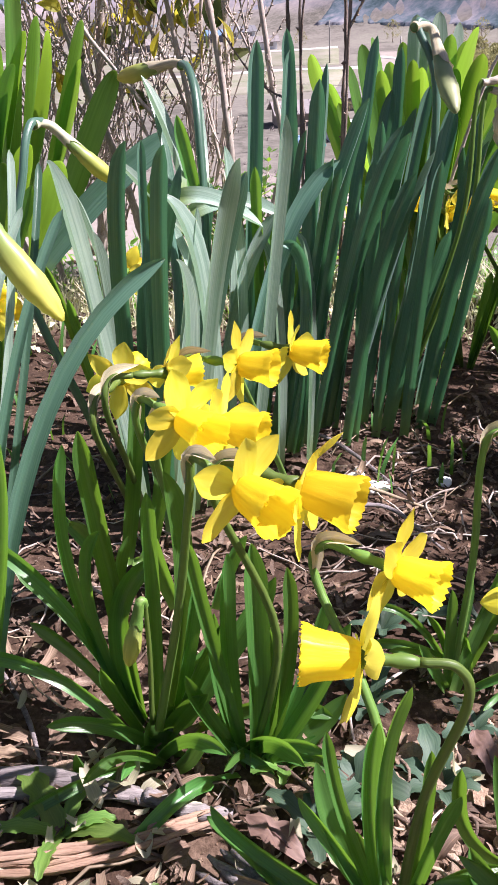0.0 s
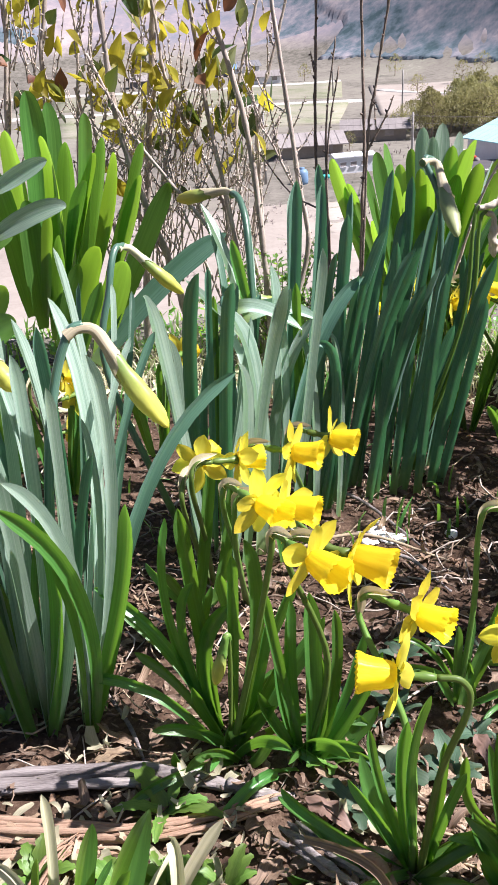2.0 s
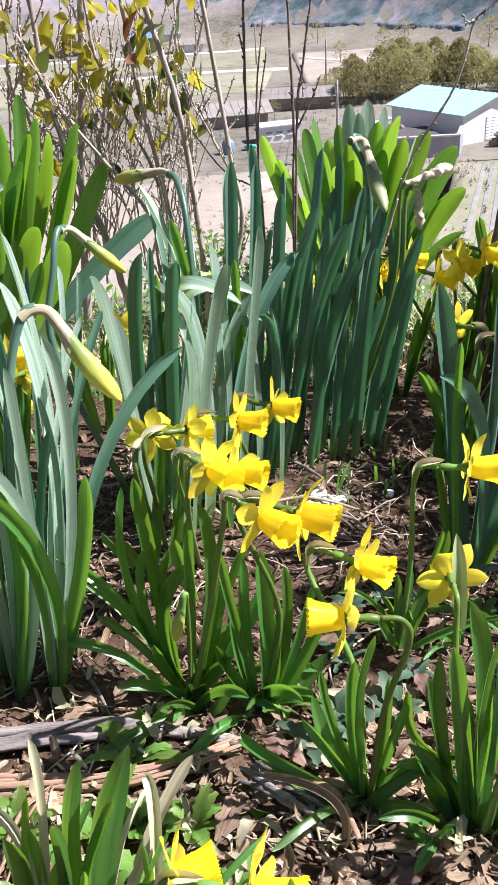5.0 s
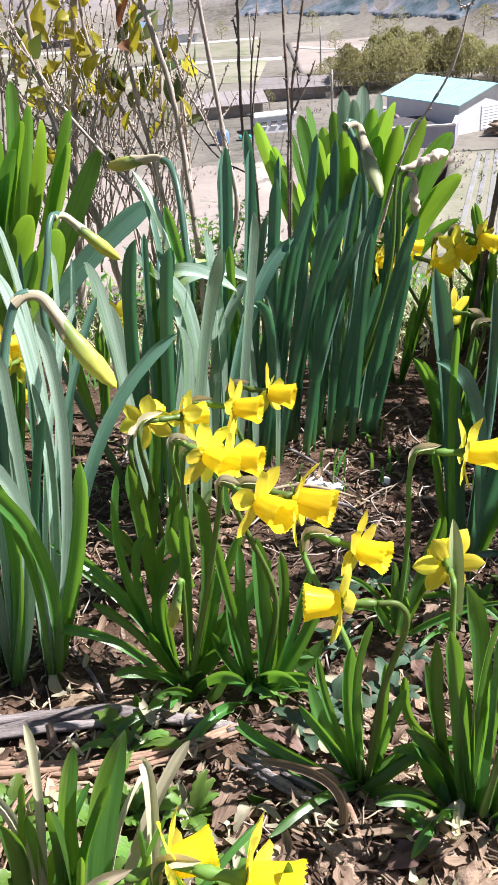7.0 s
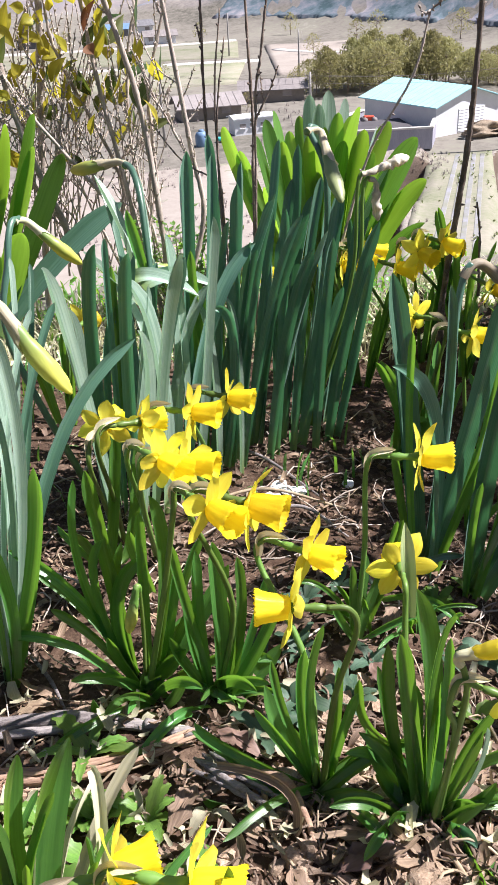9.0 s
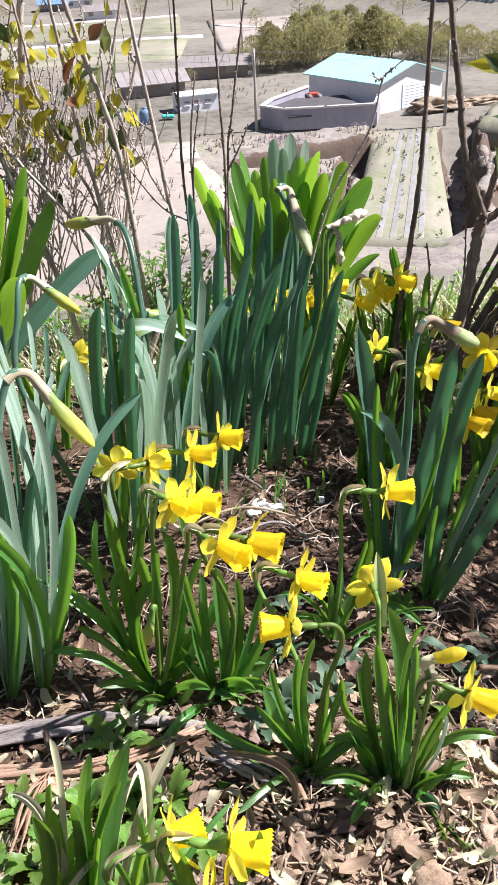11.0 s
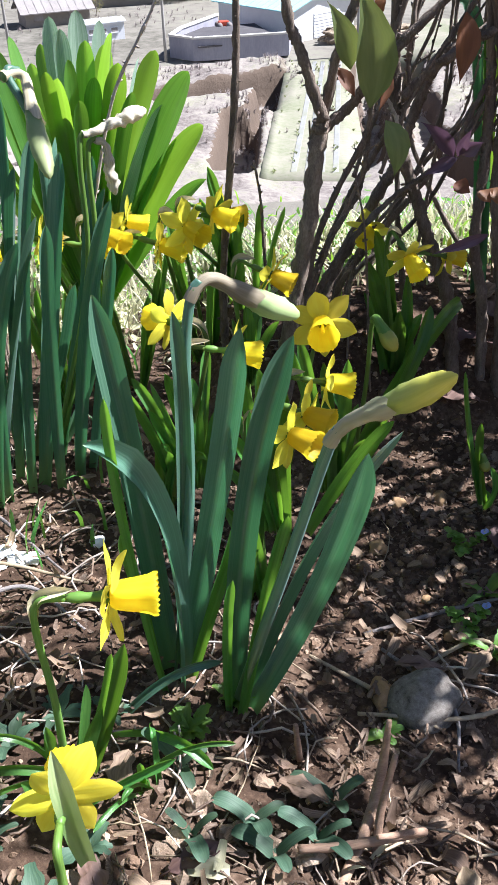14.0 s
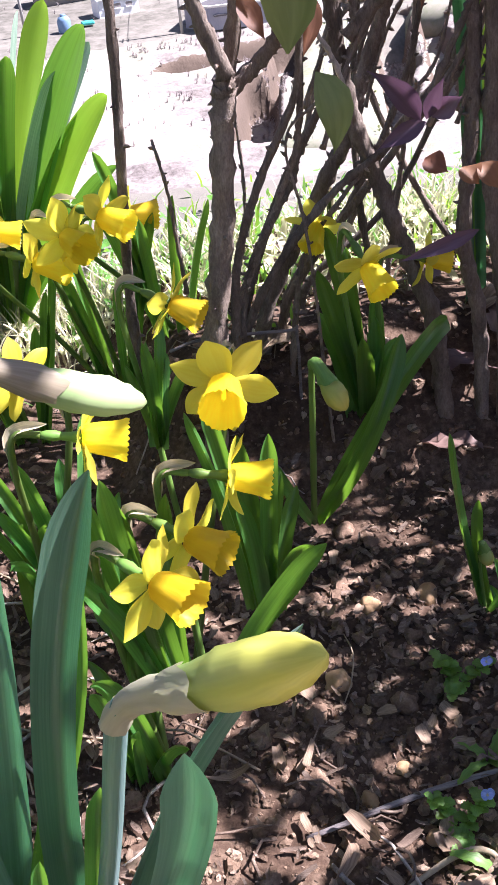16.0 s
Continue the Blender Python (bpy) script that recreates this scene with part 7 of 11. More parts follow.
branch(s, [(-0.448, 1.460, 0.291), (-0.403, 1.463, 0.500), (-0.392, 1.464, 0.673), (-0.382, 1.464, 0.833)], 0.0031, 0.0014, TWIG, 5, 0.27)
branch(s, [(-0.177, 1.497, 0.157), (-0.205, 1.495, 0.389), (-0.210, 1.495, 0.522), (-0.143, 1.499, 0.607)], 0.0023, 0.0012, TWIG, 5, 0.27)
branch(s, [(-0.146, 1.519, 0.149), (-0.126, 1.520, 0.380), (-0.086, 1.522, 0.494), (-0.058, 1.524, 0.601)], 0.0023, 0.0012, TWIG, 5, 0.27)
branch(s, [(-0.143, 1.428, 0.202), (-0.179, 1.426, 0.263), (-0.119, 1.430, 0.483)], 0.0016, 0.0007, TWIG, 5, 0.27)
branch(s, [(-0.222, 1.431, 0.195), (-0.162, 1.434, 0.298), (-0.145, 1.435, 0.439)], 0.0016, 0.0007, TWIG, 5, 0.27)
branch(s, [(-0.152, 1.375, 0.196), (-0.120, 1.377, 0.292), (-0.071, 1.380, 0.405)], 0.0016, 0.0007, TWIG, 5, 0.27)
branch(s, [(-0.297, 1.449, 0.198), (-0.299, 1.449, 0.296), (-0.237, 1.453, 0.454)], 0.0016, 0.0007, TWIG, 5, 0.27)
branch(s, [(-0.190, 1.358, 0.150), (-0.184, 1.358, 0.349), (-0.196, 1.357, 0.496)], 0.0016, 0.0007, TWIG, 5, 0.27)
branch(s, [(-0.228, 1.377, 0.219), (-0.215, 1.378, 0.361), (-0.241, 1.376, 0.480)], 0.0016, 0.0007, TWIG, 5, 0.27)
branch(s, [(-0.050, 1.554, 0.104), (0.000, 1.557, 0.297), (-0.010, 1.556, 0.411)], 0.0016, 0.0007, TWIG, 5, 0.27)
branch(s, [(-0.220, 1.438, 0.166), (-0.204, 1.439, 0.307), (-0.180, 1.440, 0.495)], 0.0016, 0.0007, TWIG, 5, 0.27)
branch(s, [(-0.179, 1.390, 0.153), (-0.147, 1.392, 0.271), (-0.151, 1.391, 0.423)], 0.0016, 0.0007, TWIG, 5, 0.27)
branch(s, [(-0.318, 1.495, 0.190), (-0.277, 1.498, 0.300), (-0.311, 1.496, 0.498)], 0.0016, 0.0007, TWIG, 5, 0.27)
branch(s, [(-0.187, 1.420, 0.151), (-0.162, 1.421, 0.311), (-0.072, 1.426, 0.485)], 0.0016, 0.0007, TWIG, 5, 0.27)
branch(s, [(-0.245, 1.432, 0.197), (-0.205, 1.434, 0.335), (-0.208, 1.434, 0.403)], 0.0016, 0.0007, TWIG, 5, 0.27)
branch(s, [(-0.048, 1.396, 0.139), (-0.002, 1.399, 0.258), (-0.000, 1.399, 0.395)], 0.0016, 0.0007, TWIG, 5, 0.27)
branch(s, [(-0.099, 1.507, 0.135), (-0.107, 1.507, 0.241), (-0.098, 1.507, 0.406)], 0.0016, 0.0007, TWIG, 5, 0.27)
branch(s, [(-0.062, 1.479, 0.131), (-0.022, 1.482, 0.238), (-0.018, 1.482, 0.437)], 0.0016, 0.0007, TWIG, 5, 0.27)
branch(s, [(-0.256, 1.422, 0.202), (-0.265, 1.422, 0.283), (-0.220, 1.424, 0.472)], 0.0016, 0.0007, TWIG, 5, 0.27)
branch(s, [(-0.008, 1.413, 0.154), (-0.002, 1.413, 0.272), (0.067, 1.418, 0.442)], 0.0016, 0.0007, TWIG, 5, 0.27)
branch(s, [(-0.307, 1.476, 0.203), (-0.304, 1.476, 0.259), (-0.306, 1.476, 0.397)], 0.0016, 0.0007, TWIG, 5, 0.27)
branch(s, [(-0.164, 1.415, 0.151), (-0.091, 1.419, 0.348), (-0.109, 1.418, 0.460)], 0.0016, 0.0007, TWIG, 5, 0.27)
branch(s, [(-0.218, 1.356, 0.145), (-0.255, 1.354, 0.297), (-0.184, 1.358, 0.438)], 0.0016, 0.0007, TWIG, 5, 0.27)
branch(s, [(-0.229, 1.512, 0.163), (-0.197, 1.514, 0.295), (-0.222, 1.513, 0.395)], 0.0016, 0.0007, TWIG, 5, 0.27)
branch(s, [(-0.167, 1.429, 0.130), (-0.157, 1.430, 0.324), (-0.110, 1.433, 0.444)], 0.0016, 0.0007, TWIG, 5, 0.27)
branch(s, [(-0.058, 1.466, 0.093), (-0.028, 1.467, 0.293), (0.048, 1.472, 0.444)], 0.0016, 0.0007, TWIG, 5, 0.27)
branch(s, [(-0.202, 1.396, 0.134), (-0.158, 1.398, 0.352), (-0.111, 1.401, 0.491)], 0.0016, 0.0007, TWIG, 5, 0.27)
branch(s, [(-0.170, 1.518, 0.143), (-0.130, 1.520, 0.334), (-0.088, 1.523, 0.407)], 0.0016, 0.0007, TWIG, 5, 0.27)
branch(s, [(-0.222, 1.482, 0.114), (-0.183, 1.484, 0.294), (-0.151, 1.486, 0.457)], 0.0016, 0.0007, TWIG, 5, 0.27)
branch(s, [(-0.317, 1.497, 0.177), (-0.290, 1.499, 0.326), (-0.227, 1.503, 0.435)], 0.0016, 0.0007, TWIG, 5, 0.27)
branch(s, [(-0.306, 1.533, 0.092), (-0.308, 1.533, 0.249), (-0.282, 1.534, 0.427)], 0.0016, 0.0007, TWIG, 5, 0.27)
branch(s, [(-0.053, 1.417, 0.131), (-0.044, 1.418, 0.338), (-0.047, 1.418, 0.448)], 0.0016, 0.0007, TWIG, 5, 0.27)
branch(s, [(-0.142, 1.532, 0.161), (-0.085, 1.535, 0.297), (-0.031, 1.539, 0.391)], 0.0016, 0.0007, TWIG, 5, 0.27)
branch(s, [(-0.049, 1.484, 0.138), (-0.046, 1.484, 0.236), (-0.048, 1.484, 0.413)], 0.0016, 0.0007, TWIG, 5, 0.27)
branch(s, [(-0.203, 1.395, 0.218), (-0.175, 1.397, 0.284), (-0.121, 1.400, 0.472)], 0.0016, 0.0007, TWIG, 5, 0.27)
branch(s, [(-0.313, 1.486, 0.106), (-0.299, 1.487, 0.300), (-0.284, 1.487, 0.421)], 0.0016, 0.0007, TWIG, 5, 0.27)
branch(s, [(-0.234, 1.394, 0.170), (-0.215, 1.395, 0.310), (-0.194, 1.396, 0.451)], 0.0016, 0.0007, TWIG, 5, 0.27)
branch(s, [(-0.044, 1.435, 0.185), (-0.055, 1.434, 0.317), (0.018, 1.439, 0.386)], 0.0016, 0.0007, TWIG, 5, 0.27)
branch(s, [(-0.187, 1.491, 0.188), (-0.154, 1.493, 0.275), (-0.129, 1.494, 0.439)], 0.0016, 0.0007, TWIG, 5, 0.27)
branch(s, [(-0.176, 1.525, 0.162), (-0.208, 1.523, 0.299), (-0.204, 1.523, 0.460)], 0.0016, 0.0007, TWIG, 5, 0.27)
branch(s, [(-0.082, 1.485, 0.162), (-0.031, 1.488, 0.324), (-0.043, 1.487, 0.425)], 0.0016, 0.0007, TWIG, 5, 0.27)
branch(s, [(-0.099, 1.391, 0.126), (-0.033, 1.395, 0.328), (-0.038, 1.394, 0.491)], 0.0016, 0.0007, TWIG, 5, 0.27)
branch(s, [(-0.281, 1.390, 0.212), (-0.269, 1.391, 0.304), (-0.265, 1.391, 0.473)], 0.0016, 0.0007, TWIG, 5, 0.27)
branch(s, [(-0.244, 1.463, 0.136), (-0.194, 1.466, 0.314), (-0.196, 1.466, 0.458)], 0.0016, 0.0007, TWIG, 5, 0.27)
branch(s, [(-0.176, 1.509, 0.131), (-0.163, 1.510, 0.255), (-0.172, 1.510, 0.443)], 0.0016, 0.0007, TWIG, 5, 0.27)
branch(s, [(-0.274, 1.382, 0.182), (-0.229, 1.385, 0.291), (-0.201, 1.386, 0.436)], 0.0016, 0.0007, TWIG, 5, 0.27)
branch(s, [(-0.133, 1.421, 0.198), (-0.150, 1.420, 0.351), (-0.110, 1.423, 0.477)], 0.0016, 0.0007, TWIG, 5, 0.27)
shrub_leaf(s, (-0.126, 1.420, 0.432), (-0.127, 1.410, 0.473), 0.018, SHRUBLEAF)
shrub_leaf(s, (-0.052, 1.340, 0.442), (-0.031, 1.331, 0.488), 0.018, SHRUBLEAF)
shrub_leaf(s, (-0.013, 1.353, 0.489), (0.007, 1.345, 0.533), 0.018, SHRUBLEAF)
shrub_leaf(s, (-0.070, 1.366, 0.499), (-0.051, 1.357, 0.548), 0.020, SHRUBLEAF)
shrub_leaf(s, (-0.117, 1.420, 0.506), (-0.135, 1.408, 0.538), 0.018, SHRUBLEAF)
shrub_leaf(s, (-0.146, 1.381, 0.511), (-0.157, 1.370, 0.550), 0.020, SHRUBLEAF)
shrub_leaf(s, (-0.183, 1.395, 0.537), (-0.149, 1.387, 0.523), 0.018, SHRUBLEAF)
shrub_leaf(s, (-0.224, 1.423, 0.554), (-0.197, 1.415, 0.516), 0.020, SHRUBLEAF)
shrub_leaf(s, (-0.108, 1.356, 0.583), (-0.131, 1.345, 0.601), 0.018, SHRUBLEAF)
shrub_leaf(s, (0.022, 1.388, 0.575), (0.038, 1.379, 0.606), 0.018, SHRUBLEAF)
shrub_leaf(s, (-0.092, 1.350, 0.386), (-0.079, 1.341, 0.422), 0.014, SHRUBLEAF)
shrub_leaf(s, (-0.432, 1.477, 0.649), (-0.421, 1.468, 0.625), 0.023, DARKLEAF)
branch(s, [(-0.441, 1.435, 0.512), (-0.431, 1.435, 0.590), (-0.422, 1.436, 0.648)], 0.0014, 0.0007, TWIG)
shrub_leaf(s, (-0.330, 1.383, 0.576), (-0.351, 1.372, 0.580), 0.019, SHRUBLEAF)
shrub_leaf(s, (-0.371, 1.458, 0.504), (-0.397, 1.447, 0.476), 0.026, DARKLEAF)
branch(s, [(-0.374, 1.489, 0.347), (-0.381, 1.489, 0.436), (-0.378, 1.489, 0.501)], 0.0014, 0.0007, TWIG)
shrub_leaf(s, (-0.419, 1.344, 0.657), (-0.385, 1.336, 0.681), 0.017, SHRUBLEAF)
shrub_leaf(s, (-0.311, 1.400, 0.603), (-0.292, 1.392, 0.625), 0.021, DARKLEAF)
branch(s, [(-0.311, 1.406, 0.464), (-0.328, 1.405, 0.544), (-0.313, 1.406, 0.602)], 0.0014, 0.0007, TWIG)
shrub_leaf(s, (-0.340, 1.462, 0.685), (-0.348, 1.451, 0.697), 0.020, SHRUBLEAF)
shrub_leaf(s, (-0.357, 1.422, 0.485), (-0.372, 1.411, 0.478), 0.022, SHRUBLEAF)
branch(s, [(-0.362, 1.351, 0.350), (-0.350, 1.352, 0.431), (-0.343, 1.352, 0.492)], 0.0014, 0.0007, TWIG)
shrub_leaf(s, (-0.483, 1.419, 0.552), (-0.494, 1.409, 0.538), 0.022, SHRUBLEAF)
shrub_leaf(s, (-0.503, 1.460, 0.499), (-0.480, 1.451, 0.492), 0.019, DARKLEAF)
branch(s, [(-0.479, 1.372, 0.363), (-0.491, 1.371, 0.446), (-0.477, 1.372, 0.507)], 0.0014, 0.0007, TWIG)
shrub_leaf(s, (-0.337, 1.348, 0.628), (-0.344, 1.338, 0.661), 0.022, SHRUBLEAF)
shrub_leaf(s, (-0.403, 1.391, 0.567), (-0.387, 1.382, 0.578), 0.022, DARKLEAF)
branch(s, [(-0.455, 1.479, 0.416), (-0.431, 1.481, 0.500), (-0.425, 1.481, 0.563)], 0.0014, 0.0007, TWIG)
shrub_leaf(s, (-0.394, 1.500, 0.599), (-0.392, 1.490, 0.631), 0.026, DARKLEAF)
shrub_leaf(s, (-0.405, 1.414, 0.579), (-0.426, 1.402, 0.593), 0.017, DARKLEAF)
branch(s, [(-0.416, 1.448, 0.433), (-0.423, 1.448, 0.516), (-0.413, 1.448, 0.577)], 0.0014, 0.0007, TWIG)
shrub_leaf(s, (-0.396, 1.414, 0.627), (-0.392, 1.404, 0.641), 0.017, SHRUBLEAF)
shrub_leaf(s, (-0.338, 1.436, 0.671), (-0.344, 1.426, 0.693), 0.026, SHRUBLEAF)
branch(s, [(-0.387, 1.448, 0.537), (-0.358, 1.450, 0.613), (-0.341, 1.451, 0.671), (-0.297, 1.453, 0.825)], 0.0014, 0.0005, TWIG)
shrub_leaf(s, (-0.359, 1.460, 0.654), (-0.333, 1.452, 0.694), 0.023, DARKLEAF)
shrub_leaf(s, (-0.445, 1.366, 0.529), (-0.463, 1.355, 0.503), 0.027, BROWNLEAF)
branch(s, [(-0.491, 1.420, 0.381), (-0.467, 1.421, 0.463), (-0.460, 1.422, 0.525)], 0.0014, 0.0007, TWIG)
shrub_leaf(s, (-0.421, 1.352, 0.658), (-0.398, 1.343, 0.684), 0.022, DARKLEAF)
shrub_leaf(s, (-0.425, 1.448, 0.547), (-0.397, 1.440, 0.559), 0.028, BROWNLEAF)
branch(s, [(-0.462, 1.442, 0.404), (-0.429, 1.444, 0.485), (-0.424, 1.445, 0.547)], 0.0014, 0.0007, TWIG)
shrub_leaf(s, (-0.433, 1.409, 0.535), (-0.419, 1.399, 0.540), 0.026, SHRUBLEAF)
shrub_leaf(s, (-0.344, 1.422, 0.652), (-0.331, 1.413, 0.627), 0.021, SHRUBLEAF)
branch(s, [(-0.357, 1.468, 0.513), (-0.354, 1.468, 0.593), (-0.353, 1.468, 0.652)], 0.0014, 0.0007, TWIG)
shrub_leaf(s, (-0.433, 1.434, 0.599), (-0.411, 1.426, 0.618), 0.028, BROWNLEAF)
shrub_leaf(s, (-0.343, 1.382, 0.653), (-0.352, 1.372, 0.657), 0.019, DARKLEAF)
branch(s, [(-0.363, 1.432, 0.518), (-0.360, 1.433, 0.596), (-0.353, 1.433, 0.653)], 0.0014, 0.0007, TWIG)
shrub_leaf(s, (-0.372, 1.368, 0.644), (-0.383, 1.357, 0.670), 0.025, SHRUBLEAF)
shrub_leaf(s, (-0.297, 1.478, 0.618), (-0.318, 1.467, 0.660), 0.019, BROWNLEAF)
branch(s, [(-0.334, 1.442, 0.481), (-0.307, 1.444, 0.560), (-0.292, 1.445, 0.619)], 0.0014, 0.0007, TWIG)
shrub_leaf(s, (-0.438, 1.394, 0.681), (-0.437, 1.384, 0.655), 0.023, DARKLEAF)
shrub_leaf(s, (-0.426, 1.355, 0.615), (-0.398, 1.347, 0.654), 0.021, DARKLEAF)
branch(s, [(-0.473, 1.346, 0.485), (-0.433, 1.348, 0.558), (-0.424, 1.349, 0.615)], 0.0014, 0.0007, TWIG)
shrub_leaf(s, (-0.322, 1.491, 0.458), (-0.321, 1.481, 0.447), 0.027, DARKLEAF)
shrub_leaf(s, (-0.300, 1.404, 0.586), (-0.295, 1.395, 0.554), 0.024, SHRUBLEAF)
branch(s, [(-0.330, 1.404, 0.449), (-0.316, 1.405, 0.528), (-0.300, 1.406, 0.586)], 0.0014, 0.0007, TWIG)
shrub_leaf(s, (-0.351, 1.385, 0.615), (-0.362, 1.374, 0.607), 0.026, SHRUBLEAF)
shrub_leaf(s, (-0.402, 1.388, 0.553), (-0.371, 1.380, 0.555), 0.022, DARKLEAF)
branch(s, [(-0.443, 1.495, 0.397), (-0.434, 1.496, 0.483), (-0.427, 1.496, 0.547)], 0.0014, 0.0007, TWIG)
shrub_leaf(s, (-0.347, 1.408, 0.530), (-0.326, 1.400, 0.494), 0.028, SHRUBLEAF)
shrub_leaf(s, (-0.388, 1.428, 0.493), (-0.377, 1.419, 0.487), 0.019, SHRUBLEAF)
branch(s, [(-0.436, 1.438, 0.344), (-0.397, 1.441, 0.427), (-0.391, 1.441, 0.491)], 0.0014, 0.0007, TWIG)
shrub_leaf(s, (-0.375, 1.364, 0.549), (-0.394, 1.353, 0.553), 0.027, BROWNLEAF)
shrub_leaf(s, (-0.367, 1.449, 0.506), (-0.339, 1.441, 0.495), 0.026, SHRUBLEAF)
branch(s, [(-0.413, 1.458, 0.356), (-0.380, 1.460, 0.441), (-0.370, 1.461, 0.505)], 0.0014, 0.0007, TWIG)
shrub_leaf(s, (-0.414, 1.468, 0.662), (-0.415, 1.458, 0.624), 0.018, DARKLEAF)
shrub_leaf(s, (-0.406, 1.460, 0.674), (-0.372, 1.452, 0.713), 0.027, SHRUBLEAF)
branch(s, [(-0.444, 1.465, 0.539), (-0.408, 1.467, 0.616), (-0.408, 1.467, 0.674), (-0.408, 1.467, 0.834)], 0.0014, 0.0005, TWIG)
shrub_leaf(s, (-0.477, 1.459, 0.652), (-0.487, 1.448, 0.686), 0.020, DARKLEAF)
shrub_leaf(s, (-0.325, 1.439, 0.665), (-0.303, 1.431, 0.700), 0.024, DARKLEAF)
branch(s, [(-0.333, 1.350, 0.537), (-0.312, 1.351, 0.609), (-0.309, 1.351, 0.664), (-0.299, 1.352, 0.823)], 0.0014, 0.0005, TWIG)
shrub_leaf(s, (-0.430, 1.406, 0.536), (-0.422, 1.396, 0.571), 0.018, SHRUBLEAF)
shrub_leaf(s, (-0.369, 1.497, 0.678), (-0.341, 1.488, 0.706), 0.017, SHRUBLEAF)
branch(s, [(-0.347, 1.372, 0.547), (-0.358, 1.372, 0.622), (-0.344, 1.372, 0.676), (-0.303, 1.375, 0.831)], 0.0014, 0.0005, TWIG)
shrub_leaf(s, (-0.469, 1.462, 0.574), (-0.446, 1.453, 0.538), 0.022, SHRUBLEAF)
shrub_leaf(s, (-0.374, 1.414, 0.620), (-0.339, 1.406, 0.656), 0.027, SHRUBLEAF)
branch(s, [(-0.429, 1.493, 0.476), (-0.399, 1.495, 0.557), (-0.392, 1.495, 0.618)], 0.0014, 0.0007, TWIG)
shrub_leaf(s, (-0.332, 1.386, 0.624), (-0.295, 1.379, 0.668), 0.021, DARKLEAF)
shrub_leaf(s, (-0.434, 1.393, 0.573), (-0.434, 1.383, 0.615), 0.016, DARKLEAF)
branch(s, [(-0.498, 1.484, 0.423), (-0.475, 1.485, 0.507), (-0.458, 1.486, 0.569)], 0.0014, 0.0007, TWIG)
shrub_leaf(s, (-0.423, 1.405, 0.542), (-0.435, 1.394, 0.513), 0.016, SHRUBLEAF)
shrub_leaf(s, (-0.075, 1.394, 0.562), (-0.089, 1.383, 0.595), 0.017, SHRUBLEAF)
branch(s, [(-0.101, 1.382, 0.452), (-0.084, 1.383, 0.512), (-0.075, 1.384, 0.563)], 0.0013, 0.0007, TWIG)
shrub_leaf(s, (-0.240, 1.433, 0.640), (-0.224, 1.424, 0.671), 0.017, SHRUBLEAF)
branch(s, [(-0.259, 1.373, 0.535), (-0.242, 1.374, 0.592), (-0.233, 1.374, 0.640)], 0.0013, 0.0007, TWIG)
shrub_leaf(s, (-0.111, 1.451, 0.609), (-0.114, 1.441, 0.638), 0.015, SHRUBLEAF)
branch(s, [(-0.115, 1.454, 0.495), (-0.112, 1.454, 0.557), (-0.111, 1.455, 0.609)], 0.0013, 0.0007, TWIG)
shrub_leaf(s, (-0.234, 1.377, 0.625), (-0.232, 1.367, 0.651), 0.020, SHRUBLEAF)
branch(s, [(-0.241, 1.354, 0.520), (-0.243, 1.354, 0.578), (-0.231, 1.354, 0.625)], 0.0013, 0.0007, TWIG)
shrub_leaf(s, (-0.130, 1.443, 0.621), (-0.109, 1.434, 0.661), 0.014, SHRUBLEAF)
branch(s, [(-0.131, 1.443, 0.509), (-0.138, 1.442, 0.570), (-0.130, 1.443, 0.621)], 0.0013, 0.0007, TWIG)
shrub_leaf(s, (-0.128, 1.406, 0.576), (-0.140, 1.395, 0.605), 0.019, SHRUBLEAF)
branch(s, [(-0.132, 1.434, 0.460), (-0.128, 1.435, 0.523), (-0.130, 1.434, 0.575)], 0.0013, 0.0007, TWIG)
shrub_leaf(s, (0.007, 1.447, 0.665), (0.001, 1.437, 0.693), 0.019, SHRUBLEAF)
branch(s, [(-0.000, 1.453, 0.556), (-0.003, 1.453, 0.616), (0.007, 1.453, 0.665), (0.041, 1.455, 0.821)], 0.0013, 0.0005, TWIG)
shrub_leaf(s, (-0.154, 1.374, 0.663), (-0.160, 1.363, 0.701), 0.015, SHRUBLEAF)
branch(s, [(-0.153, 1.397, 0.557), (-0.167, 1.396, 0.616), (-0.156, 1.397, 0.664), (-0.119, 1.399, 0.819)], 0.0013, 0.0005, TWIG)
shrub_leaf(s, (-0.162, 1.381, 0.602), (-0.150, 1.372, 0.633), 0.020, SHRUBLEAF)
branch(s, [(-0.179, 1.381, 0.494), (-0.168, 1.382, 0.553), (-0.162, 1.382, 0.602)], 0.0013, 0.0007, TWIG)
shrub_leaf(s, (-0.259, 1.449, 0.638), (-0.242, 1.440, 0.677), 0.016, SHRUBLEAF)
branch(s, [(-0.258, 1.420, 0.528), (-0.266, 1.419, 0.589), (-0.255, 1.420, 0.638)], 0.0013, 0.0007, TWIG)
shrub_leaf(s, (-0.060, 1.454, 0.603), (-0.044, 1.445, 0.628), 0.020, SHRUBLEAF)
branch(s, [(-0.080, 1.456, 0.490), (-0.062, 1.457, 0.551), (-0.060, 1.457, 0.603)], 0.0013, 0.0007, TWIG)
shrub_leaf(s, (-0.255, 1.440, 0.569), (-0.248, 1.430, 0.601), 0.020, SHRUBLEAF)
branch(s, [(-0.275, 1.361, 0.464), (-0.245, 1.362, 0.522), (-0.244, 1.362, 0.572)], 0.0013, 0.0007, TWIG)
shrub_leaf(s, (-0.266, 1.433, 0.611), (-0.253, 1.424, 0.640), 0.018, SHRUBLEAF)
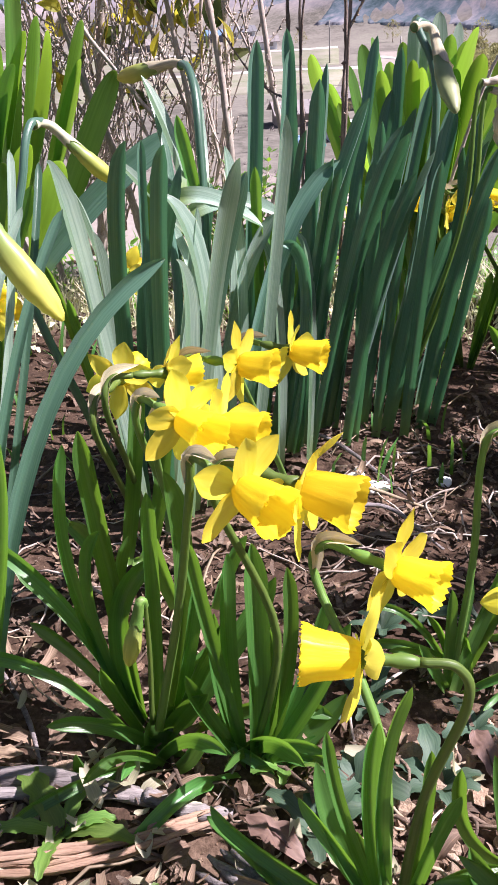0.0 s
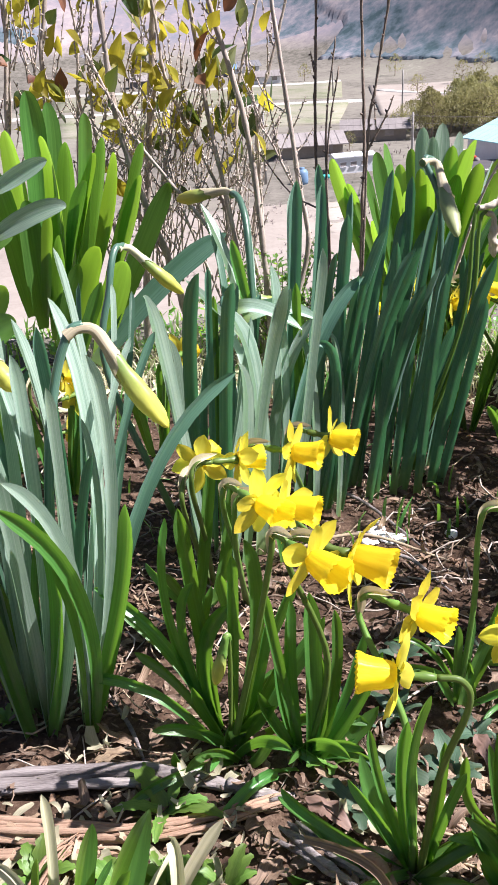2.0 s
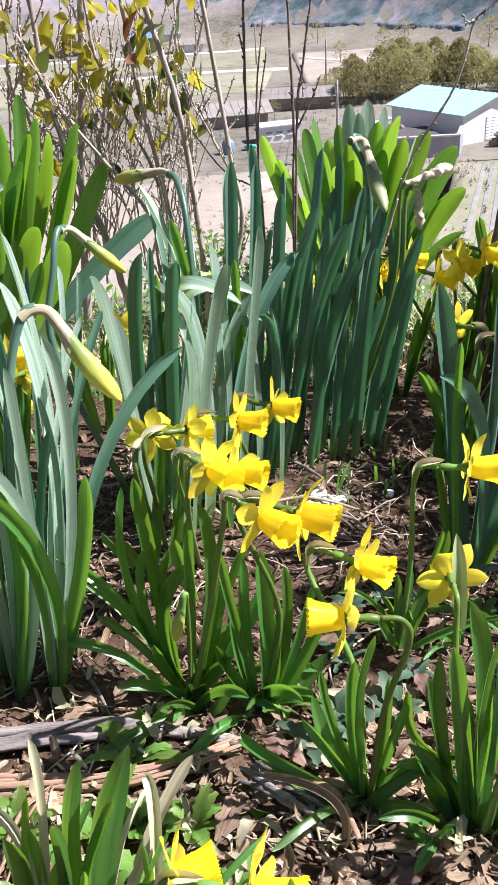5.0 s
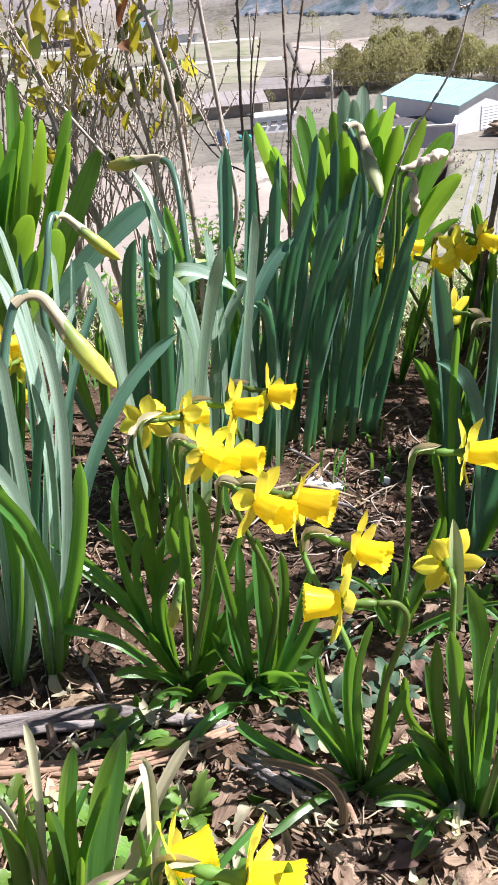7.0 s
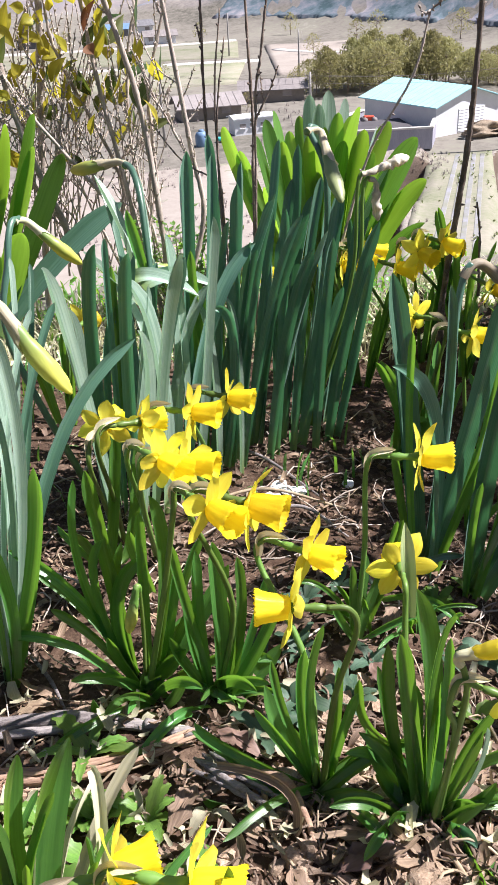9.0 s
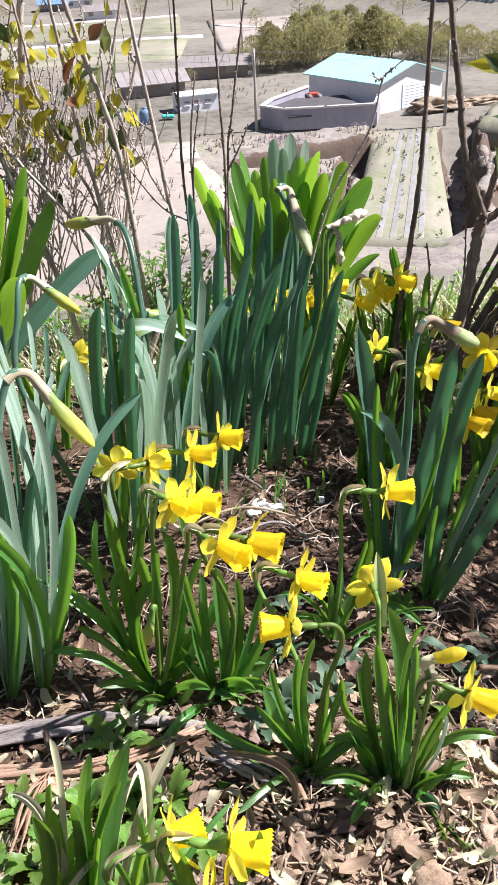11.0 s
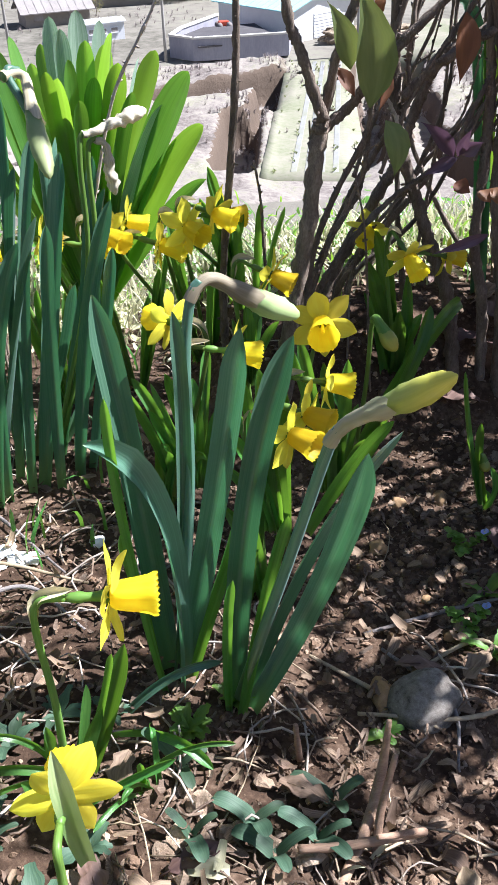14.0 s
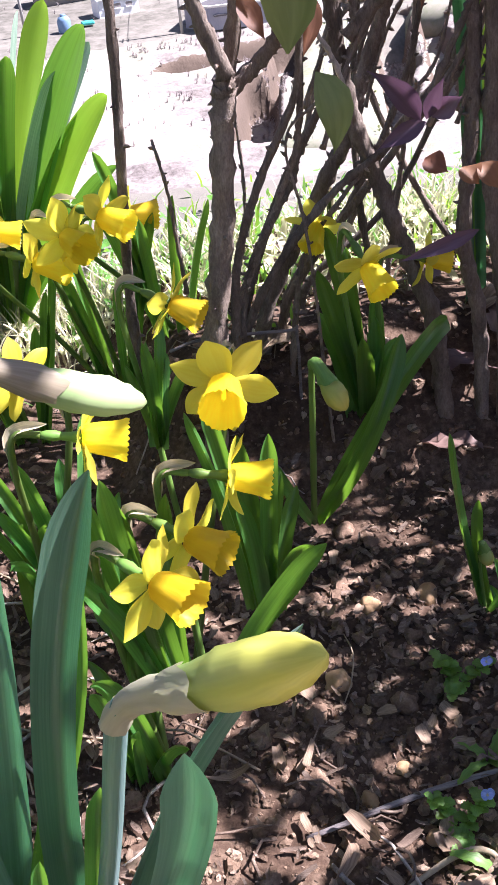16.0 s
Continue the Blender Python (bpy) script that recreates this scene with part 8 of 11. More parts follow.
branch(s, [(-0.254, 1.372, 0.504), (-0.269, 1.371, 0.564), (-0.257, 1.371, 0.612)], 0.0013, 0.0007, TWIG)
shrub_leaf(s, (-0.002, 1.394, 0.663), (0.003, 1.384, 0.696), 0.016, SHRUBLEAF)
branch(s, [(-0.026, 1.452, 0.556), (-0.004, 1.454, 0.614), (-0.001, 1.454, 0.664), (0.006, 1.454, 0.824)], 0.0013, 0.0005, TWIG)
shrub_leaf(s, (-0.096, 1.403, 0.577), (-0.102, 1.393, 0.599), 0.019, SHRUBLEAF)
branch(s, [(-0.104, 1.406, 0.465), (-0.108, 1.405, 0.527), (-0.096, 1.406, 0.577)], 0.0013, 0.0007, TWIG)
shrub_leaf(s, (-0.003, 1.424, 0.634), (0.002, 1.414, 0.662), 0.015, SHRUBLEAF)
branch(s, [(-0.005, 1.387, 0.527), (-0.002, 1.388, 0.585), (-0.004, 1.388, 0.634)], 0.0013, 0.0007, TWIG)
shrub_leaf(s, (-0.055, 1.350, 0.586), (-0.040, 1.341, 0.610), 0.022, SHRUBLEAF, 180)
shrub_leaf(s, (-0.218, 1.451, 0.580), (-0.212, 1.441, 0.584), 0.023, SHRUBLEAF, 215)
shrub_leaf(s, (-0.048, 1.464, 0.507), (-0.055, 1.454, 0.487), 0.024, SHRUBLEAF, 200)
shrub_leaf(s, (-0.336, 1.375, 0.530), (-0.347, 1.364, 0.521), 0.017, BROWNLEAF, 200)
shrub_leaf(s, (-0.137, 1.388, 0.474), (-0.148, 1.377, 0.482), 0.024, SHRUBLEAF, 150)
shrub_leaf(s, (-0.137, 1.419, 0.568), (-0.132, 1.410, 0.591), 0.016, SHRUBLEAF, 150)
shrub_leaf(s, (-0.358, 1.374, 0.473), (-0.344, 1.365, 0.453), 0.022, SHRUBLEAF, 180)
shrub_leaf(s, (-0.123, 1.363, 0.617), (-0.140, 1.352, 0.615), 0.020, SHRUBLEAF, 150)
shrub_leaf(s, (-0.159, 1.424, 0.482), (-0.179, 1.412, 0.462), 0.025, SHRUBLEAF, 180)
shrub_leaf(s, (-0.291, 1.449, 0.566), (-0.273, 1.440, 0.558), 0.023, SHRUBLEAF, 180)
shrub_leaf(s, (-0.160, 1.447, 0.549), (-0.149, 1.438, 0.572), 0.018, SHRUBLEAF, 180)
shrub_leaf(s, (-0.220, 1.418, 0.474), (-0.201, 1.409, 0.458), 0.017, SHRUBLEAF, 180)
shrub_leaf(s, (-0.190, 1.339, 0.486), (-0.196, 1.329, 0.505), 0.021, SHRUBLEAF, 150)
shrub_leaf(s, (-0.327, 1.441, 0.555), (-0.303, 1.432, 0.606), 0.022, SHRUBLEAF, 180)
shrub_leaf(s, (-0.329, 1.346, 0.507), (-0.309, 1.337, 0.545), 0.017, SHRUBLEAF, 180)
shrub_leaf(s, (-0.302, 1.386, 0.503), (-0.295, 1.376, 0.543), 0.023, BROWNLEAF, 150)
shrub_leaf(s, (-0.144, 1.354, 0.470), (-0.113, 1.346, 0.506), 0.025, SHRUBLEAF, 215)
shrub_leaf(s, (-0.085, 1.389, 0.537), (-0.058, 1.380, 0.584), 0.016, BROWNLEAF, 215)
shrub_leaf(s, (-0.080, 1.348, 0.521), (-0.070, 1.338, 0.507), 0.022, BROWNLEAF, 180)
shrub_leaf(s, (-0.146, 1.403, 0.503), (-0.154, 1.392, 0.523), 0.017, SHRUBLEAF, 200)
shrub_leaf(s, (-0.160, 1.383, 0.561), (-0.179, 1.372, 0.552), 0.021, SHRUBLEAF, 180)
shrub_leaf(s, (-0.044, 1.422, 0.563), (-0.047, 1.412, 0.585), 0.015, SHRUBLEAF, 150)
shrub_leaf(s, (-0.349, 1.415, 0.480), (-0.322, 1.407, 0.492), 0.017, SHRUBLEAF, 200)
shrub_leaf(s, (-0.094, 1.426, 0.597), (-0.097, 1.416, 0.630), 0.024, SHRUBLEAF, 150)
shrub_leaf(s, (-0.167, 1.343, 0.575), (-0.188, 1.331, 0.582), 0.018, SHRUBLEAF, 200)
shrub_leaf(s, (-0.035, 1.352, 0.607), (-0.008, 1.344, 0.633), 0.025, BROWNLEAF, 215)

s = thing("bare_sapling", (0.100, 1.170, 0.030), "thin dark bare shoots rising behind the daffodils", "shrub")
branch(s, [(0.087, 1.171, 0.010), (0.087, 1.171, 0.060), (0.090, 1.171, 0.300), (0.086, 1.171, 0.447), (0.090, 1.171, 0.593), (0.095, 1.170, 0.753)], 0.0030, 0.0014, BARK)
branch(s, [(0.147, 1.166, 0.010), (0.147, 1.166, 0.056), (0.151, 1.165, 0.339), (0.154, 1.165, 0.420), (0.150, 1.165, 0.590), (0.146, 1.166, 0.750)], 0.0030, 0.0014, BARK)
branch(s, [(0.093, 1.171, 0.342), (0.048, 1.175, 0.370), (0.003, 1.179, 0.432)], 0.0014, 0.0008, BARK)
branch(s, [(0.086, 1.171, 0.529), (0.082, 1.172, 0.555)], 0.0012, 0.0006, BARK)

s = thing("bare_sapling", (0.140, 1.150, 0.030), "thin dark bare shoots rising behind the daffodils", "shrub")
branch(s, [(0.102, 1.155, 0.010), (0.101, 1.155, 0.104), (0.100, 1.155, 0.402), (0.118, 1.153, 0.536)], 0.0030, 0.0009, BARK)
branch(s, [(0.112, 1.153, 0.010), (0.110, 1.154, 0.104), (0.099, 1.155, 0.425), (0.114, 1.153, 0.572)], 0.0030, 0.0009, BARK)
branch(s, [(0.145, 1.149, 0.010), (0.146, 1.149, 0.102), (0.156, 1.148, 0.430), (0.166, 1.147, 0.505), (0.179, 1.145, 0.589), (0.205, 1.142, 0.747)], 0.0022, 0.0014, BARK)
branch(s, [(0.156, 1.148, 0.426), (0.177, 1.145, 0.463), (0.191, 1.144, 0.496)], 0.0016, 0.0008, BARK)
branch(s, [(0.168, 1.147, 0.453), (0.164, 1.147, 0.494)], 0.0010, 0.0006, BARK)

s = thing("bare_sapling", (0.300, 1.120, 0.012), "thin grey forked shoot leaning over the slope", "shrub")
branch(s, [(0.269, 1.128, 0.211), (0.314, 1.117, 0.370), (0.371, 1.103, 0.475), (0.391, 1.097, 0.558)], 0.0022, 0.0014, TWIG)
branch(s, [(0.391, 1.097, 0.557), (0.402, 1.095, 0.565), (0.416, 1.091, 0.577), (0.535, 1.062, 0.681)], 0.0010, 0.0005, TWIG)
branch(s, [(0.391, 1.097, 0.557), (0.381, 1.100, 0.553), (0.377, 1.101, 0.564)], 0.0008, 0.0005, TWIG)

s = thing("bare_sapling", (0.430, 1.065, 0.077), "dark upright shoot with stubby side buds", "shrub")
branch(s, [(0.419, 1.069, 0.053), (0.421, 1.068, 0.173), (0.440, 1.061, 0.367), (0.446, 1.059, 0.496), (0.448, 1.058, 0.635), (0.451, 1.057, 0.795)], 0.0050, 0.0027, BARK)
branch(s, [(0.471, 1.057, 0.165), (0.467, 1.058, 0.257), (0.460, 1.059, 0.306)], 0.0022, 0.0012, BARK)
branch(s, [(0.539, 1.090, 0.194), (0.540, 1.089, 0.258), (0.536, 1.090, 0.335)], 0.0016, 0.0012, BARK)

s = thing("evergreen_shrub", (0.470, 0.960, 0.048), "dark woody shrub with a few old leaves", "shrub")
branch(s, [(0.464, 0.961, 0.028), (0.472, 0.960, 0.139), (0.490, 0.955, 0.255), (0.501, 0.953, 0.352), (0.503, 0.952, 0.372)], 0.0098, 0.0080, BARK)
branch(s, [(0.503, 0.945, 0.374), (0.480, 0.950, 0.440), (0.468, 0.950, 0.472), (0.454, 0.950, 0.556), (0.440, 0.950, 0.630), (0.430, 0.950, 0.700)], 0.0058, 0.0032, BARK)
branch(s, [(0.508, 0.962, 0.368), (0.521, 0.952, 0.443), (0.538, 0.950, 0.490), (0.551, 0.950, 0.571), (0.559, 0.950, 0.660)], 0.0054, 0.0032, BARK)
branch(s, [(0.509, 0.961, 0.361), (0.535, 0.955, 0.383), (0.557, 0.950, 0.412), (0.589, 0.943, 0.448), (0.591, 0.942, 0.450), (0.707, 0.915, 0.557)], 0.0056, 0.0030, BARK)
branch(s, [(0.491, 0.976, 0.044), (0.498, 0.974, 0.176), (0.505, 0.972, 0.230), (0.527, 0.967, 0.292), (0.556, 0.961, 0.351), (0.561, 0.959, 0.388), (0.579, 0.955, 0.449), (0.625, 0.945, 0.602)], 0.0042, 0.0019, BARK)
branch(s, [(0.500, 1.004, 0.071), (0.514, 1.001, 0.173), (0.547, 0.994, 0.264), (0.576, 0.987, 0.321), (0.613, 0.978, 0.382), (0.638, 0.972, 0.424), (0.650, 0.970, 0.442), (0.737, 0.950, 0.575)], 0.0046, 0.0021, BARK)
branch(s, [(0.484, 0.988, 0.054), (0.501, 0.984, 0.168), (0.529, 0.977, 0.241), (0.555, 0.971, 0.302), (0.562, 0.970, 0.341)], 0.0036, 0.0022, BARK)
branch(s, [(0.494, 0.995, 0.062), (0.515, 0.991, 0.162), (0.570, 0.978, 0.251), (0.627, 0.965, 0.299), (0.648, 0.960, 0.316), (0.678, 0.953, 0.381), (0.687, 0.951, 0.408)], 0.0040, 0.0024, BARK)
branch(s, [(0.529, 1.029, 0.087), (0.539, 1.026, 0.154), (0.591, 1.014, 0.260), (0.612, 1.009, 0.299), (0.622, 1.007, 0.336), (0.634, 1.004, 0.372), (0.648, 1.001, 0.409), (0.684, 0.992, 0.430), (0.693, 0.991, 0.436), (0.819, 0.961, 0.530)], 0.0078, 0.0035, BARK)
branch(s, [(0.548, 1.034, 0.089), (0.562, 1.031, 0.158), (0.626, 1.016, 0.246), (0.663, 1.008, 0.293), (0.697, 1.000, 0.341), (0.722, 0.994, 0.388)], 0.0042, 0.0025, BARK)
branch(s, [(0.549, 1.003, 0.071), (0.560, 1.001, 0.172), (0.573, 0.998, 0.218), (0.614, 0.988, 0.274), (0.631, 0.984, 0.300)], 0.0030, 0.0018, BARK)
branch(s, [(0.495, 0.985, 0.053), (0.506, 0.982, 0.171), (0.519, 0.979, 0.223), (0.540, 0.974, 0.261), (0.557, 0.971, 0.297), (0.565, 0.969, 0.384)], 0.0034, 0.0020, BARK)
branch(s, [(0.558, 1.063, 0.090), (0.570, 1.060, 0.150), (0.624, 1.048, 0.223), (0.664, 1.038, 0.307), (0.681, 1.034, 0.374), (0.682, 1.034, 0.431), (0.684, 1.034, 0.591)], 0.0034, 0.0015, BARK)
branch(s, [(0.599, 0.971, 0.382), (0.628, 0.965, 0.410), (0.673, 0.954, 0.438), (0.683, 0.952, 0.442), (0.828, 0.918, 0.500)], 0.0052, 0.0030, BARK)
branch(s, [(0.564, 0.969, 0.389), (0.567, 0.968, 0.430), (0.564, 0.969, 0.449), (0.535, 0.976, 0.606)], 0.0034, 0.0019, BARK)
branch(s, [(0.613, 0.988, 0.380), (0.610, 0.989, 0.412), (0.612, 0.989, 0.443), (0.625, 0.986, 0.602)], 0.0030, 0.0018, BARK)
branch(s, [(0.687, 0.961, 0.033), (0.673, 0.964, 0.136), (0.648, 0.970, 0.205), (0.625, 0.975, 0.268), (0.605, 0.980, 0.326), (0.593, 0.983, 0.397), (0.592, 0.983, 0.445), (0.587, 0.984, 0.605)], 0.0084, 0.0045, BARK)
branch(s, [(0.721, 0.953, 0.022), (0.712, 0.955, 0.134), (0.694, 0.959, 0.215), (0.695, 0.959, 0.303), (0.693, 0.960, 0.375), (0.686, 0.961, 0.441), (0.670, 0.965, 0.600)], 0.0070, 0.0040, BARK)
branch(s, [(0.739, 0.939, 0.006), (0.729, 0.941, 0.143), (0.707, 0.946, 0.268), (0.703, 0.947, 0.377), (0.690, 0.950, 0.442), (0.661, 0.957, 0.599)], 0.0080, 0.0045, BARK)
branch(s, [(0.771, 0.972, 0.043), (0.768, 0.973, 0.112), (0.748, 0.978, 0.252), (0.744, 0.979, 0.366), (0.740, 0.980, 0.434), (0.731, 0.982, 0.594)], 0.0070, 0.0045, BARK)
branch(s, [(0.597, 0.961, 0.332), (0.587, 0.964, 0.369), (0.568, 0.968, 0.397), (0.550, 0.972, 0.407)], 0.0024, 0.0012, TWIG)
branch(s, [(0.575, 0.956, 0.027), (0.560, 0.960, 0.235), (0.547, 0.963, 0.316), (0.570, 0.957, 0.344)], 0.0016, 0.0010, BARK)
branch(s, [(0.753, 1.044, 0.106), (0.754, 1.044, 0.258), (0.760, 1.043, 0.348), (0.772, 1.040, 0.433), (0.795, 1.035, 0.591)], 0.0032, 0.0014, BARK)
branch(s, [(0.796, 1.079, 0.087), (0.781, 1.082, 0.218), (0.746, 1.090, 0.334), (0.739, 1.092, 0.429), (0.726, 1.095, 0.588)], 0.0028, 0.0014, BARK)
branch(s, [(0.585, 1.084, 0.090), (0.596, 1.081, 0.142), (0.674, 1.063, 0.219), (0.731, 1.050, 0.350), (0.746, 1.047, 0.434), (0.772, 1.040, 0.592)], 0.0036, 0.0014, BARK)
branch(s, [(0.628, 1.122, 0.090), (0.631, 1.122, 0.127), (0.683, 1.110, 0.249), (0.745, 1.095, 0.331), (0.749, 1.094, 0.428), (0.757, 1.092, 0.588)], 0.0041, 0.0014, BARK)
branch(s, [(0.665, 1.059, 0.090), (0.666, 1.059, 0.138), (0.680, 1.055, 0.272), (0.686, 1.054, 0.341), (0.687, 1.054, 0.438), (0.689, 1.053, 0.598)], 0.0027, 0.0014, BARK)
branch(s, [(0.648, 1.045, 0.090), (0.645, 1.046, 0.158), (0.634, 1.048, 0.236), (0.632, 1.049, 0.347), (0.642, 1.047, 0.442), (0.658, 1.043, 0.601)], 0.0037, 0.0014, BARK)
branch(s, [(0.771, 1.056, 0.109), (0.701, 1.072, 0.218), (0.651, 1.084, 0.342), (0.679, 1.077, 0.435), (0.726, 1.066, 0.588)], 0.0034, 0.0014, BARK)
branch(s, [(0.587, 1.045, 0.315), (0.615, 1.039, 0.378), (0.658, 1.028, 0.413)], 0.0025, 0.0009, BARK)
branch(s, [(0.684, 0.962, 0.310), (0.703, 0.958, 0.378), (0.709, 0.957, 0.439), (0.724, 0.953, 0.598)], 0.0017, 0.0007, BARK)
branch(s, [(0.664, 0.970, 0.309), (0.691, 0.964, 0.371), (0.720, 0.957, 0.446), (0.777, 0.944, 0.595)], 0.0021, 0.0007, BARK)
branch(s, [(0.579, 0.973, 0.304), (0.600, 0.968, 0.368), (0.636, 0.959, 0.435)], 0.0022, 0.0009, BARK)
branch(s, [(0.649, 1.069, 0.301), (0.668, 1.064, 0.364), (0.710, 1.055, 0.430), (0.796, 1.035, 0.563)], 0.0020, 0.0007, BARK)
branch(s, [(0.644, 0.989, 0.323), (0.674, 0.982, 0.354), (0.688, 0.979, 0.425)], 0.0018, 0.0009, BARK)
branch(s, [(0.694, 0.960, 0.312), (0.716, 0.955, 0.363), (0.720, 0.954, 0.449), (0.727, 0.953, 0.609)], 0.0023, 0.0007, BARK)
branch(s, [(0.682, 0.970, 0.316), (0.708, 0.964, 0.354), (0.717, 0.962, 0.421)], 0.0019, 0.0009, BARK)
branch(s, [(0.645, 1.125, 0.263), (0.679, 1.117, 0.334), (0.699, 1.112, 0.421), (0.734, 1.104, 0.576)], 0.0017, 0.0007, BARK)
branch(s, [(0.620, 1.047, 0.296), (0.644, 1.041, 0.377), (0.672, 1.035, 0.406)], 0.0022, 0.0009, BARK)
branch(s, [(0.677, 0.977, 0.322), (0.703, 0.971, 0.370), (0.716, 0.968, 0.426)], 0.0017, 0.0009, BARK)
branch(s, [(0.601, 1.109, 0.256), (0.631, 1.102, 0.370), (0.659, 1.096, 0.429), (0.728, 1.080, 0.572)], 0.0026, 0.0007, BARK)
for _ in range(60):
    p = Vector((random.uniform(0.76, 1.02), random.uniform(0.86, 1.12), random.uniform(0.50, 0.74)))
    d = Vector((random.uniform(-1, 1), random.uniform(-1, 0.6), random.uniform(-0.9, 0.7))).normalized()
    branch(s, [p - Vector((0.0, 0.0, 0.05)), p - Vector((random.uniform(-0.01, 0.01), 0, 0.02)), p], 0.0013, 0.0007, BARK)
    shrub_leaf(s, p, p + d * random.uniform(0.04, 0.07), random.uniform(0.018, 0.028), random.choice((DARKLEAF, DARKLEAF, OLIVELEAF, BROWNLEAF)))
shrub_leaf(s, (0.537, 0.907, 0.392), (0.516, 0.903, 0.503), 0.040, OLIVELEAF, 190)
shrub_leaf(s, (0.518, 0.913, 0.427), (0.493, 0.911, 0.487), 0.024, OLIVELEAF, 190)
shrub_leaf(s, (0.559, 0.919, 0.375), (0.566, 0.907, 0.322), 0.026, OLIVELEAF, 185)
shrub_leaf(s, (0.512, 0.930, 0.426), (0.525, 0.916, 0.400), 0.016, BROWNLEAF, 170)
shrub_leaf(s, (0.557, 0.919, 0.424), (0.548, 0.911, 0.387), 0.014, BROWNLEAF, 170)
shrub_leaf(s, (0.632, 0.902, 0.310), (0.644, 0.889, 0.302), 0.018, BROWNLEAF, 170)
shrub_leaf(s, (0.659, 0.896, 0.301), (0.666, 0.884, 0.291), 0.020, BROWNLEAF, 170)
shrub_leaf(s, (0.670, 0.893, 0.303), (0.681, 0.880, 0.286), 0.020, BROWNLEAF, 170)
shrub_leaf(s, (0.628, 0.903, 0.337), (0.589, 0.902, 0.375), 0.017, PURPLE, 200)
shrub_leaf(s, (0.632, 0.902, 0.335), (0.595, 0.900, 0.322), 0.014, PURPLE, 200)
shrub_leaf(s, (0.636, 0.901, 0.338), (0.651, 0.887, 0.353), 0.016, PURPLE, 200)
shrub_leaf(s, (0.632, 0.902, 0.337), (0.639, 0.890, 0.367), 0.012, PURPLE, 200)
shrub_leaf(s, (0.668, 0.883, 0.257), (0.606, 0.887, 0.241), 0.012, PURPLE, 200)
shrub_leaf(s, (0.531, 0.967, 0.572), (0.469, 0.982, 0.583), 0.020, SHRUBLEAF, 185)
shrub_leaf(s, (0.606, 0.935, 0.579), (0.549, 0.948, 0.560), 0.030, DARKLEAF, 185)
shrub_leaf(s, (0.572, 0.949, 0.527), (0.530, 0.956, 0.515), 0.028, DARKLEAF, 185)
shrub_leaf(s, (0.524, 0.970, 0.572), (0.493, 0.972, 0.595), 0.024, DARKLEAF, 185)
shrub_leaf(s, (0.557, 0.945, 0.502), (0.520, 0.950, 0.517), 0.022, BROWNLEAF, 175)
shrub_leaf(s, (0.610, 0.922, 0.548), (0.588, 0.920, 0.531), 0.026, BROWNLEAF, 175)
shrub_leaf(s, (0.632, 0.913, 0.469), (0.627, 0.904, 0.407), 0.028, BROWNLEAF, 175)
shrub_leaf(s, (0.715, 1.065, 0.568), (0.668, 1.075, 0.578), 0.028, OLIVELEAF)
shrub_leaf(s, (0.633, 0.977, 0.515), (0.628, 0.969, 0.516), 0.019, BROWNLEAF)
shrub_leaf(s, (0.754, 0.996, 0.545), (0.753, 0.986, 0.545), 0.019, DARKLEAF)
shrub_leaf(s, (0.627, 1.102, 0.466), (0.598, 1.103, 0.422), 0.029, BROWNLEAF)
shrub_leaf(s, (0.600, 1.025, 0.566), (0.624, 1.004, 0.567), 0.019, BROWNLEAF)
shrub_leaf(s, (0.603, 1.008, 0.547), (0.608, 0.995, 0.561), 0.018, DARKLEAF)
shrub_leaf(s, (0.702, 1.098, 0.536), (0.673, 1.100, 0.512), 0.019, OLIVELEAF)
shrub_leaf(s, (0.735, 1.087, 0.572), (0.747, 1.071, 0.568), 0.022, DARKLEAF)
shrub_leaf(s, (0.623, 1.031, 0.480), (0.609, 1.027, 0.453), 0.020, OLIVELEAF)
shrub_leaf(s, (0.564, 0.991, 0.631), (0.539, 0.991, 0.602), 0.019, OLIVELEAF)
shrub_leaf(s, (0.672, 1.014, 0.599), (0.647, 1.014, 0.612), 0.024, BROWNLEAF)
shrub_leaf(s, (0.712, 0.988, 0.590), (0.672, 0.994, 0.592), 0.030, DARKLEAF)
shrub_leaf(s, (0.715, 1.034, 0.523), (0.668, 1.043, 0.549), 0.030, DARKLEAF)
shrub_leaf(s, (0.654, 0.950, 0.492), (0.647, 0.943, 0.462), 0.019, DARKLEAF)
shrub_leaf(s, (0.625, 1.059, 0.608), (0.581, 1.067, 0.596), 0.019, DARKLEAF)
shrub_leaf(s, (0.706, 1.116, 0.552), (0.659, 1.124, 0.543), 0.017, DARKLEAF)
shrub_leaf(s, (0.590, 1.031, 0.485), (0.544, 1.040, 0.498), 0.027, DARKLEAF)
shrub_leaf(s, (0.682, 1.043, 0.516), (0.665, 1.040, 0.538), 0.024, OLIVELEAF)
shrub_leaf(s, (0.706, 1.027, 0.617), (0.693, 1.022, 0.620), 0.025, BROWNLEAF)
shrub_leaf(s, (0.659, 1.104, 0.472), (0.680, 1.084, 0.468), 0.025, OLIVELEAF)
shrub_leaf(s, (0.716, 1.112, 0.516), (0.704, 1.106, 0.529), 0.022, DARKLEAF)
shrub_leaf(s, (0.700, 1.170, 0.593), (0.701, 1.159, 0.595), 0.029, DARKLEAF)
shrub_leaf(s, (0.735, 0.985, 0.505), (0.719, 0.981, 0.537), 0.020, DARKLEAF)
shrub_leaf(s, (0.798, 1.137, 0.492), (0.758, 1.143, 0.506), 0.024, OLIVELEAF)
shrub_leaf(s, (0.656, 0.955, 0.529), (0.688, 0.930, 0.530), 0.023, BROWNLEAF)
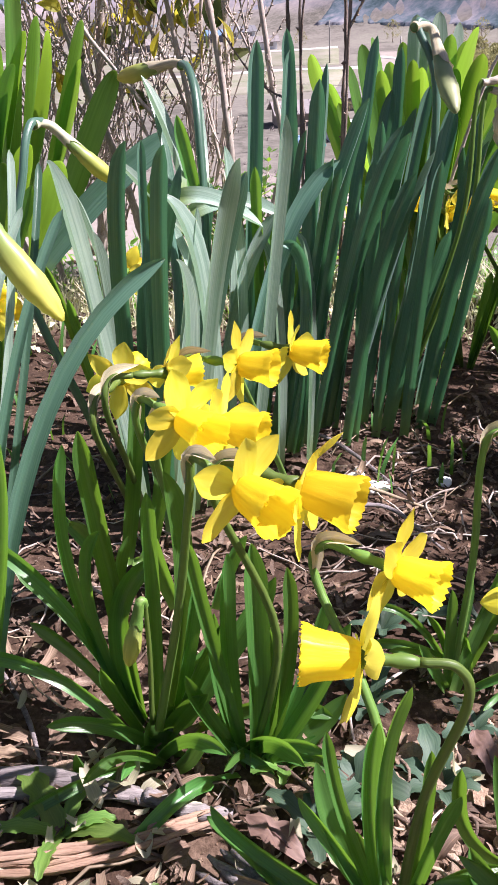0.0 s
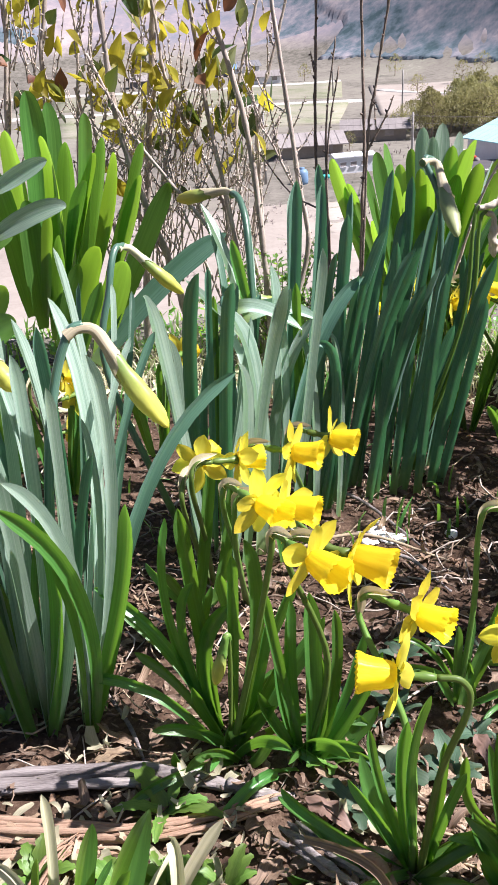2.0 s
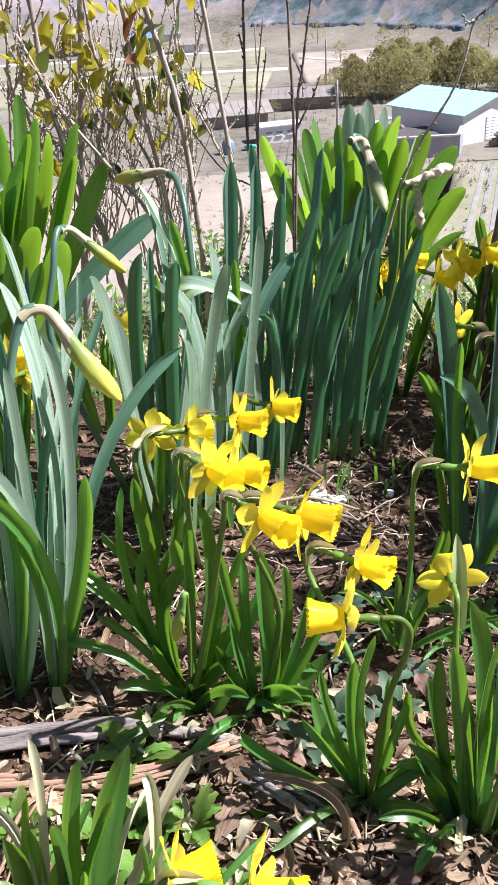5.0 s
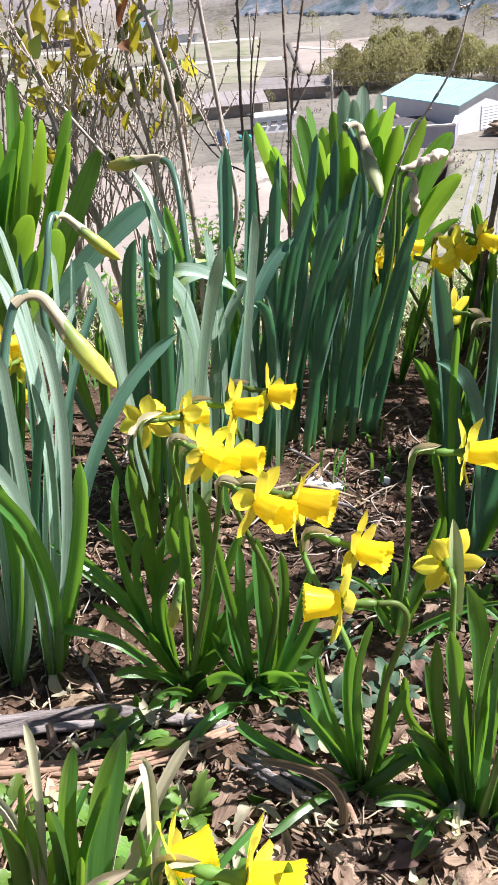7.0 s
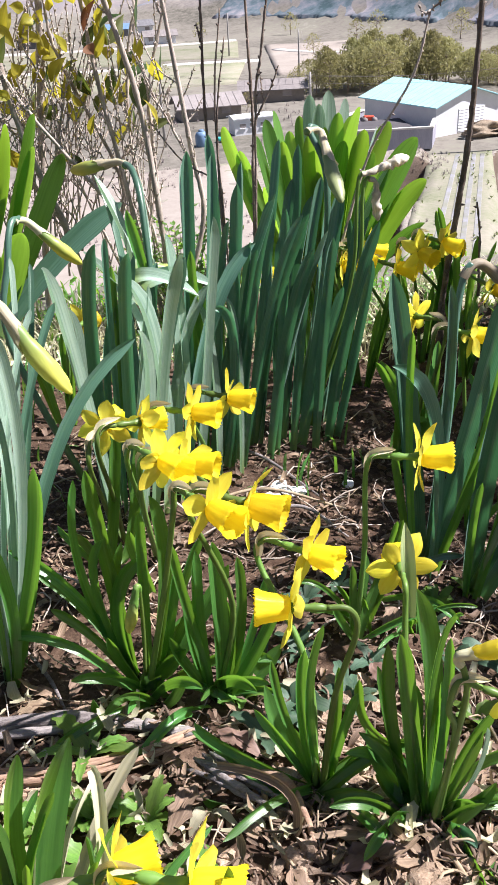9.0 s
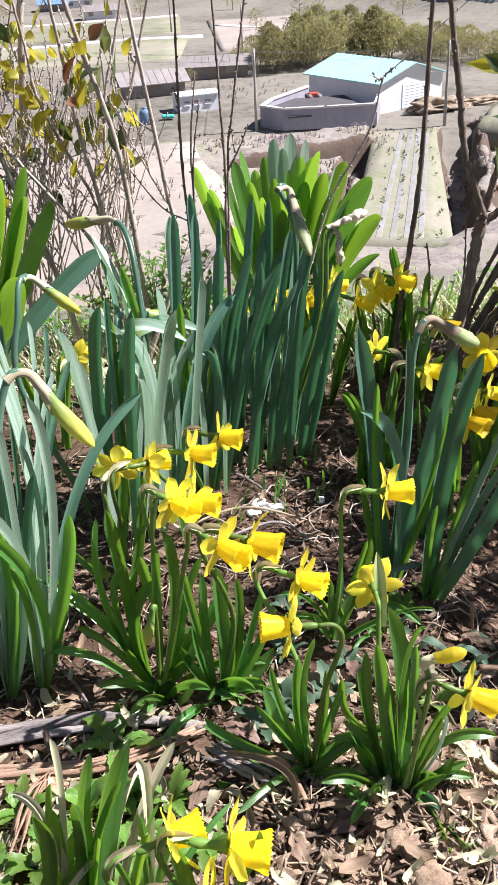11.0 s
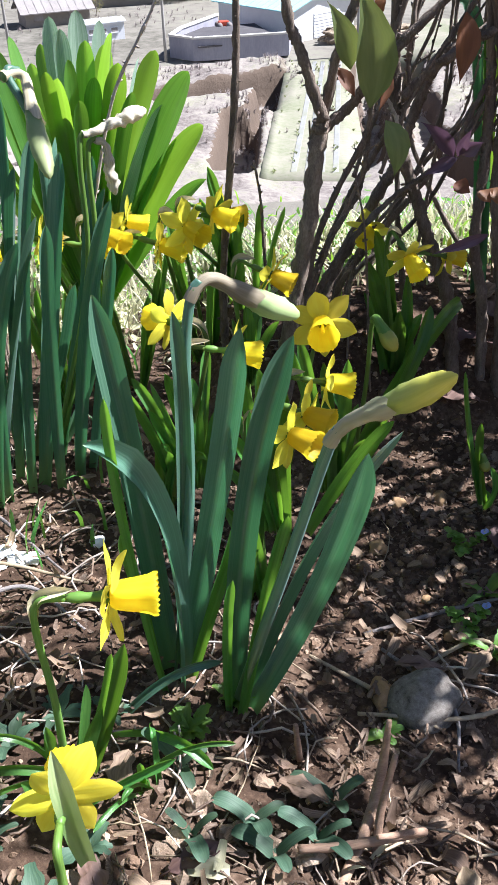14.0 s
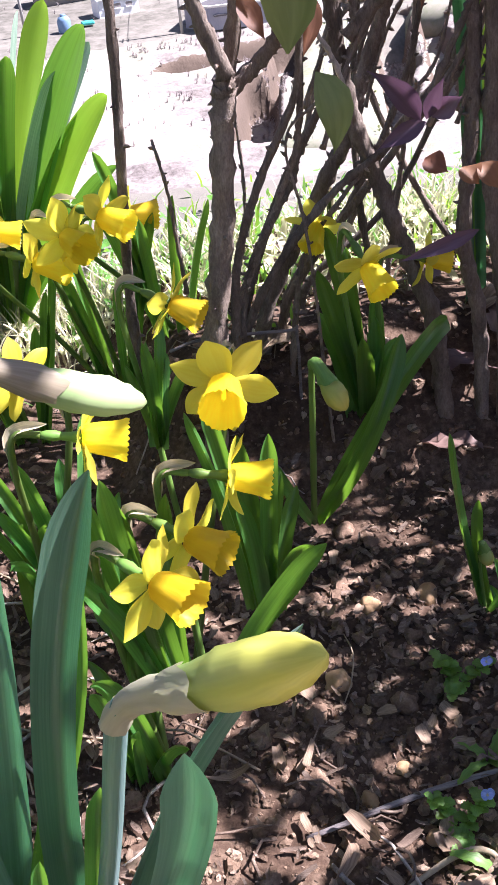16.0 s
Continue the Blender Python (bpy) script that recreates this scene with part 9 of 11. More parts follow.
shrub_leaf(s, (0.676, 1.023, 0.607), (0.644, 1.026, 0.574), 0.025, DARKLEAF)
shrub_leaf(s, (0.643, 1.124, 0.571), (0.664, 1.104, 0.576), 0.030, DARKLEAF)
shrub_leaf(s, (0.721, 0.966, 0.505), (0.714, 0.958, 0.485), 0.026, DARKLEAF)
shrub_leaf(s, (0.763, 1.112, 0.493), (0.758, 1.103, 0.469), 0.026, OLIVELEAF)
shrub_leaf(s, (0.741, 1.030, 0.576), (0.722, 1.027, 0.582), 0.019, DARKLEAF)
shrub_leaf(s, (0.814, 1.088, 0.516), (0.846, 1.064, 0.523), 0.016, BROWNLEAF)
shrub_leaf(s, (0.741, 1.026, 0.575), (0.712, 1.027, 0.544), 0.025, OLIVELEAF)
shrub_leaf(s, (0.618, 1.012, 0.551), (0.621, 1.000, 0.534), 0.021, DARKLEAF)
shrub_leaf(s, (0.689, 1.035, 0.571), (0.719, 1.011, 0.600), 0.024, BROWNLEAF)

# the shrub goes on to the right, unseen, its leafy crown placed for shade
s = thing("evergreen_shrub", (1.02, 0.80, -0.015), "unseen leafy evergreen shrub with dark glossy leaves, placed for shade", "shrub")
for k in range(41):
    a, h = 2.4 * k, 0.38 + 0.86 * random.random()
    top = Vector((1.02 + 0.26 * math.cos(a) * random.random(), 0.66 + 0.44 * math.sin(a) * random.random() ** 0.6, h))
    foot = Vector((1.02 + 0.05 * math.cos(a), 0.80 + 0.05 * math.sin(a), -0.02))
    branch(s, [foot, foot.lerp(top, 0.5) + Vector((0.03 * math.cos(a), 0.03 * math.sin(a), 0.05)), top], 0.006, 0.002, BARK)
    for i in range(13):
        c = foot.lerp(top, random.uniform(0.5, 1.1)) + Vector((random.gauss(0, 0.06), random.gauss(0, 0.08), random.gauss(0, 0.06)))
        if c.x > 0.82:
            b = random.uniform(0, 6.28)
            shrub_leaf(s, c, c + Vector((math.cos(b) * 0.06, math.sin(b) * 0.06, random.uniform(-0.02, 0.03))), 0.032, DARKLEAF)


s = thing("large_daffodil", (0.660, 1.080, -0.015), "tall grey-green blades behind the shrub", "daffodil", "large daffodils")
leaf(s, (0.757, 1.034, -0.020), (0.729, 1.048, 0.352), (0.695, 1.064, 0.453), 0.020, BLUE)
leaf(s, (0.748, 1.039, -0.020), (0.739, 1.043, 0.307), (0.726, 1.049, 0.425), 0.020, BROAD)


near = set(bpy.data.objects)

# ---------------------------------------------------------------- terraces and scrub between the slope and the barn
def strip(x, y, x0, y0, x1, y1, wide):
    """1 on the line from (x0, y0) to (x1, y1), falling to 0 at its sides."""
    dx, dy = x1 - x0, y1 - y0
    u = min(max(((x - x0) * dx + (y - y0) * dy) / (dx * dx + dy * dy), 0), 1)
    d = math.hypot(x - x0 - u * dx, y - y0 - u * dy)
    return 1 - step(wide * 0.55, wide, d)


def terrace(x, y):
    """Height over the valley floor of the rough land before the barn."""
    v = Vector((x, y, 0))
    h = 0.7 * noise.noise(v * 0.06) + 0.45 * noise.noise(v * 0.25) + 0.28 * noise.noise(v * 0.7)
    h += 0.6 + 0.5 * strip(x, y, 2, 108, 36, 116, 7) - 4.0 * strip(x, y, 18, 103, 36, 108, 3.2)
    h -= 5.0 * strip(x + 1.6 * noise.noise(v * 0.16), y, 30.3, 74, 47.2, 115, 2.7)
    h -= 4.5 * strip(x, y, 19, 76, 24, 92, 2.2) + 4.0 * strip(x, y, 27, 94, 32, 106, 2.2)
    h -= 4.0 * strip(x + 1.2 * noise.noise(v * 0.2), y, 38.2, 67, 39.2, 79, 2.8) + 2.6 * strip(x + noise.noise(v * 0.2), y, 39.5, 81, 50, 110, 1.7)
    h += 0.5 * step(84, 100, y) * step(48, 54, x)
    edge = min(step(-42, -30, x), 1 - step(86, 98, x), step(62, 68, y), 1 - step(114, 118.5, y))
    on_field = strip(x, y, 24.5, 71, 41, 117, 5.6)
    return VALLEY + (h * (1 - on_field) - 0.1 * on_field) * edge - 0.6 * (1 - edge)


def floor_at(x, y):
    """Height of the land outside the bed, with its terraces."""
    return max(terrace(x, y), VALLEY - 8) if -42 < x < 98 and 61 < y < 119.5 else land(x, y)


nx, ny = 300, 150
tverts = [(-42 + 140 * i / nx, 61 + 59 * j / ny, terrace(-42 + 140 * i / nx, 61 + 59 * j / ny)) for j in range(ny + 1) for i in range(nx + 1)]
tfaces = [(j * (nx + 1) + i, j * (nx + 1) + i + 1, (j + 1) * (nx + 1) + i + 1, (j + 1) * (nx + 1) + i) for j in range(ny) for i in range(nx)]
TERRACE = grainy("rough_dry_land", [(0.36, (0.085, 0.072, 0.064)), (0.44, (0.160, 0.138, 0.128)), (0.52, (0.230, 0.207, 0.185)), (0.60, (0.205, 0.20, 0.145)), (0.68, (0.30, 0.27, 0.24))], 0.14, 0.95, 0.9, 0.3, fine=14)
nt = TERRACE.node_tree
shader = nt.nodes["Principled BSDF"]
paint = shader.inputs["Base Color"].links[0].from_socket
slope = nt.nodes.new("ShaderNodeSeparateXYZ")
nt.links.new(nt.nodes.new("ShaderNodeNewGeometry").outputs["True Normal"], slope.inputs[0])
# steep banks go dark brown: bare earth plus their shade put into the colour
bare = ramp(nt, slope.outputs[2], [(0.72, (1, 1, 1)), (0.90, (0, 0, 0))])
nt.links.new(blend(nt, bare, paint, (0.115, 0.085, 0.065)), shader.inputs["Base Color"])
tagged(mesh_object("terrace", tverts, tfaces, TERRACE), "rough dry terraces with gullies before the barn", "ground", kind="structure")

# leafless scrub on the banks: many thin stems, too many to count
SCRUB = grainy("scrub_stems", [(0.3, (0.20, 0.165, 0.165)), (0.7, (0.38, 0.33, 0.32))], 2.0, 0.95, 0.2, 0.02)


def scrub(name, label, lines, count, tall, seed):
    r = random.Random(seed)
    verts, faces = [], []
    for _ in range(count):
        x0, y0, x1, y1, wide = r.choice(lines)
        u = r.random()
        x, y = x0 + (x1 - x0) * u + r.gauss(0, wide), y0 + (y1 - y0) * u + r.gauss(0, wide)
        if noise.noise(Vector((x, y, 1)) * 0.22) < 0.05:
            continue
        z = floor_at(x, y)
        for _ in range(16):
            a, h = r.uniform(0, 6.28), tall * r.uniform(0.4, 1.1)
            lean = Vector((math.cos(a), math.sin(a), 0)) * h * r.uniform(0.15, 0.6)
            w = Vector((-math.sin(a), math.cos(a), 0)) * 0.010
            p = Vector((x, y, z - 0.1))
            q = p + lean * 0.5 + Vector((0, 0, h * 0.65))
            t = p + lean + Vector((r.uniform(-0.2, 0.2), r.uniform(-0.2, 0.2), h))
            n = len(verts)
            d = Vector((0.009, 0.009, 0))
            verts += [p - w, p + w, p + d * 2, q - w, q + w, q + d, t]
            faces += [(n, n + 1, n + 4, n + 3), (n + 1, n + 2, n + 5, n + 4), (n + 2, n, n + 3, n + 5), (n + 3, n + 4, n + 6), (n + 4, n + 5, n + 6), (n + 5, n + 3, n + 6)]
    return tagged(mesh_object(name, verts, faces, SCRUB, smooth=False), label, "scrub", kind="stuff")


scrub("scrub", "leafless brown scrub on the banks below the barn", [(2, 108, 36, 114, 2.2), (18, 103, 36, 108, 1.8), (36, 84, 49, 116, 1.2), (20, 80, 26, 100, 1.8), (54, 74, 60, 112, 2.0), (-20, 100, 10, 112, 4), (46, 80, 56, 110, 3), (-14, 84, 20, 92, 5)], 2200, 0.8, 5)
scrub("scrub", "leafless grey-brown brush between the fields", [(-40, 150, 10, 150, 5), (-30, 185, 30, 185, 4), (20, 150, 28, 160, 4), (-30, 125, 5, 128, 5)], 450, 0.8, 6)

# crop tufts in rows on the sloping field
CROP = leafy("crop_tuft", (0.22, 0.25, 0.14), (0.33, 0.36, 0.21), (0.4, 0.46, 0.2), 0.35, 0.7)
r = random.Random(31)
verts, faces = [], []
for k in range(5):
    u = 0.10 + 0.2 * k
    a, b = Vector((20.4, 72.6)).lerp(Vector((29.0, 69.2)), u), Vector((36.4, 116.5)).lerp(Vector((44.4, 115.5)), u)
    for i in range(110):
        p = a.lerp(b, (i + r.random()) / 110)
        if r.random() < 0.88 + 0.9 * noise.noise(Vector((p.x, p.y, 0)) * 0.3):
            continue
        o = Vector((p.x + r.gauss(0, 0.15), p.y, VALLEY + 0.05))
        for _ in range(5):
            t = r.uniform(0, 6.28)
            n = len(verts)
            d = Vector((math.cos(t), math.sin(t), 0)) * r.uniform(0.12, 0.28)
            verts += [o, o + d + Vector((0, 0, r.uniform(0.15, 0.35))), o + d.cross(Vector((0, 0, 1))) * 0.6 + Vector((0, 0, 0.2))]
            faces.append((n, n + 1, n + 2))
tagged(mesh_object("crop_rows", verts, faces, CROP, smooth=False), "rows of small green crop plants on the field", "crop", kind="stuff")

# ---------------------------------------------------------------- valley: buildings, poles, fields
WALL = grainy("painted_steel_wall", [(0.3, (0.62, 0.64, 0.68)), (0.7, (0.74, 0.76, 0.79))], 0.8, 0.5, 0.1, 0.01)
ROOF = grainy("pale_blue_roof_steel", [(0.3, (0.27, 0.52, 0.56)), (0.7, (0.36, 0.62, 0.66))], 0.5, 0.45, 0.1, 0.01)
CONCRETE = grainy("concrete", [(0.3, (0.11, 0.11, 0.12)), (0.7, (0.20, 0.20, 0.21))], 0.5, 0.9, 0.3, 0.02)
STRAWHEAP = grainy("straw_mound", [(0.36, (0.15, 0.11, 0.08)), (0.48, (0.30, 0.235, 0.17)), (0.64, (0.44, 0.37, 0.28))], 1.6, 0.95, 0.6, 0.2)
BROWNROOF = grainy("dark_roof", [(0.3, (0.17, 0.155, 0.15)), (0.7, (0.29, 0.265, 0.26))], 0.5, 0.8, 0.2, 0.02)
BLUEPAINT = grainy("blue_paint", [(0.3, (0.10, 0.18, 0.30)), (0.7, (0.17, 0.27, 0.40))], 0.8, 0.5, 0.1, 0.01)
TEAL = grainy("teal_sheet", [(0.3, (0.03, 0.33, 0.32)), (0.7, (0.07, 0.46, 0.42))], 0.8, 0.5, 0.1, 0.01)
POLE = grainy("concrete_pole", [(0.3, (0.24, 0.23, 0.22)), (0.7, (0.36, 0.35, 0.33))], 2.0, 0.9, 0.1, 0.01)
FIELD = grainy("young_crop", [(0.36, (0.135, 0.155, 0.085)), (0.46, (0.20, 0.205, 0.14)), (0.54, (0.235, 0.225, 0.175)), (0.66, (0.28, 0.255, 0.21))], 0.12, 0.95, 0.2, 0.05, fine=14)
PLOUGH = grainy("dry_field", [(0.3, (0.22, 0.19, 0.165)), (0.7, (0.34, 0.305, 0.27))], 0.10, 0.95, 0.2, 0.05, fine=14)
MULCHFILM = grainy("mulch_film", [(0.36, (0.22, 0.225, 0.17)), (0.48, (0.24, 0.24, 0.22)), (0.66, (0.31, 0.31, 0.38))], 0.5, 0.5, 0.2, 0.02)
PINE = leafy("grove_foliage", (0.15, 0.16, 0.065), (0.34, 0.325, 0.17), (0.50, 0.47, 0.18), 0.45, 0.7)
ROAD = grainy("pale_road", [(0.3, (0.40, 0.385, 0.36)), (0.7, (0.54, 0.52, 0.49))], 0.2, 0.9, 0.1, 0.02)


def box(name, size, at, material, parent=None, label="", turn=0.0, bevel=0.0):
    bm = bmesh.new()
    bmesh.ops.create_cube(bm, size=1)
    bmesh.ops.scale(bm, vec=size, verts=bm.verts)
    if bevel:
        bmesh.ops.bevel(bm, geom=bm.edges[:], offset=bevel, segments=2, affect="EDGES", profile=0.5)
    me = bpy.data.meshes.new(name)
    bm.to_mesh(me)
    bm.free()
    me.materials.append(material)
    ob = link(name, me, parent, label)
    ob.matrix_local = pose(*at, 0, 0, turn)
    return ob


def gable_house(name, place, turn, length, width, eave, ridge, wall, roof, label, category, over=0.5, door=None, windows=()):
    """A house along its x axis, with a gable at each end, roof slabs, door and windows."""
    h = thing(name, place, label, category, "", turn)
    l, w = length / 2, width / 2
    v = [(-l, -w, -0.3), (l, -w, -0.3), (l, w, -0.3), (-l, w, -0.3), (-l, -w, eave), (l, -w, eave), (l, w, eave), (-l, w, eave), (-l, 0, ridge), (l, 0, ridge)]
    f = [(3, 2, 1, 0), (0, 1, 5, 4), (2, 3, 7, 6), (1, 2, 6, 9, 5), (3, 0, 4, 8, 7), (4, 5, 9, 8), (6, 7, 8, 9)]
    mesh_object("wall", v, f, wall, h, smooth=False)
    rise = (ridge - eave) / w
    for s in (-1, 1):
        a, t = over, 0.14
        y1, z1 = s * (w + a), eave - rise * a
        v = [(-l - a, 0, ridge + 0.02), (l + a, 0, ridge + 0.02), (l + a, y1, z1 + 0.02), (-l - a, y1, z1 + 0.02)]
        v += [(x, y, z + t) for x, y, z in v]
        mesh_object("roof", v, [(0, 1, 2, 3), (7, 6, 5, 4), (0, 4, 5, 1), (1, 5, 6, 2), (2, 6, 7, 3), (3, 7, 4, 0)], roof, h, smooth=False)
        n = int(length / 1.2)
        for i in range(n):
            x = -l + (i + 0.5) * length / n
            v = [(x - 0.05, 0, ridge + 0.16), (x + 0.05, 0, ridge + 0.16), (x + 0.05, y1, z1 + 0.16), (x - 0.05, y1, z1 + 0.16)]
            v += [(p, q, r + 0.06) for p, q, r in v]
            mesh_object("roof_seam", v, [(0, 1, 2, 3), (7, 6, 5, 4), (0, 4, 5, 1), (1, 5, 6, 2), (2, 6, 7, 3), (3, 7, 4, 0)], roof, h, smooth=False)
    if door:
        d = box("door", (0.12, door[0], door[1]), (l + 0.02, door[2], door[1] / 2), door[3], h, "pale roller shutter")
        for k in range(int(door[1] / 0.4)):
            box("slat", (0.05, door[0] - 0.1, 0.05), (0.08, 0, -door[1] / 2 + 0.2 + 0.4 * k), door[3], d)
    for x, z, ww, hh in windows:
        g = box("window", (ww, 0.12, hh), (x, -w - 0.02, z), BROWNROOF, h)
        box("window_frame", (ww + 0.16, 0.06, 0.1), (0, -0.06, hh / 2), wall, g)
        box("window_sill", (ww + 0.2, 0.12, 0.1), (0, -0.08, -hh / 2), wall, g)
    return h


NX, NY = 40.3, 126.7                       # near corner of the barn
BU = Vector((-0.447, 0.894, 0))            # along its long wall
BQ = Vector((0.894, 0.447, 0))             # along its gable
bc = Vector((NX, NY, VALLEY)) + BU * 7.6 + BQ * 6.2
gable_house("barn", tuple(bc), math.degrees(math.atan2(-BU.y, -BU.x)), 15.2, 12.4, 4.0, 5.9, WALL, ROOF,
            "white steel barn with a pale blue pitched roof", "barn", 0.7, (5.0, 3.2, 0.6, WALL))
# walled yard in front of the barn
yard = thing("yard_wall", (30.0, 124.0, VALLEY), "grey concrete yard wall with a pale rim before the barn", "wall")


def wall_run(parent, points, height, thick, material):
    for (x0, y0), (x1, y1) in zip(points, points[1:]):
        d = math.hypot(x1 - x0, y1 - y0)
        mid = ((x0 + x1) / 2, (y0 + y1) / 2)
        a = math.degrees(math.atan2(y1 - y0, x1 - x0))
        box("wall_panel", (d + thick * 0.4, thick, height), (mid[0], mid[1], height / 2 - 0.1), material, parent, turn=a)
        box("rim", (d + thick, thick + 0.25, 0.22), (mid[0], mid[1], height + 0.02), ROAD, parent, "pale concrete rim", turn=a)


ASPHALT = grainy("yard_asphalt", [(0.3, (0.045, 0.043, 0.048)), (0.7, (0.085, 0.080, 0.085))], 0.6, 0.95, 0.2, 0.02)
# blue-grey of the wall's shadowed face is part of this concrete colour
YARDWALL = grainy("shade_blue_concrete", [(0.3, (0.18, 0.18, 0.22)), (0.7, (0.29, 0.285, 0.33))], 0.5, 0.95, 0.3, 0.02, (1, 1, 0.3))
wall_run(yard, [(2.4, 13.0), (-4.5, 5.0), (-6.8, 0.5), (-4.5, -2.8), (1.0, -3.6), (7.6, -4.2), (9.8, 1.5)], 2.6, 0.35, YARDWALL)
box("yard_floor", (11, 13, 0.2), (1.5, 3, 1.6), ASPHALT, yard)
tagged(rock_mesh("straw_mound", (4.2, 2.6, 1.5), STRAWHEAP, 3, None, 5, 0.5, 1.2), "heap of brown straw beside the barn", "straw heap").matrix_world = pose(48.5, 126.0, VALLEY + 0.4)
tagged(rock_mesh("straw_mound", (4.5, 1.8, 0.8), STRAWHEAP, 4, None, 5, 0.5, 1.2), "low heap of brown straw beside the barn", "straw heap").matrix_world = pose(56, 128, VALLEY + 0.2)

# poles and wires
pole_places = [(22.1, 122.8), (46.4, 117.7), (3.0, 134.0), (70.0, 112.0), (32, 190), (24, 250)]
for k, (x, y) in enumerate(pole_places):
    p = thing("utility_pole", (x, y, VALLEY), "tall grey concrete utility pole with crossarms", "pole", "utility poles")
    v, f, uv = tube([Vector((0, 0, z)) for z in (-0.5, 4, 8, 10)], [0.22, 0.19, 0.16, 0.14], 10)
    mesh_object("pole", v, f, POLE, p)
    box("crossarm", (1.8, 0.1, 0.12), (0, 0, 9.5), POLE, p, turn=80)
    box("crossarm", (1.4, 0.1, 0.12), (0, 0, 8.6), POLE, p, turn=80)
for (x0, y0), (x1, y1) in ((pole_places[2], pole_places[0]), (pole_places[0], pole_places[1]), (pole_places[1], pole_places[3]), (pole_places[0], pole_places[4])):
    for h, side in ((9.6, 0.6), (9.6, -0.6), (8.7, 0.0)):
        a, b = Vector((x0 + side, y0, VALLEY + h)), Vector((x1 + side, y1, VALLEY + h))
        pts = [a.lerp(b, u / 12) - Vector((0, 0, 2.0 * (u / 12) * (1 - u / 12))) for u in range(13)]
        v, f, uv = tube(pts, [0.018] * 13, 4)
        tagged(mesh_object("power_line", v, f, BROWNROOF), "thin dark sagging power line between poles", "cable", "power lines")

# small houses
gable_house("shed", (16.2, 140.5, VALLEY), 12, 6.0, 3.0, 2.3, 2.6, WALL, WALL, "low white shed with a row of windows", "shed", 0.3, None, [(-1.8, 1.3, 0.9, 0.7), (-0.2, 1.3, 0.9, 0.7), (1.5, 1.3, 0.9, 0.7)])
gable_house("farmhouse", (11.0, 157.0, VALLEY), 8, 10, 6, 2.3, 3.6, PLOUGH, BROWNROOF, "grey farmhouse with a dark pitched roof", "house", 0.8, None, [(-3, 1.5, 1.4, 1.2), (2.5, 1.5, 1.6, 1.2)])
gable_house("farmhouse", (24.0, 172.0, VALLEY), -6, 11, 6, 2.2, 3.3, PLOUGH, BROWNROOF, "low house with a dark roof", "house", 0.8, None, [(-3, 1.5, 1.4, 1.2), (2.5, 1.5, 1.6, 1.2)])
gable_house("farmhouse", (8.0, 300.0, VALLEY), 4, 9, 6, 2.4, 3.6, WALL, BROWNROOF, "far white farmhouse among fields", "house", 0.8, None, [(-3, 1.5, 1.4, 1.2), (2.5, 1.5, 1.6, 1.2)])
gable_house("farmhouse", (2.0, 345.0, VALLEY), 14, 9, 6, 2.6, 4.0, WALL, CONCRETE, "far white house at the foot of the hill", "house", 0.8, None, [(-3, 1.5, 1.4, 1.2), (2.5, 1.5, 1.6, 1.2)])
gable_house("farmhouse", (-6.0, 338.0, VALLEY), 0, 9, 6, 2.4, 3.6, CONCRETE, BLUEPAINT, "far house with a blue roof", "house", 0.8, None, [(-3, 1.5, 1.4, 1.2), (2.5, 1.5, 1.6, 1.2)])
gable_house("farmhouse", (-30.0, 310.0, VALLEY), 20, 10, 6, 2.4, 3.6, CONCRETE, BROWNROOF, "far low house with a dark roof", "house", 0.8, None, [(-3, 1.5, 1.4, 1.2), (2.5, 1.5, 1.6, 1.2)])
tank = thing("water_tank", (8.2, 133.0, VALLEY), "small blue plastic water tank", "tank")
v, f, uv = tube([Vector((0, 0, z)) for z in (-0.2, 0.2, 1.4, 1.8, 2.0)], [0.8, 0.9, 0.9, 0.7, 0.3], 16)
mesh_object("body", v, f, BLUEPAINT, tank)
v, f, uv = tube([Vector((0, 0, z)) for z in (1.9, 2.15)], [0.4, 0.38], 12)
mesh_object("cap", v, f, BLUEPAINT, tank)
sheet = box("tarpaulin", (1.8, 1.1, 0.5), (11.5, 135.0, VALLEY + 0.35), TEAL, bevel=0.2)
tagged(sheet, "teal tarpaulin over a low pile", "tarpaulin")
machine = thing("farm_machine", (32.5, 133.5, VALLEY + 1.4), "small red farm machine in the yard", "machine")
RED = grainy("red_paint", [(0.3, (0.38, 0.05, 0.03)), (0.7, (0.5, 0.09, 0.05))], 1.0, 0.5, 0.1, 0.01)
box("body", (1.5, 0.9, 0.7), (0, 0, 0.6), RED, machine, bevel=0.15)
for x in (-0.7, 0.7):
    for y in (-0.65, 0.65):
        v, f, uv = tube([Vector((0, -0.12, 0)), Vector((0, 0.12, 0))], [0.42, 0.42], 14)
        wheel = mesh_object("wheel", v, f, BROWNROOF, machine)
        wheel.matrix_local = pose(x, y, 0.4)


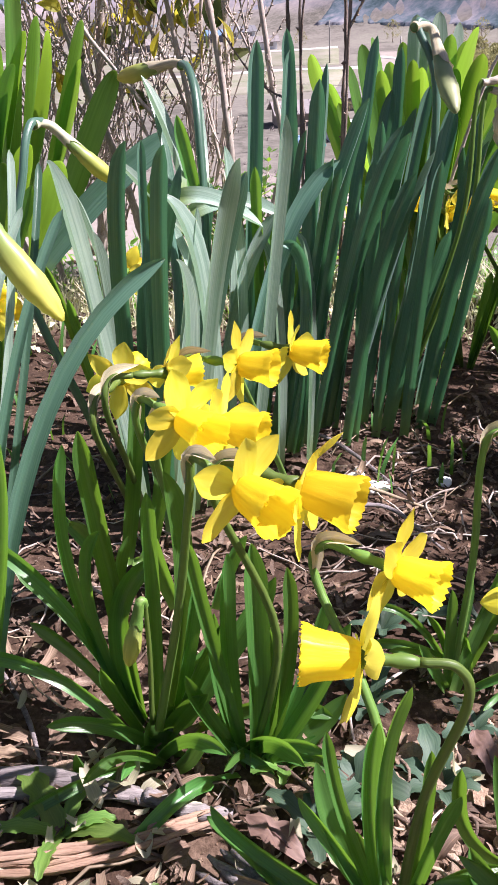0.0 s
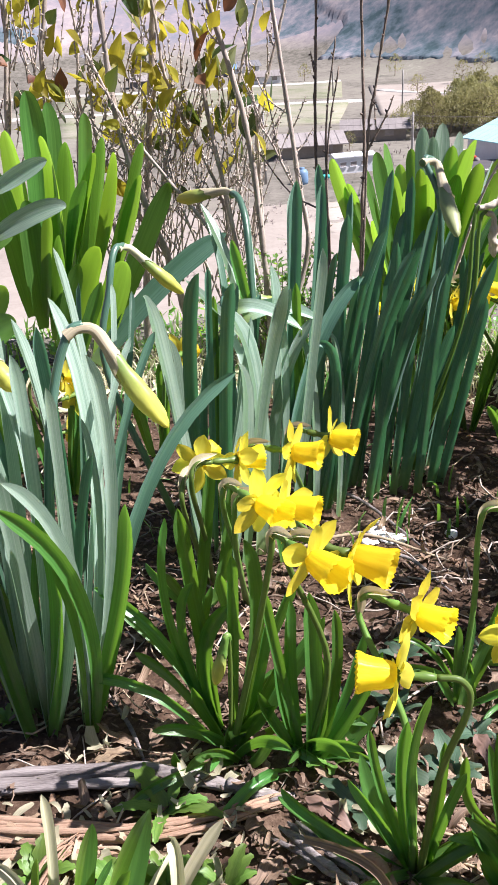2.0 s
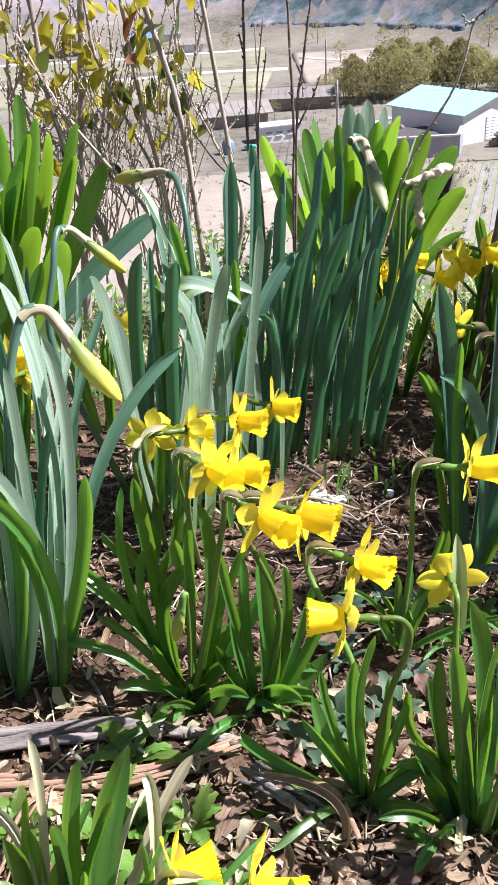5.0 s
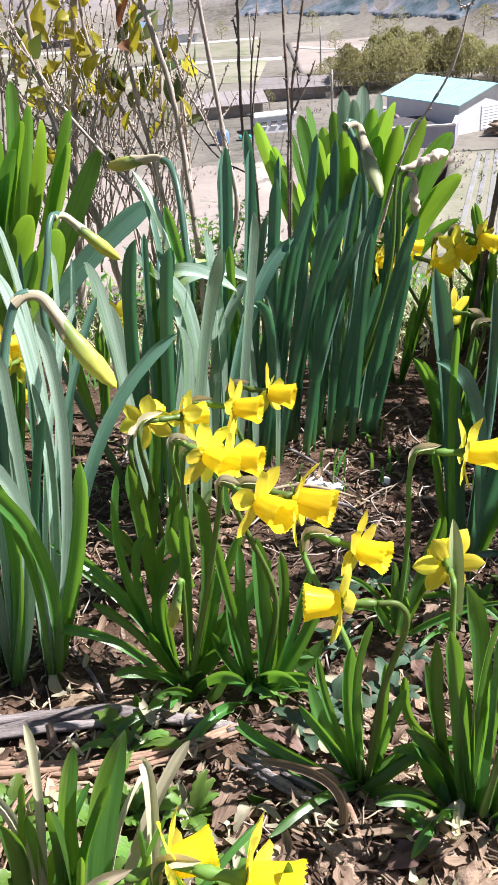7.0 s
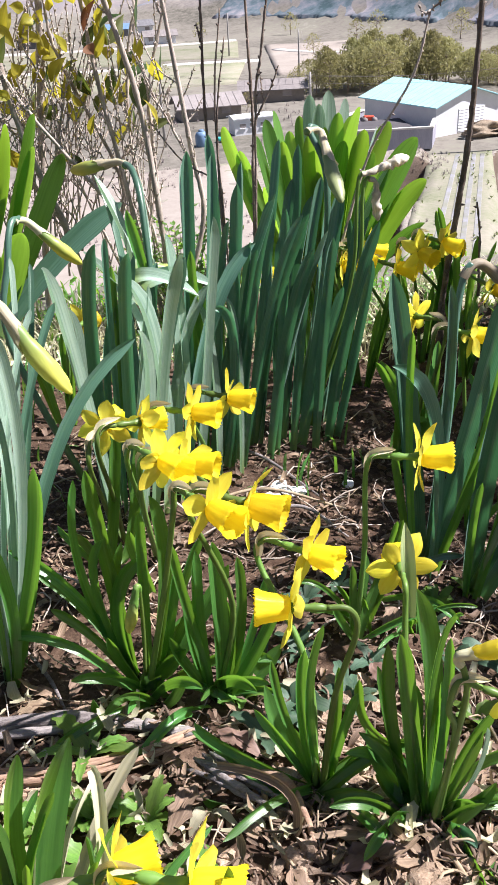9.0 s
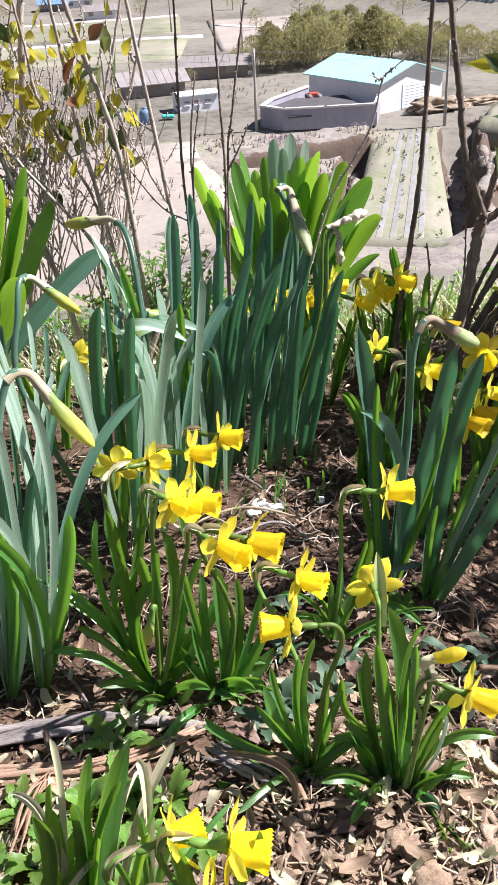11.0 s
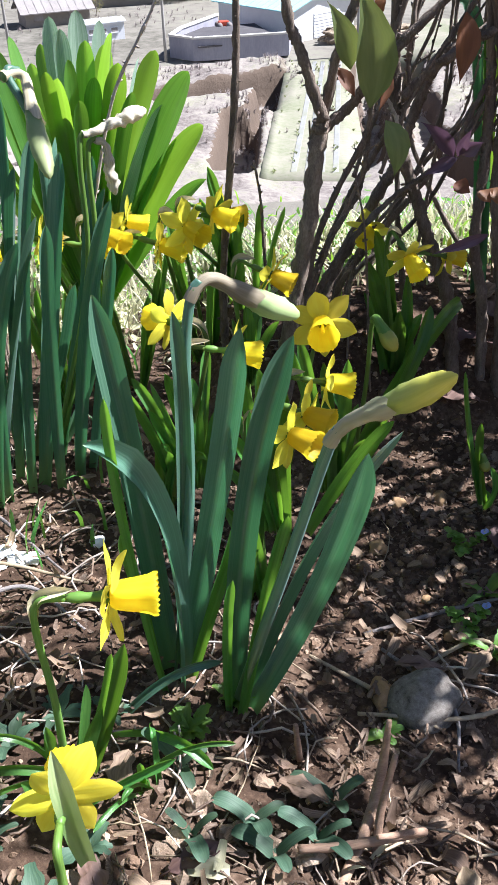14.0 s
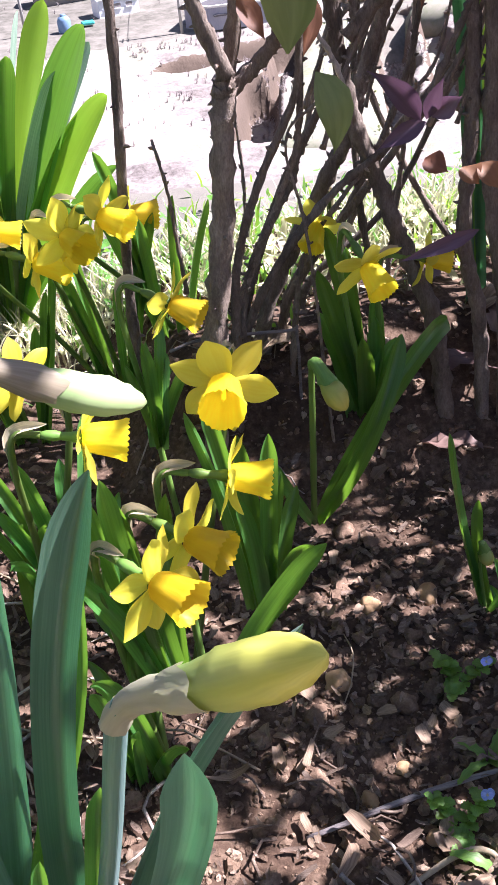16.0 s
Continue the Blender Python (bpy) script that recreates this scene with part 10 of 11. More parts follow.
def plot(name, corners, material, label, up=0.06, kind="structure"):
    """A strip of land: a thin slab over the valley floor, cut fine enough to follow it."""
    n = 14
    a, b, c, d = (Vector((*q, 0)) for q in corners)
    verts, faces = [], []
    for layer in (0, 1):
        for j in range(n + 1):
            for i in range(n + 1):
                u, v = i / n, j / n
                p = a.lerp(b, u).lerp(d.lerp(c, u), v)
                verts.append((p.x, p.y, max(floor_at(p.x, p.y), VALLEY - 0.6) + up * (1 if layer == 0 else -8)))
    m, lay = n + 1, (n + 1) ** 2
    for j in range(n):
        for i in range(n):
            q = (j * m + i, j * m + i + 1, (j + 1) * m + i + 1, (j + 1) * m + i)
            faces += [q, tuple(lay + k for k in q[::-1])]
    rim = [*range(m), *(k * m + n for k in range(1, m)), *(n * m + k for k in range(n - 1, -1, -1)), *(k * m for k in range(n - 1, 0, -1))]
    faces += [(p, lay + p, lay + q, q) for p, q in zip(rim, rim[1:] + rim[:1])]
    return tagged(mesh_object(name, verts, faces, material), label, "field", kind=kind)


plot("field_1", [(20.4, 72.6), (29.0, 69.2), (44.4, 115.5), (36.4, 116.5)], FIELD, "sloping vegetable field with pale film rows", 0.15)
for k in range(4):
    u = 0.34 + 0.13 * k
    a, b = Vector((20.4, 72.6)).lerp(Vector((29.0, 69.2)), u), Vector((36.4, 116.5)).lerp(Vector((44.4, 115.5)), u)
    plot(f"film_row_{k + 1}", [(a.x, a.y + 2), (a.x + 0.55, a.y + 2), (b.x + 0.55, b.y - 2), (b.x, b.y - 2)], MULCHFILM, "pale mulch film between crop rows", 0.18)
plot("field_2", [(48, 112), (56, 104), (74, 128), (64, 136)], FIELD, "green field beyond the gully", 0.4)
plot("field_3", [(-40, 196), (20, 196), (26, 232), (-46, 232)], FIELD, "pale green paddy field", 0.3)
plot("field_4", [(-50, 246), (26, 246), (30, 285), (-56, 285)], FIELD, "pale green paddy field farther off", 0.3)
plot("field_5", [(30, 205), (44, 205), (60, 270), (36, 270)], PLOUGH, "fallow field", 0.3)
plot("field_6", [(-30, 60), (14, 76), (12, 116), (-40, 112)], PLOUGH, "dry fallow land with stubble", 0.2)
plot("road_1", [(-70, 234), (30, 234), (30, 235.4), (-70, 235.4)], ROAD, "pale concrete farm road", 0.5)
plot("road_3", [(36, 257), (62, 222), (63, 223), (38, 259)], ROAD, "pale winding road", 0.5)
plot("road_4", [(-80, 288), (30, 288), (30, 289.4), (-80, 289.4)], ROAD, "pale road before the hill", 0.5)
plot("path_1", [(-10, 58), (34, 50), (40, 60), (-8, 68)], SAND, "bare sandy path below the slope", 0.35)

def tree(name, x, y, height, spread, material, label, seed, leaves=420):
    """Trunk with limbs and a ragged crown of many small clumps."""
    rnd = random.Random(seed)
    z = max(land(x, y), VALLEY - 1)
    t = thing(name, (x, y, z), label, "tree", "trees of the valley")
    v, f, uv = tube(smooth_path([(0, 0, -0.3), (0.1, 0, height * 0.4), (0, 0.1, height * 0.85)], 4), [height * 0.025 * (1 - 0.1 * i) for i in range(9)], 7)
    for k in range(7):
        a, h = rnd.uniform(0, 6.28), rnd.uniform(0.3, 0.8) * height
        p = [Vector((0, 0, h)), Vector((math.cos(a) * spread * 0.5, math.sin(a) * spread * 0.5, h + height * 0.1)), Vector((math.cos(a) * spread * 0.9, math.sin(a) * spread * 0.9, h + height * 0.15))]
        lv, lf, _ = tube(p, [height * 0.012, height * 0.008, height * 0.003], 5)
        n = len(v)
        v += lv
        f += [tuple(n + i for i in q) for q in lf]
    mesh_object("trunk", v, f, BARK, t)
    verts, faces = [], []
    for _ in range(leaves):
        u = rnd.random() ** 0.8
        h = height * (0.18 + 0.84 * u)
        r = spread * (math.sin(math.pi * min(0.98, 0.16 + 0.84 * u)) ** 0.7) * (0.55 + 0.5 * rnd.random())
        a = rnd.uniform(0, 6.28)
        c = Vector((math.cos(a) * r, math.sin(a) * r, h))
        for _ in range(4):
            o = Vector((rnd.gauss(0, 1), rnd.gauss(0, 1), rnd.gauss(0, 1))) * height * 0.03
            d = [o + Vector((rnd.gauss(0, 1), rnd.gauss(0, 1), rnd.gauss(0, 1.7))).normalized() * height * rnd.uniform(0.015, 0.05) for _ in range(3)]
            n = len(verts)
            verts += [c + q for q in d]
            faces.append((n, n + 1, n + 2))
    mesh_object("crown", verts, faces, material, t, smooth=False)


rnd = random.Random(8)
for k in range(46):
    u = (k % 23) / 22
    x, y = 33 + 46 * u + rnd.uniform(-1.5, 1.5), 170 + 8 * math.sin(3 * u) - 9 * u + 7 * (k // 23) + rnd.uniform(-3, 3)
    tree("bamboo_tree", x, y, rnd.uniform(6.0, 8.5) * (0.62 + 0.5 * math.sin(math.pi * min(1, 0.1 + u * 1.2))), rnd.uniform(2.8, 4.4), PINE, "dense olive-green tree of the grove behind the barn", k, 620)
for k, (x, y, h) in enumerate([(3, 170, 3.5), (18, 160, 3), (28, 176, 3.5), (-14, 182, 3.5), (6, 214, 3), (44, 240, 5), (60, 262, 6), (20, 300, 5), (-20, 296, 5), (48, 300, 6), (70, 280, 6), (85, 250, 7)]):
    tree("valley_tree", x, y, h, h * 0.45, PINE, "small tree between the fields", 60 + k, 160)

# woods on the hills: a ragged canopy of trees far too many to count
# their blue cast is the haze of distance mixed into the colour
HAZEWOOD = grainy("far_woods", [(0.40, (0.035, 0.065, 0.075)), (0.47, (0.090, 0.122, 0.145)), (0.53, (0.165, 0.170, 0.195)), (0.61, (0.29, 0.255, 0.26))], 0.028, 0.95, 0.0, 0.1, fine=6)
na, nd = 330, 250
verts = []
for j in range(nd + 1):
    for i in range(na + 1):
        a, d = radians(-18 + 52 * (i + rnd.uniform(-0.4, 0.4)) / na), 255 + 400 * max(0, (j + rnd.uniform(-0.4, 0.4)) / nd) ** 1.2
        x, y = math.sin(a) * d, math.cos(a) * d
        z = land(x, y)
        v = Vector((x, y, 9))
        mask = noise.noise(v * 0.011) + 0.5 * noise.noise(v * 0.05) + 0.010 * (z - VALLEY - 9)
        crown = 1.5 + 0.35 * noise.noise(v * 0.35) + rnd.uniform(-0.12, 0.12)
        verts.append((x, y, z + (0.35 * crown if mask > 0 else -0.5) if z > VALLEY + 3 else z - 5))
faces = [(j * (na + 1) + i, j * (na + 1) + i + 1, (j + 1) * (na + 1) + i + 1, (j + 1) * (na + 1) + i) for j in range(nd) for i in range(na)]
tagged(mesh_object("far_woods", verts, faces, HAZEWOOD), "bare grey and green woods on the hills, blued by haze", "woods", kind="stuff")

# the valley is turned half a degree to the left as one looks out from the bed
for ob in set(bpy.data.objects) - near:
    if ob.parent is None:
        ob.matrix_basis = pose(0, 0, 0, 0, 0, 0.5) @ ob.matrix_basis

# ---------------------------------------------------------------- litter on the bed
lit = random.Random(21)


def bed_place():
    while True:
        x, y = lit.uniform(-0.42, 0.92), lit.uniform(0.0, 1.6) if lit.random() < 0.5 else lit.uniform(0.05, 0.95)
        if not (0.38 < x < 0.80 and 0.55 < y < 1.0) or lit.random() < 0.16:
            return x, y


def ball(cuts):
    bm = bmesh.new()
    bmesh.ops.create_icosphere(bm, subdivisions=cuts, radius=1)
    out = [v.co.copy() for v in bm.verts], [tuple(v.index for v in f.verts) for f in bm.faces]
    bm.free()
    return out


BALLS = ball(1), ball(2)


def crumbs(name, label, count, small, large, material, where, flat=0.75):
    """Many small uneven lumps in one mesh."""
    verts, faces = [], []
    for _ in range(count):
        x, y = where()
        s = small * (large / small) ** (lit.random() ** 2.2)
        shape, tri = BALLS[1 if s > 0.007 else 0]
        rot = Euler((lit.uniform(-0.5, 0.5), lit.uniform(-0.5, 0.5), lit.uniform(0, 6.28))).to_matrix()
        k = Vector((lit.uniform(0.7, 1.3), lit.uniform(0.6, 1.1), flat * lit.uniform(0.6, 1.1))) * s * 0.5
        c, o = spot(x, y, s * 0.12), Vector((x * 60, y * 60, s * 900))
        n = len(verts)
        for q in shape:
            v = q * (1 + 0.7 * noise.noise(q * 1.1 + o) + 0.6 * noise.noise(q * 2.7 + o))
            verts.append(c + rot @ Vector((v.x * k.x, v.y * k.y, v.z * k.z)))
        faces += [tuple(n + i for i in t) for t in tri]
    return tagged(mesh_object(name, verts, faces, material, smooth=False), label, "soil", kind="stuff")


def flakes(name, label, count, small, large, slim, material, where, curl=0.5, up=0.003):
    """Many curled scraps of leaf or bark in one mesh."""
    verts, faces, uv = [], [], []
    for _ in range(count):
        x, y = where()
        l = small * (large / small) ** (lit.random() ** 1.5)
        w = l * lit.uniform(*slim)
        rot = Euler((lit.gauss(0, 0.3), lit.gauss(0, 0.3), lit.uniform(0, 6.28))).to_matrix()
        c = spot(x, y, up + lit.uniform(0, 0.006))
        bend, cup = lit.uniform(-curl, curl), lit.uniform(0, curl)
        n = len(verts)
        for i in range(5):
            u = i / 4
            half = w / 2 * (0.35 + 0.65 * math.sin(math.pi * (0.12 + 0.8 * u))) * lit.uniform(0.85, 1.1)
            for s in (-1, 0, 1):
                verts.append(c + rot @ Vector(((u - 0.5 + lit.uniform(-0.06, 0.06)) * l, s * half * lit.uniform(0.75, 1.2), bend * l * (u - 0.5) ** 2 * 2 + cup * half * s * s)))
                uv.append((0.5 + s / 2, u))
        for i in range(4):
            for s in (0, 1):
                a = n + i * 3 + s
                faces.append((a, a + 1, a + 4, a + 3))
    return tagged(mesh_object(name, verts, faces, material, uv=uv), label, "litter", kind="stuff")


def strands(name, label, count, small, large, r, material, where, wind=0.9):
    verts, faces = [], []
    for _ in range(count):
        x, y = where()
        l, a = lit.uniform(small, large), lit.uniform(0, 6.28)
        bend = lit.uniform(-wind, wind)
        pts = []
        for i in range(6):
            u = i / 5
            b = a + bend * (u - 0.5)
            px, py = x + math.cos(b) * l * (u - 0.5), y + math.sin(b) * l * (u - 0.5)
            pts.append(spot(px, py, 0.004 + 0.012 * lit.random() * math.sin(math.pi * u)))
        v, f, _ = tube(pts, [r * lit.uniform(0.6, 1.2)] * 5 + [r * 0.4], 4)
        n = len(verts)
        verts += v
        faces += [tuple(n + i for i in q) for q in f]
    return tagged(mesh_object(name, verts, faces, material), label, "litter", kind="stuff")


def front():
    return lit.uniform(-0.40, 0.50), lit.uniform(0.0, 0.75)


def right_soil():
    return lit.gauss(0.54, 0.15), lit.gauss(0.72, 0.19)


crumbs("soil_crumbs", "loose brown crumbs of garden soil", 10500, 0.0018, 0.011, CLOD, bed_place)
crumbs("soil_clods", "brown clods and small stones on bare soil", 7500, 0.0015, 0.010, CLOD, right_soil)
crumbs("soil_clods", "larger lumpy brown clods on bare soil", 520, 0.007, 0.018, CLOD, right_soil)
flakes("leaf_litter", "brown dry scraps of leaf and bark", 4200, 0.003, 0.022, (0.12, 0.40), CHIP, bed_place, 0.9)
flakes("leaf_litter", "brown chips on the bare soil", 1100, 0.003, 0.020, (0.15, 0.4), CHIP, right_soil, 0.6)
flakes("leaf_litter", "pale dry scraps of leaf in front", 520, 0.008, 0.030, (0.12, 0.4), DRYLEAF, front, 1.1, 0.006)
def front_left():
    return lit.gauss(-0.14, 0.09), lit.gauss(0.30, 0.08)


def front_right():
    return lit.gauss(0.24, 0.13), lit.gauss(0.22, 0.10)


flakes("leaf_litter", "pale dry leaf scraps scattered over the bed", 900, 0.006, 0.026, (0.2, 0.5), DRYLEAF, bed_place, 1.1, 0.006)
flakes("leaf_litter", "bleached leaf scraps beside the bark strips", 260, 0.010, 0.030, (0.2, 0.5), PALE, front_left, 1.1, 0.007)
crumbs("dry_crumbs", "pale grey-brown crumbs on the shaded soil", 700, 0.003, 0.010, DRYLITCRUMB, right_soil)
flakes("leaf_litter", "pale angular chips on the bare soil", 420, 0.005, 0.017, (0.3, 0.7), DRYLEAF, right_soil, 0.5, 0.005)
flakes("leaf_litter", "bleached leaf scraps in the sun", 170, 0.012, 0.034, (0.2, 0.5), PALE, front_right, 1.2, 0.008)
crumbs("dry_crumbs", "pale dry crumbs of soil with sunlight in their tone", 3400, 0.003, 0.026, DRYLITCRUMB, front_right)
strands("root_litter", "curled brown roots and split fibres", 420, 0.02, 0.07, 0.0016, CHIP, front_right, 2.6)
strands("root_litter", "curled brown rootlets among the stems", 260, 0.02, 0.06, 0.0012, CHIP, front, 2.4)
flakes("leaf_litter", "curled pale dry leaf scraps in the sun", 380, 0.010, 0.034, (0.15, 0.45), DRYLEAF, front_right, 1.3, 0.007)
strands("root_litter", "pale curled roots and fibres in the sun", 170, 0.03, 0.10, 0.0013, STRAW, front_right)
strands("straw_litter", "thin pale straws and rootlets on the soil", 150, 0.03, 0.12, 0.0009, STRAW, bed_place)
strands("twig_litter", "thin brown twigs on the soil", 160, 0.03, 0.12, 0.0010, TWIG, bed_place)


def middle():
    return lit.uniform(-0.18, 0.36), lit.uniform(0.48, 1.0)


strands("straw_litter", "pale straws and dead stems between the clumps", 36, 0.04, 0.14, 0.0011, STRAW, middle)
strands("twig_litter", "thin brown twigs between the clumps", 60, 0.03, 0.12, 0.0012, TWIG, middle, 1.6)
flakes("leaf_litter", "brown leaf scraps between the clumps", 900, 0.004, 0.022, (0.15, 0.45), CHIP, middle, 1.0)
flakes("leaf_litter", "pale leaf scraps between the clumps", 200, 0.006, 0.024, (0.15, 0.45), DRYLEAF, middle, 1.0)


def stone(x, y, size, material, label, seed, name="stone", sink=0.3, cuts=3, boxy=1.0):
    s = rock_mesh(name, size, material, seed, None, cuts, 0.26 if boxy == 1 else 0.16, 0.9, boxy)
    s.matrix_world = pose(x, y, land(x, y) + size[2] * (1 - 2 * sink) * 0.6, 0, 0, 37 * seed)
    return tagged(s, label, "stone", "loose stones")


fieldstone = rock_mesh("stone", (0.033, 0.028, 0.025), GRANITE, 13, None, 4, 0.13, 0.25)
fieldstone.matrix_world = pose(0.461, 0.530, land(0.461, 0.530) + 0.008, 0, 0, 25)
tagged(fieldstone, "round speckled grey-brown fieldstone on the soil", "stone", "loose stones")
stone(0.345, 0.112, (0.098, 0.105, 0.036), WHITESTONE, "large sunlit white stone at the edge of the bed", 3, "boulder", 0.3, 5, 0.5)
for k, (x, y, s) in enumerate([(0.165, 0.165, 0.022), (0.12, 0.125, 0.020), (0.205, 0.125, 0.018), (0.15, 0.21, 0.014), (0.235, 0.19, 0.015), (0.09, 0.17, 0.014), (0.26, 0.14, 0.016), (0.225, 0.245, 0.013), (0.05, 0.12, 0.015), (0.19, 0.09, 0.02), (0.29, 0.22, 0.012), (0.13, 0.27, 0.012)]):
    stone(x, y, (s, s * 0.85, s * 0.75), DRYLITCRUMB, "dry pale clod of earth among litter", 60 + k, "earth_clod", 0.25)
stone(0.432, 0.545, (0.013, 0.018, 0.011), OCHRE, "small ochre stone beside the fieldstone", 5)
for k, (x, y, s) in enumerate([(0.50, 0.735, 0.014), (0.475, 0.71, 0.013), (0.505, 0.70, 0.008), (0.43, 0.70, 0.012), (0.52, 0.655, 0.008), (0.56, 0.89, 0.013), (0.59, 0.95, 0.011), (0.63, 0.85, 0.010), (0.55, 0.80, 0.012), (0.455, 0.75, 0.009), (0.41, 0.60, 0.010), (0.53, 0.77, 0.008), (0.67, 0.80, 0.012), (0.15, 0.75, 0.010), (0.21, 0.82, 0.012), (0.46, 0.66, 0.011), (0.49, 0.64, 0.009), (0.54, 0.70, 0.012), (0.57, 0.76, 0.010), (0.51, 0.82, 0.009), (0.60, 0.80, 0.013), (0.65, 0.74, 0.010), (0.47, 0.80, 0.008), (0.44, 0.65, 0.009), (0.52, 0.60, 0.009)]):
    stone(x, y, (s * 0.8, s * 0.68, s * 0.6), OCHRE if k % 4 == 0 else CLOD, "small lumpy brown clod of earth on bare soil" if k % 4 else "small ochre stone on bare soil", 11 + k, "earth_clod" if k % 4 else "stone")


def log_piece(name, points, radii, material, label, category, flat=1.0, group=""):
    pts = smooth_path([spot(x, y, z) for x, y, z in points], 8)
    at = lengthwise(pts)
    rad = [radii[min(int(u * (len(radii) - 1)), len(radii) - 2)] for u in at]
    rad = [float(np.interp(u, np.linspace(0, 1, len(radii)), radii)) for u in at]
    v, f, uv = tube(pts, rad, 12, 0.07, flat)
    return tagged(mesh_object(name, v, f, material, uv=uv), label, category, group)


def fibre_strip(points, width, count, material, label, r=0.0028):
    """A split strip of bark: a bundle of long flat fibres."""
    base = [spot(x, y, z) for x, y, z in points]
    strip_thing = thing("bark_strip", tuple(base[0]), label, "bark", "bark strips")
    for k in range(count):
        off = (k / (count - 1) - 0.5) * width
        pts = []
        for i, p in enumerate(base):
            d = (base[min(i + 1, len(base) - 1)] - base[max(i - 1, 0)]).normalized()
            n = Vector((-d.y, d.x, 0))
            pts.append(p + n * off * (1 - 0.35 * i / len(base)) + Vector((0, 0, lit.uniform(0, 0.008) + 0.004 * (1 - (2 * off / width) ** 2))) + Vector((lit.gauss(0, 0.003), lit.gauss(0, 0.003), 0)))
        line = smooth_path(pts, 7)
        cut = line[lit.randrange(0, 3):len(line) - lit.randrange(0, 5)]
        v, f, uv = tube(cut, [r * lit.uniform(0.45, 1.2) * (1 - 0.5 * abs(2 * u - 1) ** 6) for u in lengthwise(cut)], 6, 0.12, 0.45)
        mesh_object("fibre", shifted(v, strip_thing), f, material, strip_thing, "", uv)


branch_thing = thing("dead_branch", tuple(spot(-0.16, 0.41)), "grey weathered cracked dead branch on the soil", "branch")
for pts, rr, nm in (([(-0.32, 0.402, 0.010), (-0.215, 0.408, 0.009), (-0.12, 0.413, 0.009), (-0.02, 0.390, 0.006)], [0.0065, 0.007, 0.0078, 0.0065, 0.004], "wood"),
                    ([(-0.24, 0.398, 0.010), (-0.15, 0.402, 0.012), (-0.06, 0.396, 0.009)], [0.002, 0.0045, 0.002], "split_ridge"),
                    ([(-0.30, 0.412, 0.012), (-0.20, 0.418, 0.014), (-0.13, 0.420, 0.012)], [0.002, 0.0045, 0.002], "split_ridge"),
                    ([(-0.05, 0.398, 0.008), (-0.02, 0.386, 0.010), (0.005, 0.384, 0.006)], [0.005, 0.006, 0.0035], "broken_end")):
    line = smooth_path([spot(*q) for q in pts], 12)
    v, f, uv = tube(line, [float(np.interp(u, np.linspace(0, 1, len(rr)), rr)) * (1 + 0.10 * math.sin(31 * u)) for u in lengthwise(line)], 14, 0.06)
    mesh_object(nm, shifted(v, branch_thing), f, DEADWOOD, branch_thing, "", uv)
fibre_strip([(-0.32, 0.372, 0.006), (-0.20, 0.352, 0.006), (-0.10, 0.352, 0.007), (0.0, 0.380, 0.006)], 0.022, 10, BARKSTRIP, "split reddish-brown strip of fibrous bark")
fibre_strip([(-0.33, 0.345, 0.003), (-0.22, 0.333, 0.005), (-0.13, 0.338, 0.004)], 0.020, 8, BARKSTRIP, "fibrous brown bark strip beside the branch")
fibre_strip([(-0.165, 0.348, 0.004), (-0.185, 0.31, 0.014), (-0.205, 0.24, 0.004)], 0.016, 7, BARKSTRIP, "curled brown bark strip in front")
fibre_strip([(-0.005, 0.352, 0.003), (0.03, 0.315, 0.008), (0.07, 0.285, 0.004)], 0.030, 9, DEADWOOD, "grey flake of split old wood")
log_piece("broken_stalk", [(0.015, 0.325, 0.012), (0.06, 0.312, 0.018), (0.075, 0.275, 0.010), (0.078, 0.25, 0.004)], [0.0035, 0.004, 0.003, 0.002], BARKSTRIP, "curved dry brown stem on the soil", "stem")
curl = thing("withered_leaf", tuple(spot(0.065, 0.264)), "curled brown withered leaf arching over the litter", "leaf")
leaf(curl, (0.009, 0.314, 0.070), (0.059, 0.276, 0.080), (0.065, 0.264, 0.036), 0.0075, DRYLEAF, 190, 0.2, 60, "blade", 1.2)
log_piece("broken_stalk", [(0.331, 0.383, 0.003), (0.368, 0.424, 0.018), (0.388, 0.450, 0.045), (0.394, 0.458, 0.085)], [0.004, 0.0045, 0.004, 0.002], BARKSTRIP, "thick curved reddish stem rising from the litter", "stem")
log_piece("broken_stalk", [(0.36, 0.39, 0.05), (0.40, 0.40, 0.03), (0.345, 0.405, 0.02), (0.31, 0.41, 0.016)], [0.002, 0.003, 0.0035, 0.003], BARKSTRIP, "reddish dry stem among the litter", "stem")
log_piece("broken_stalk", [(0.365, 0.40, 0.0), (0.375, 0.42, 0.03), (0.39, 0.435, 0.075)], [0.0035, 0.003, 0.002], BARKSTRIP, "upright broken reddish stem stub", "stem")
log_piece("broken_stalk", [(0.34, 0.50, 0.0), (0.338, 0.50, 0.02), (0.336, 0.50, 0.045)], [0.0028, 0.0028, 0.002], BARKSTRIP, "upright broken reddish stem stub", "stem")
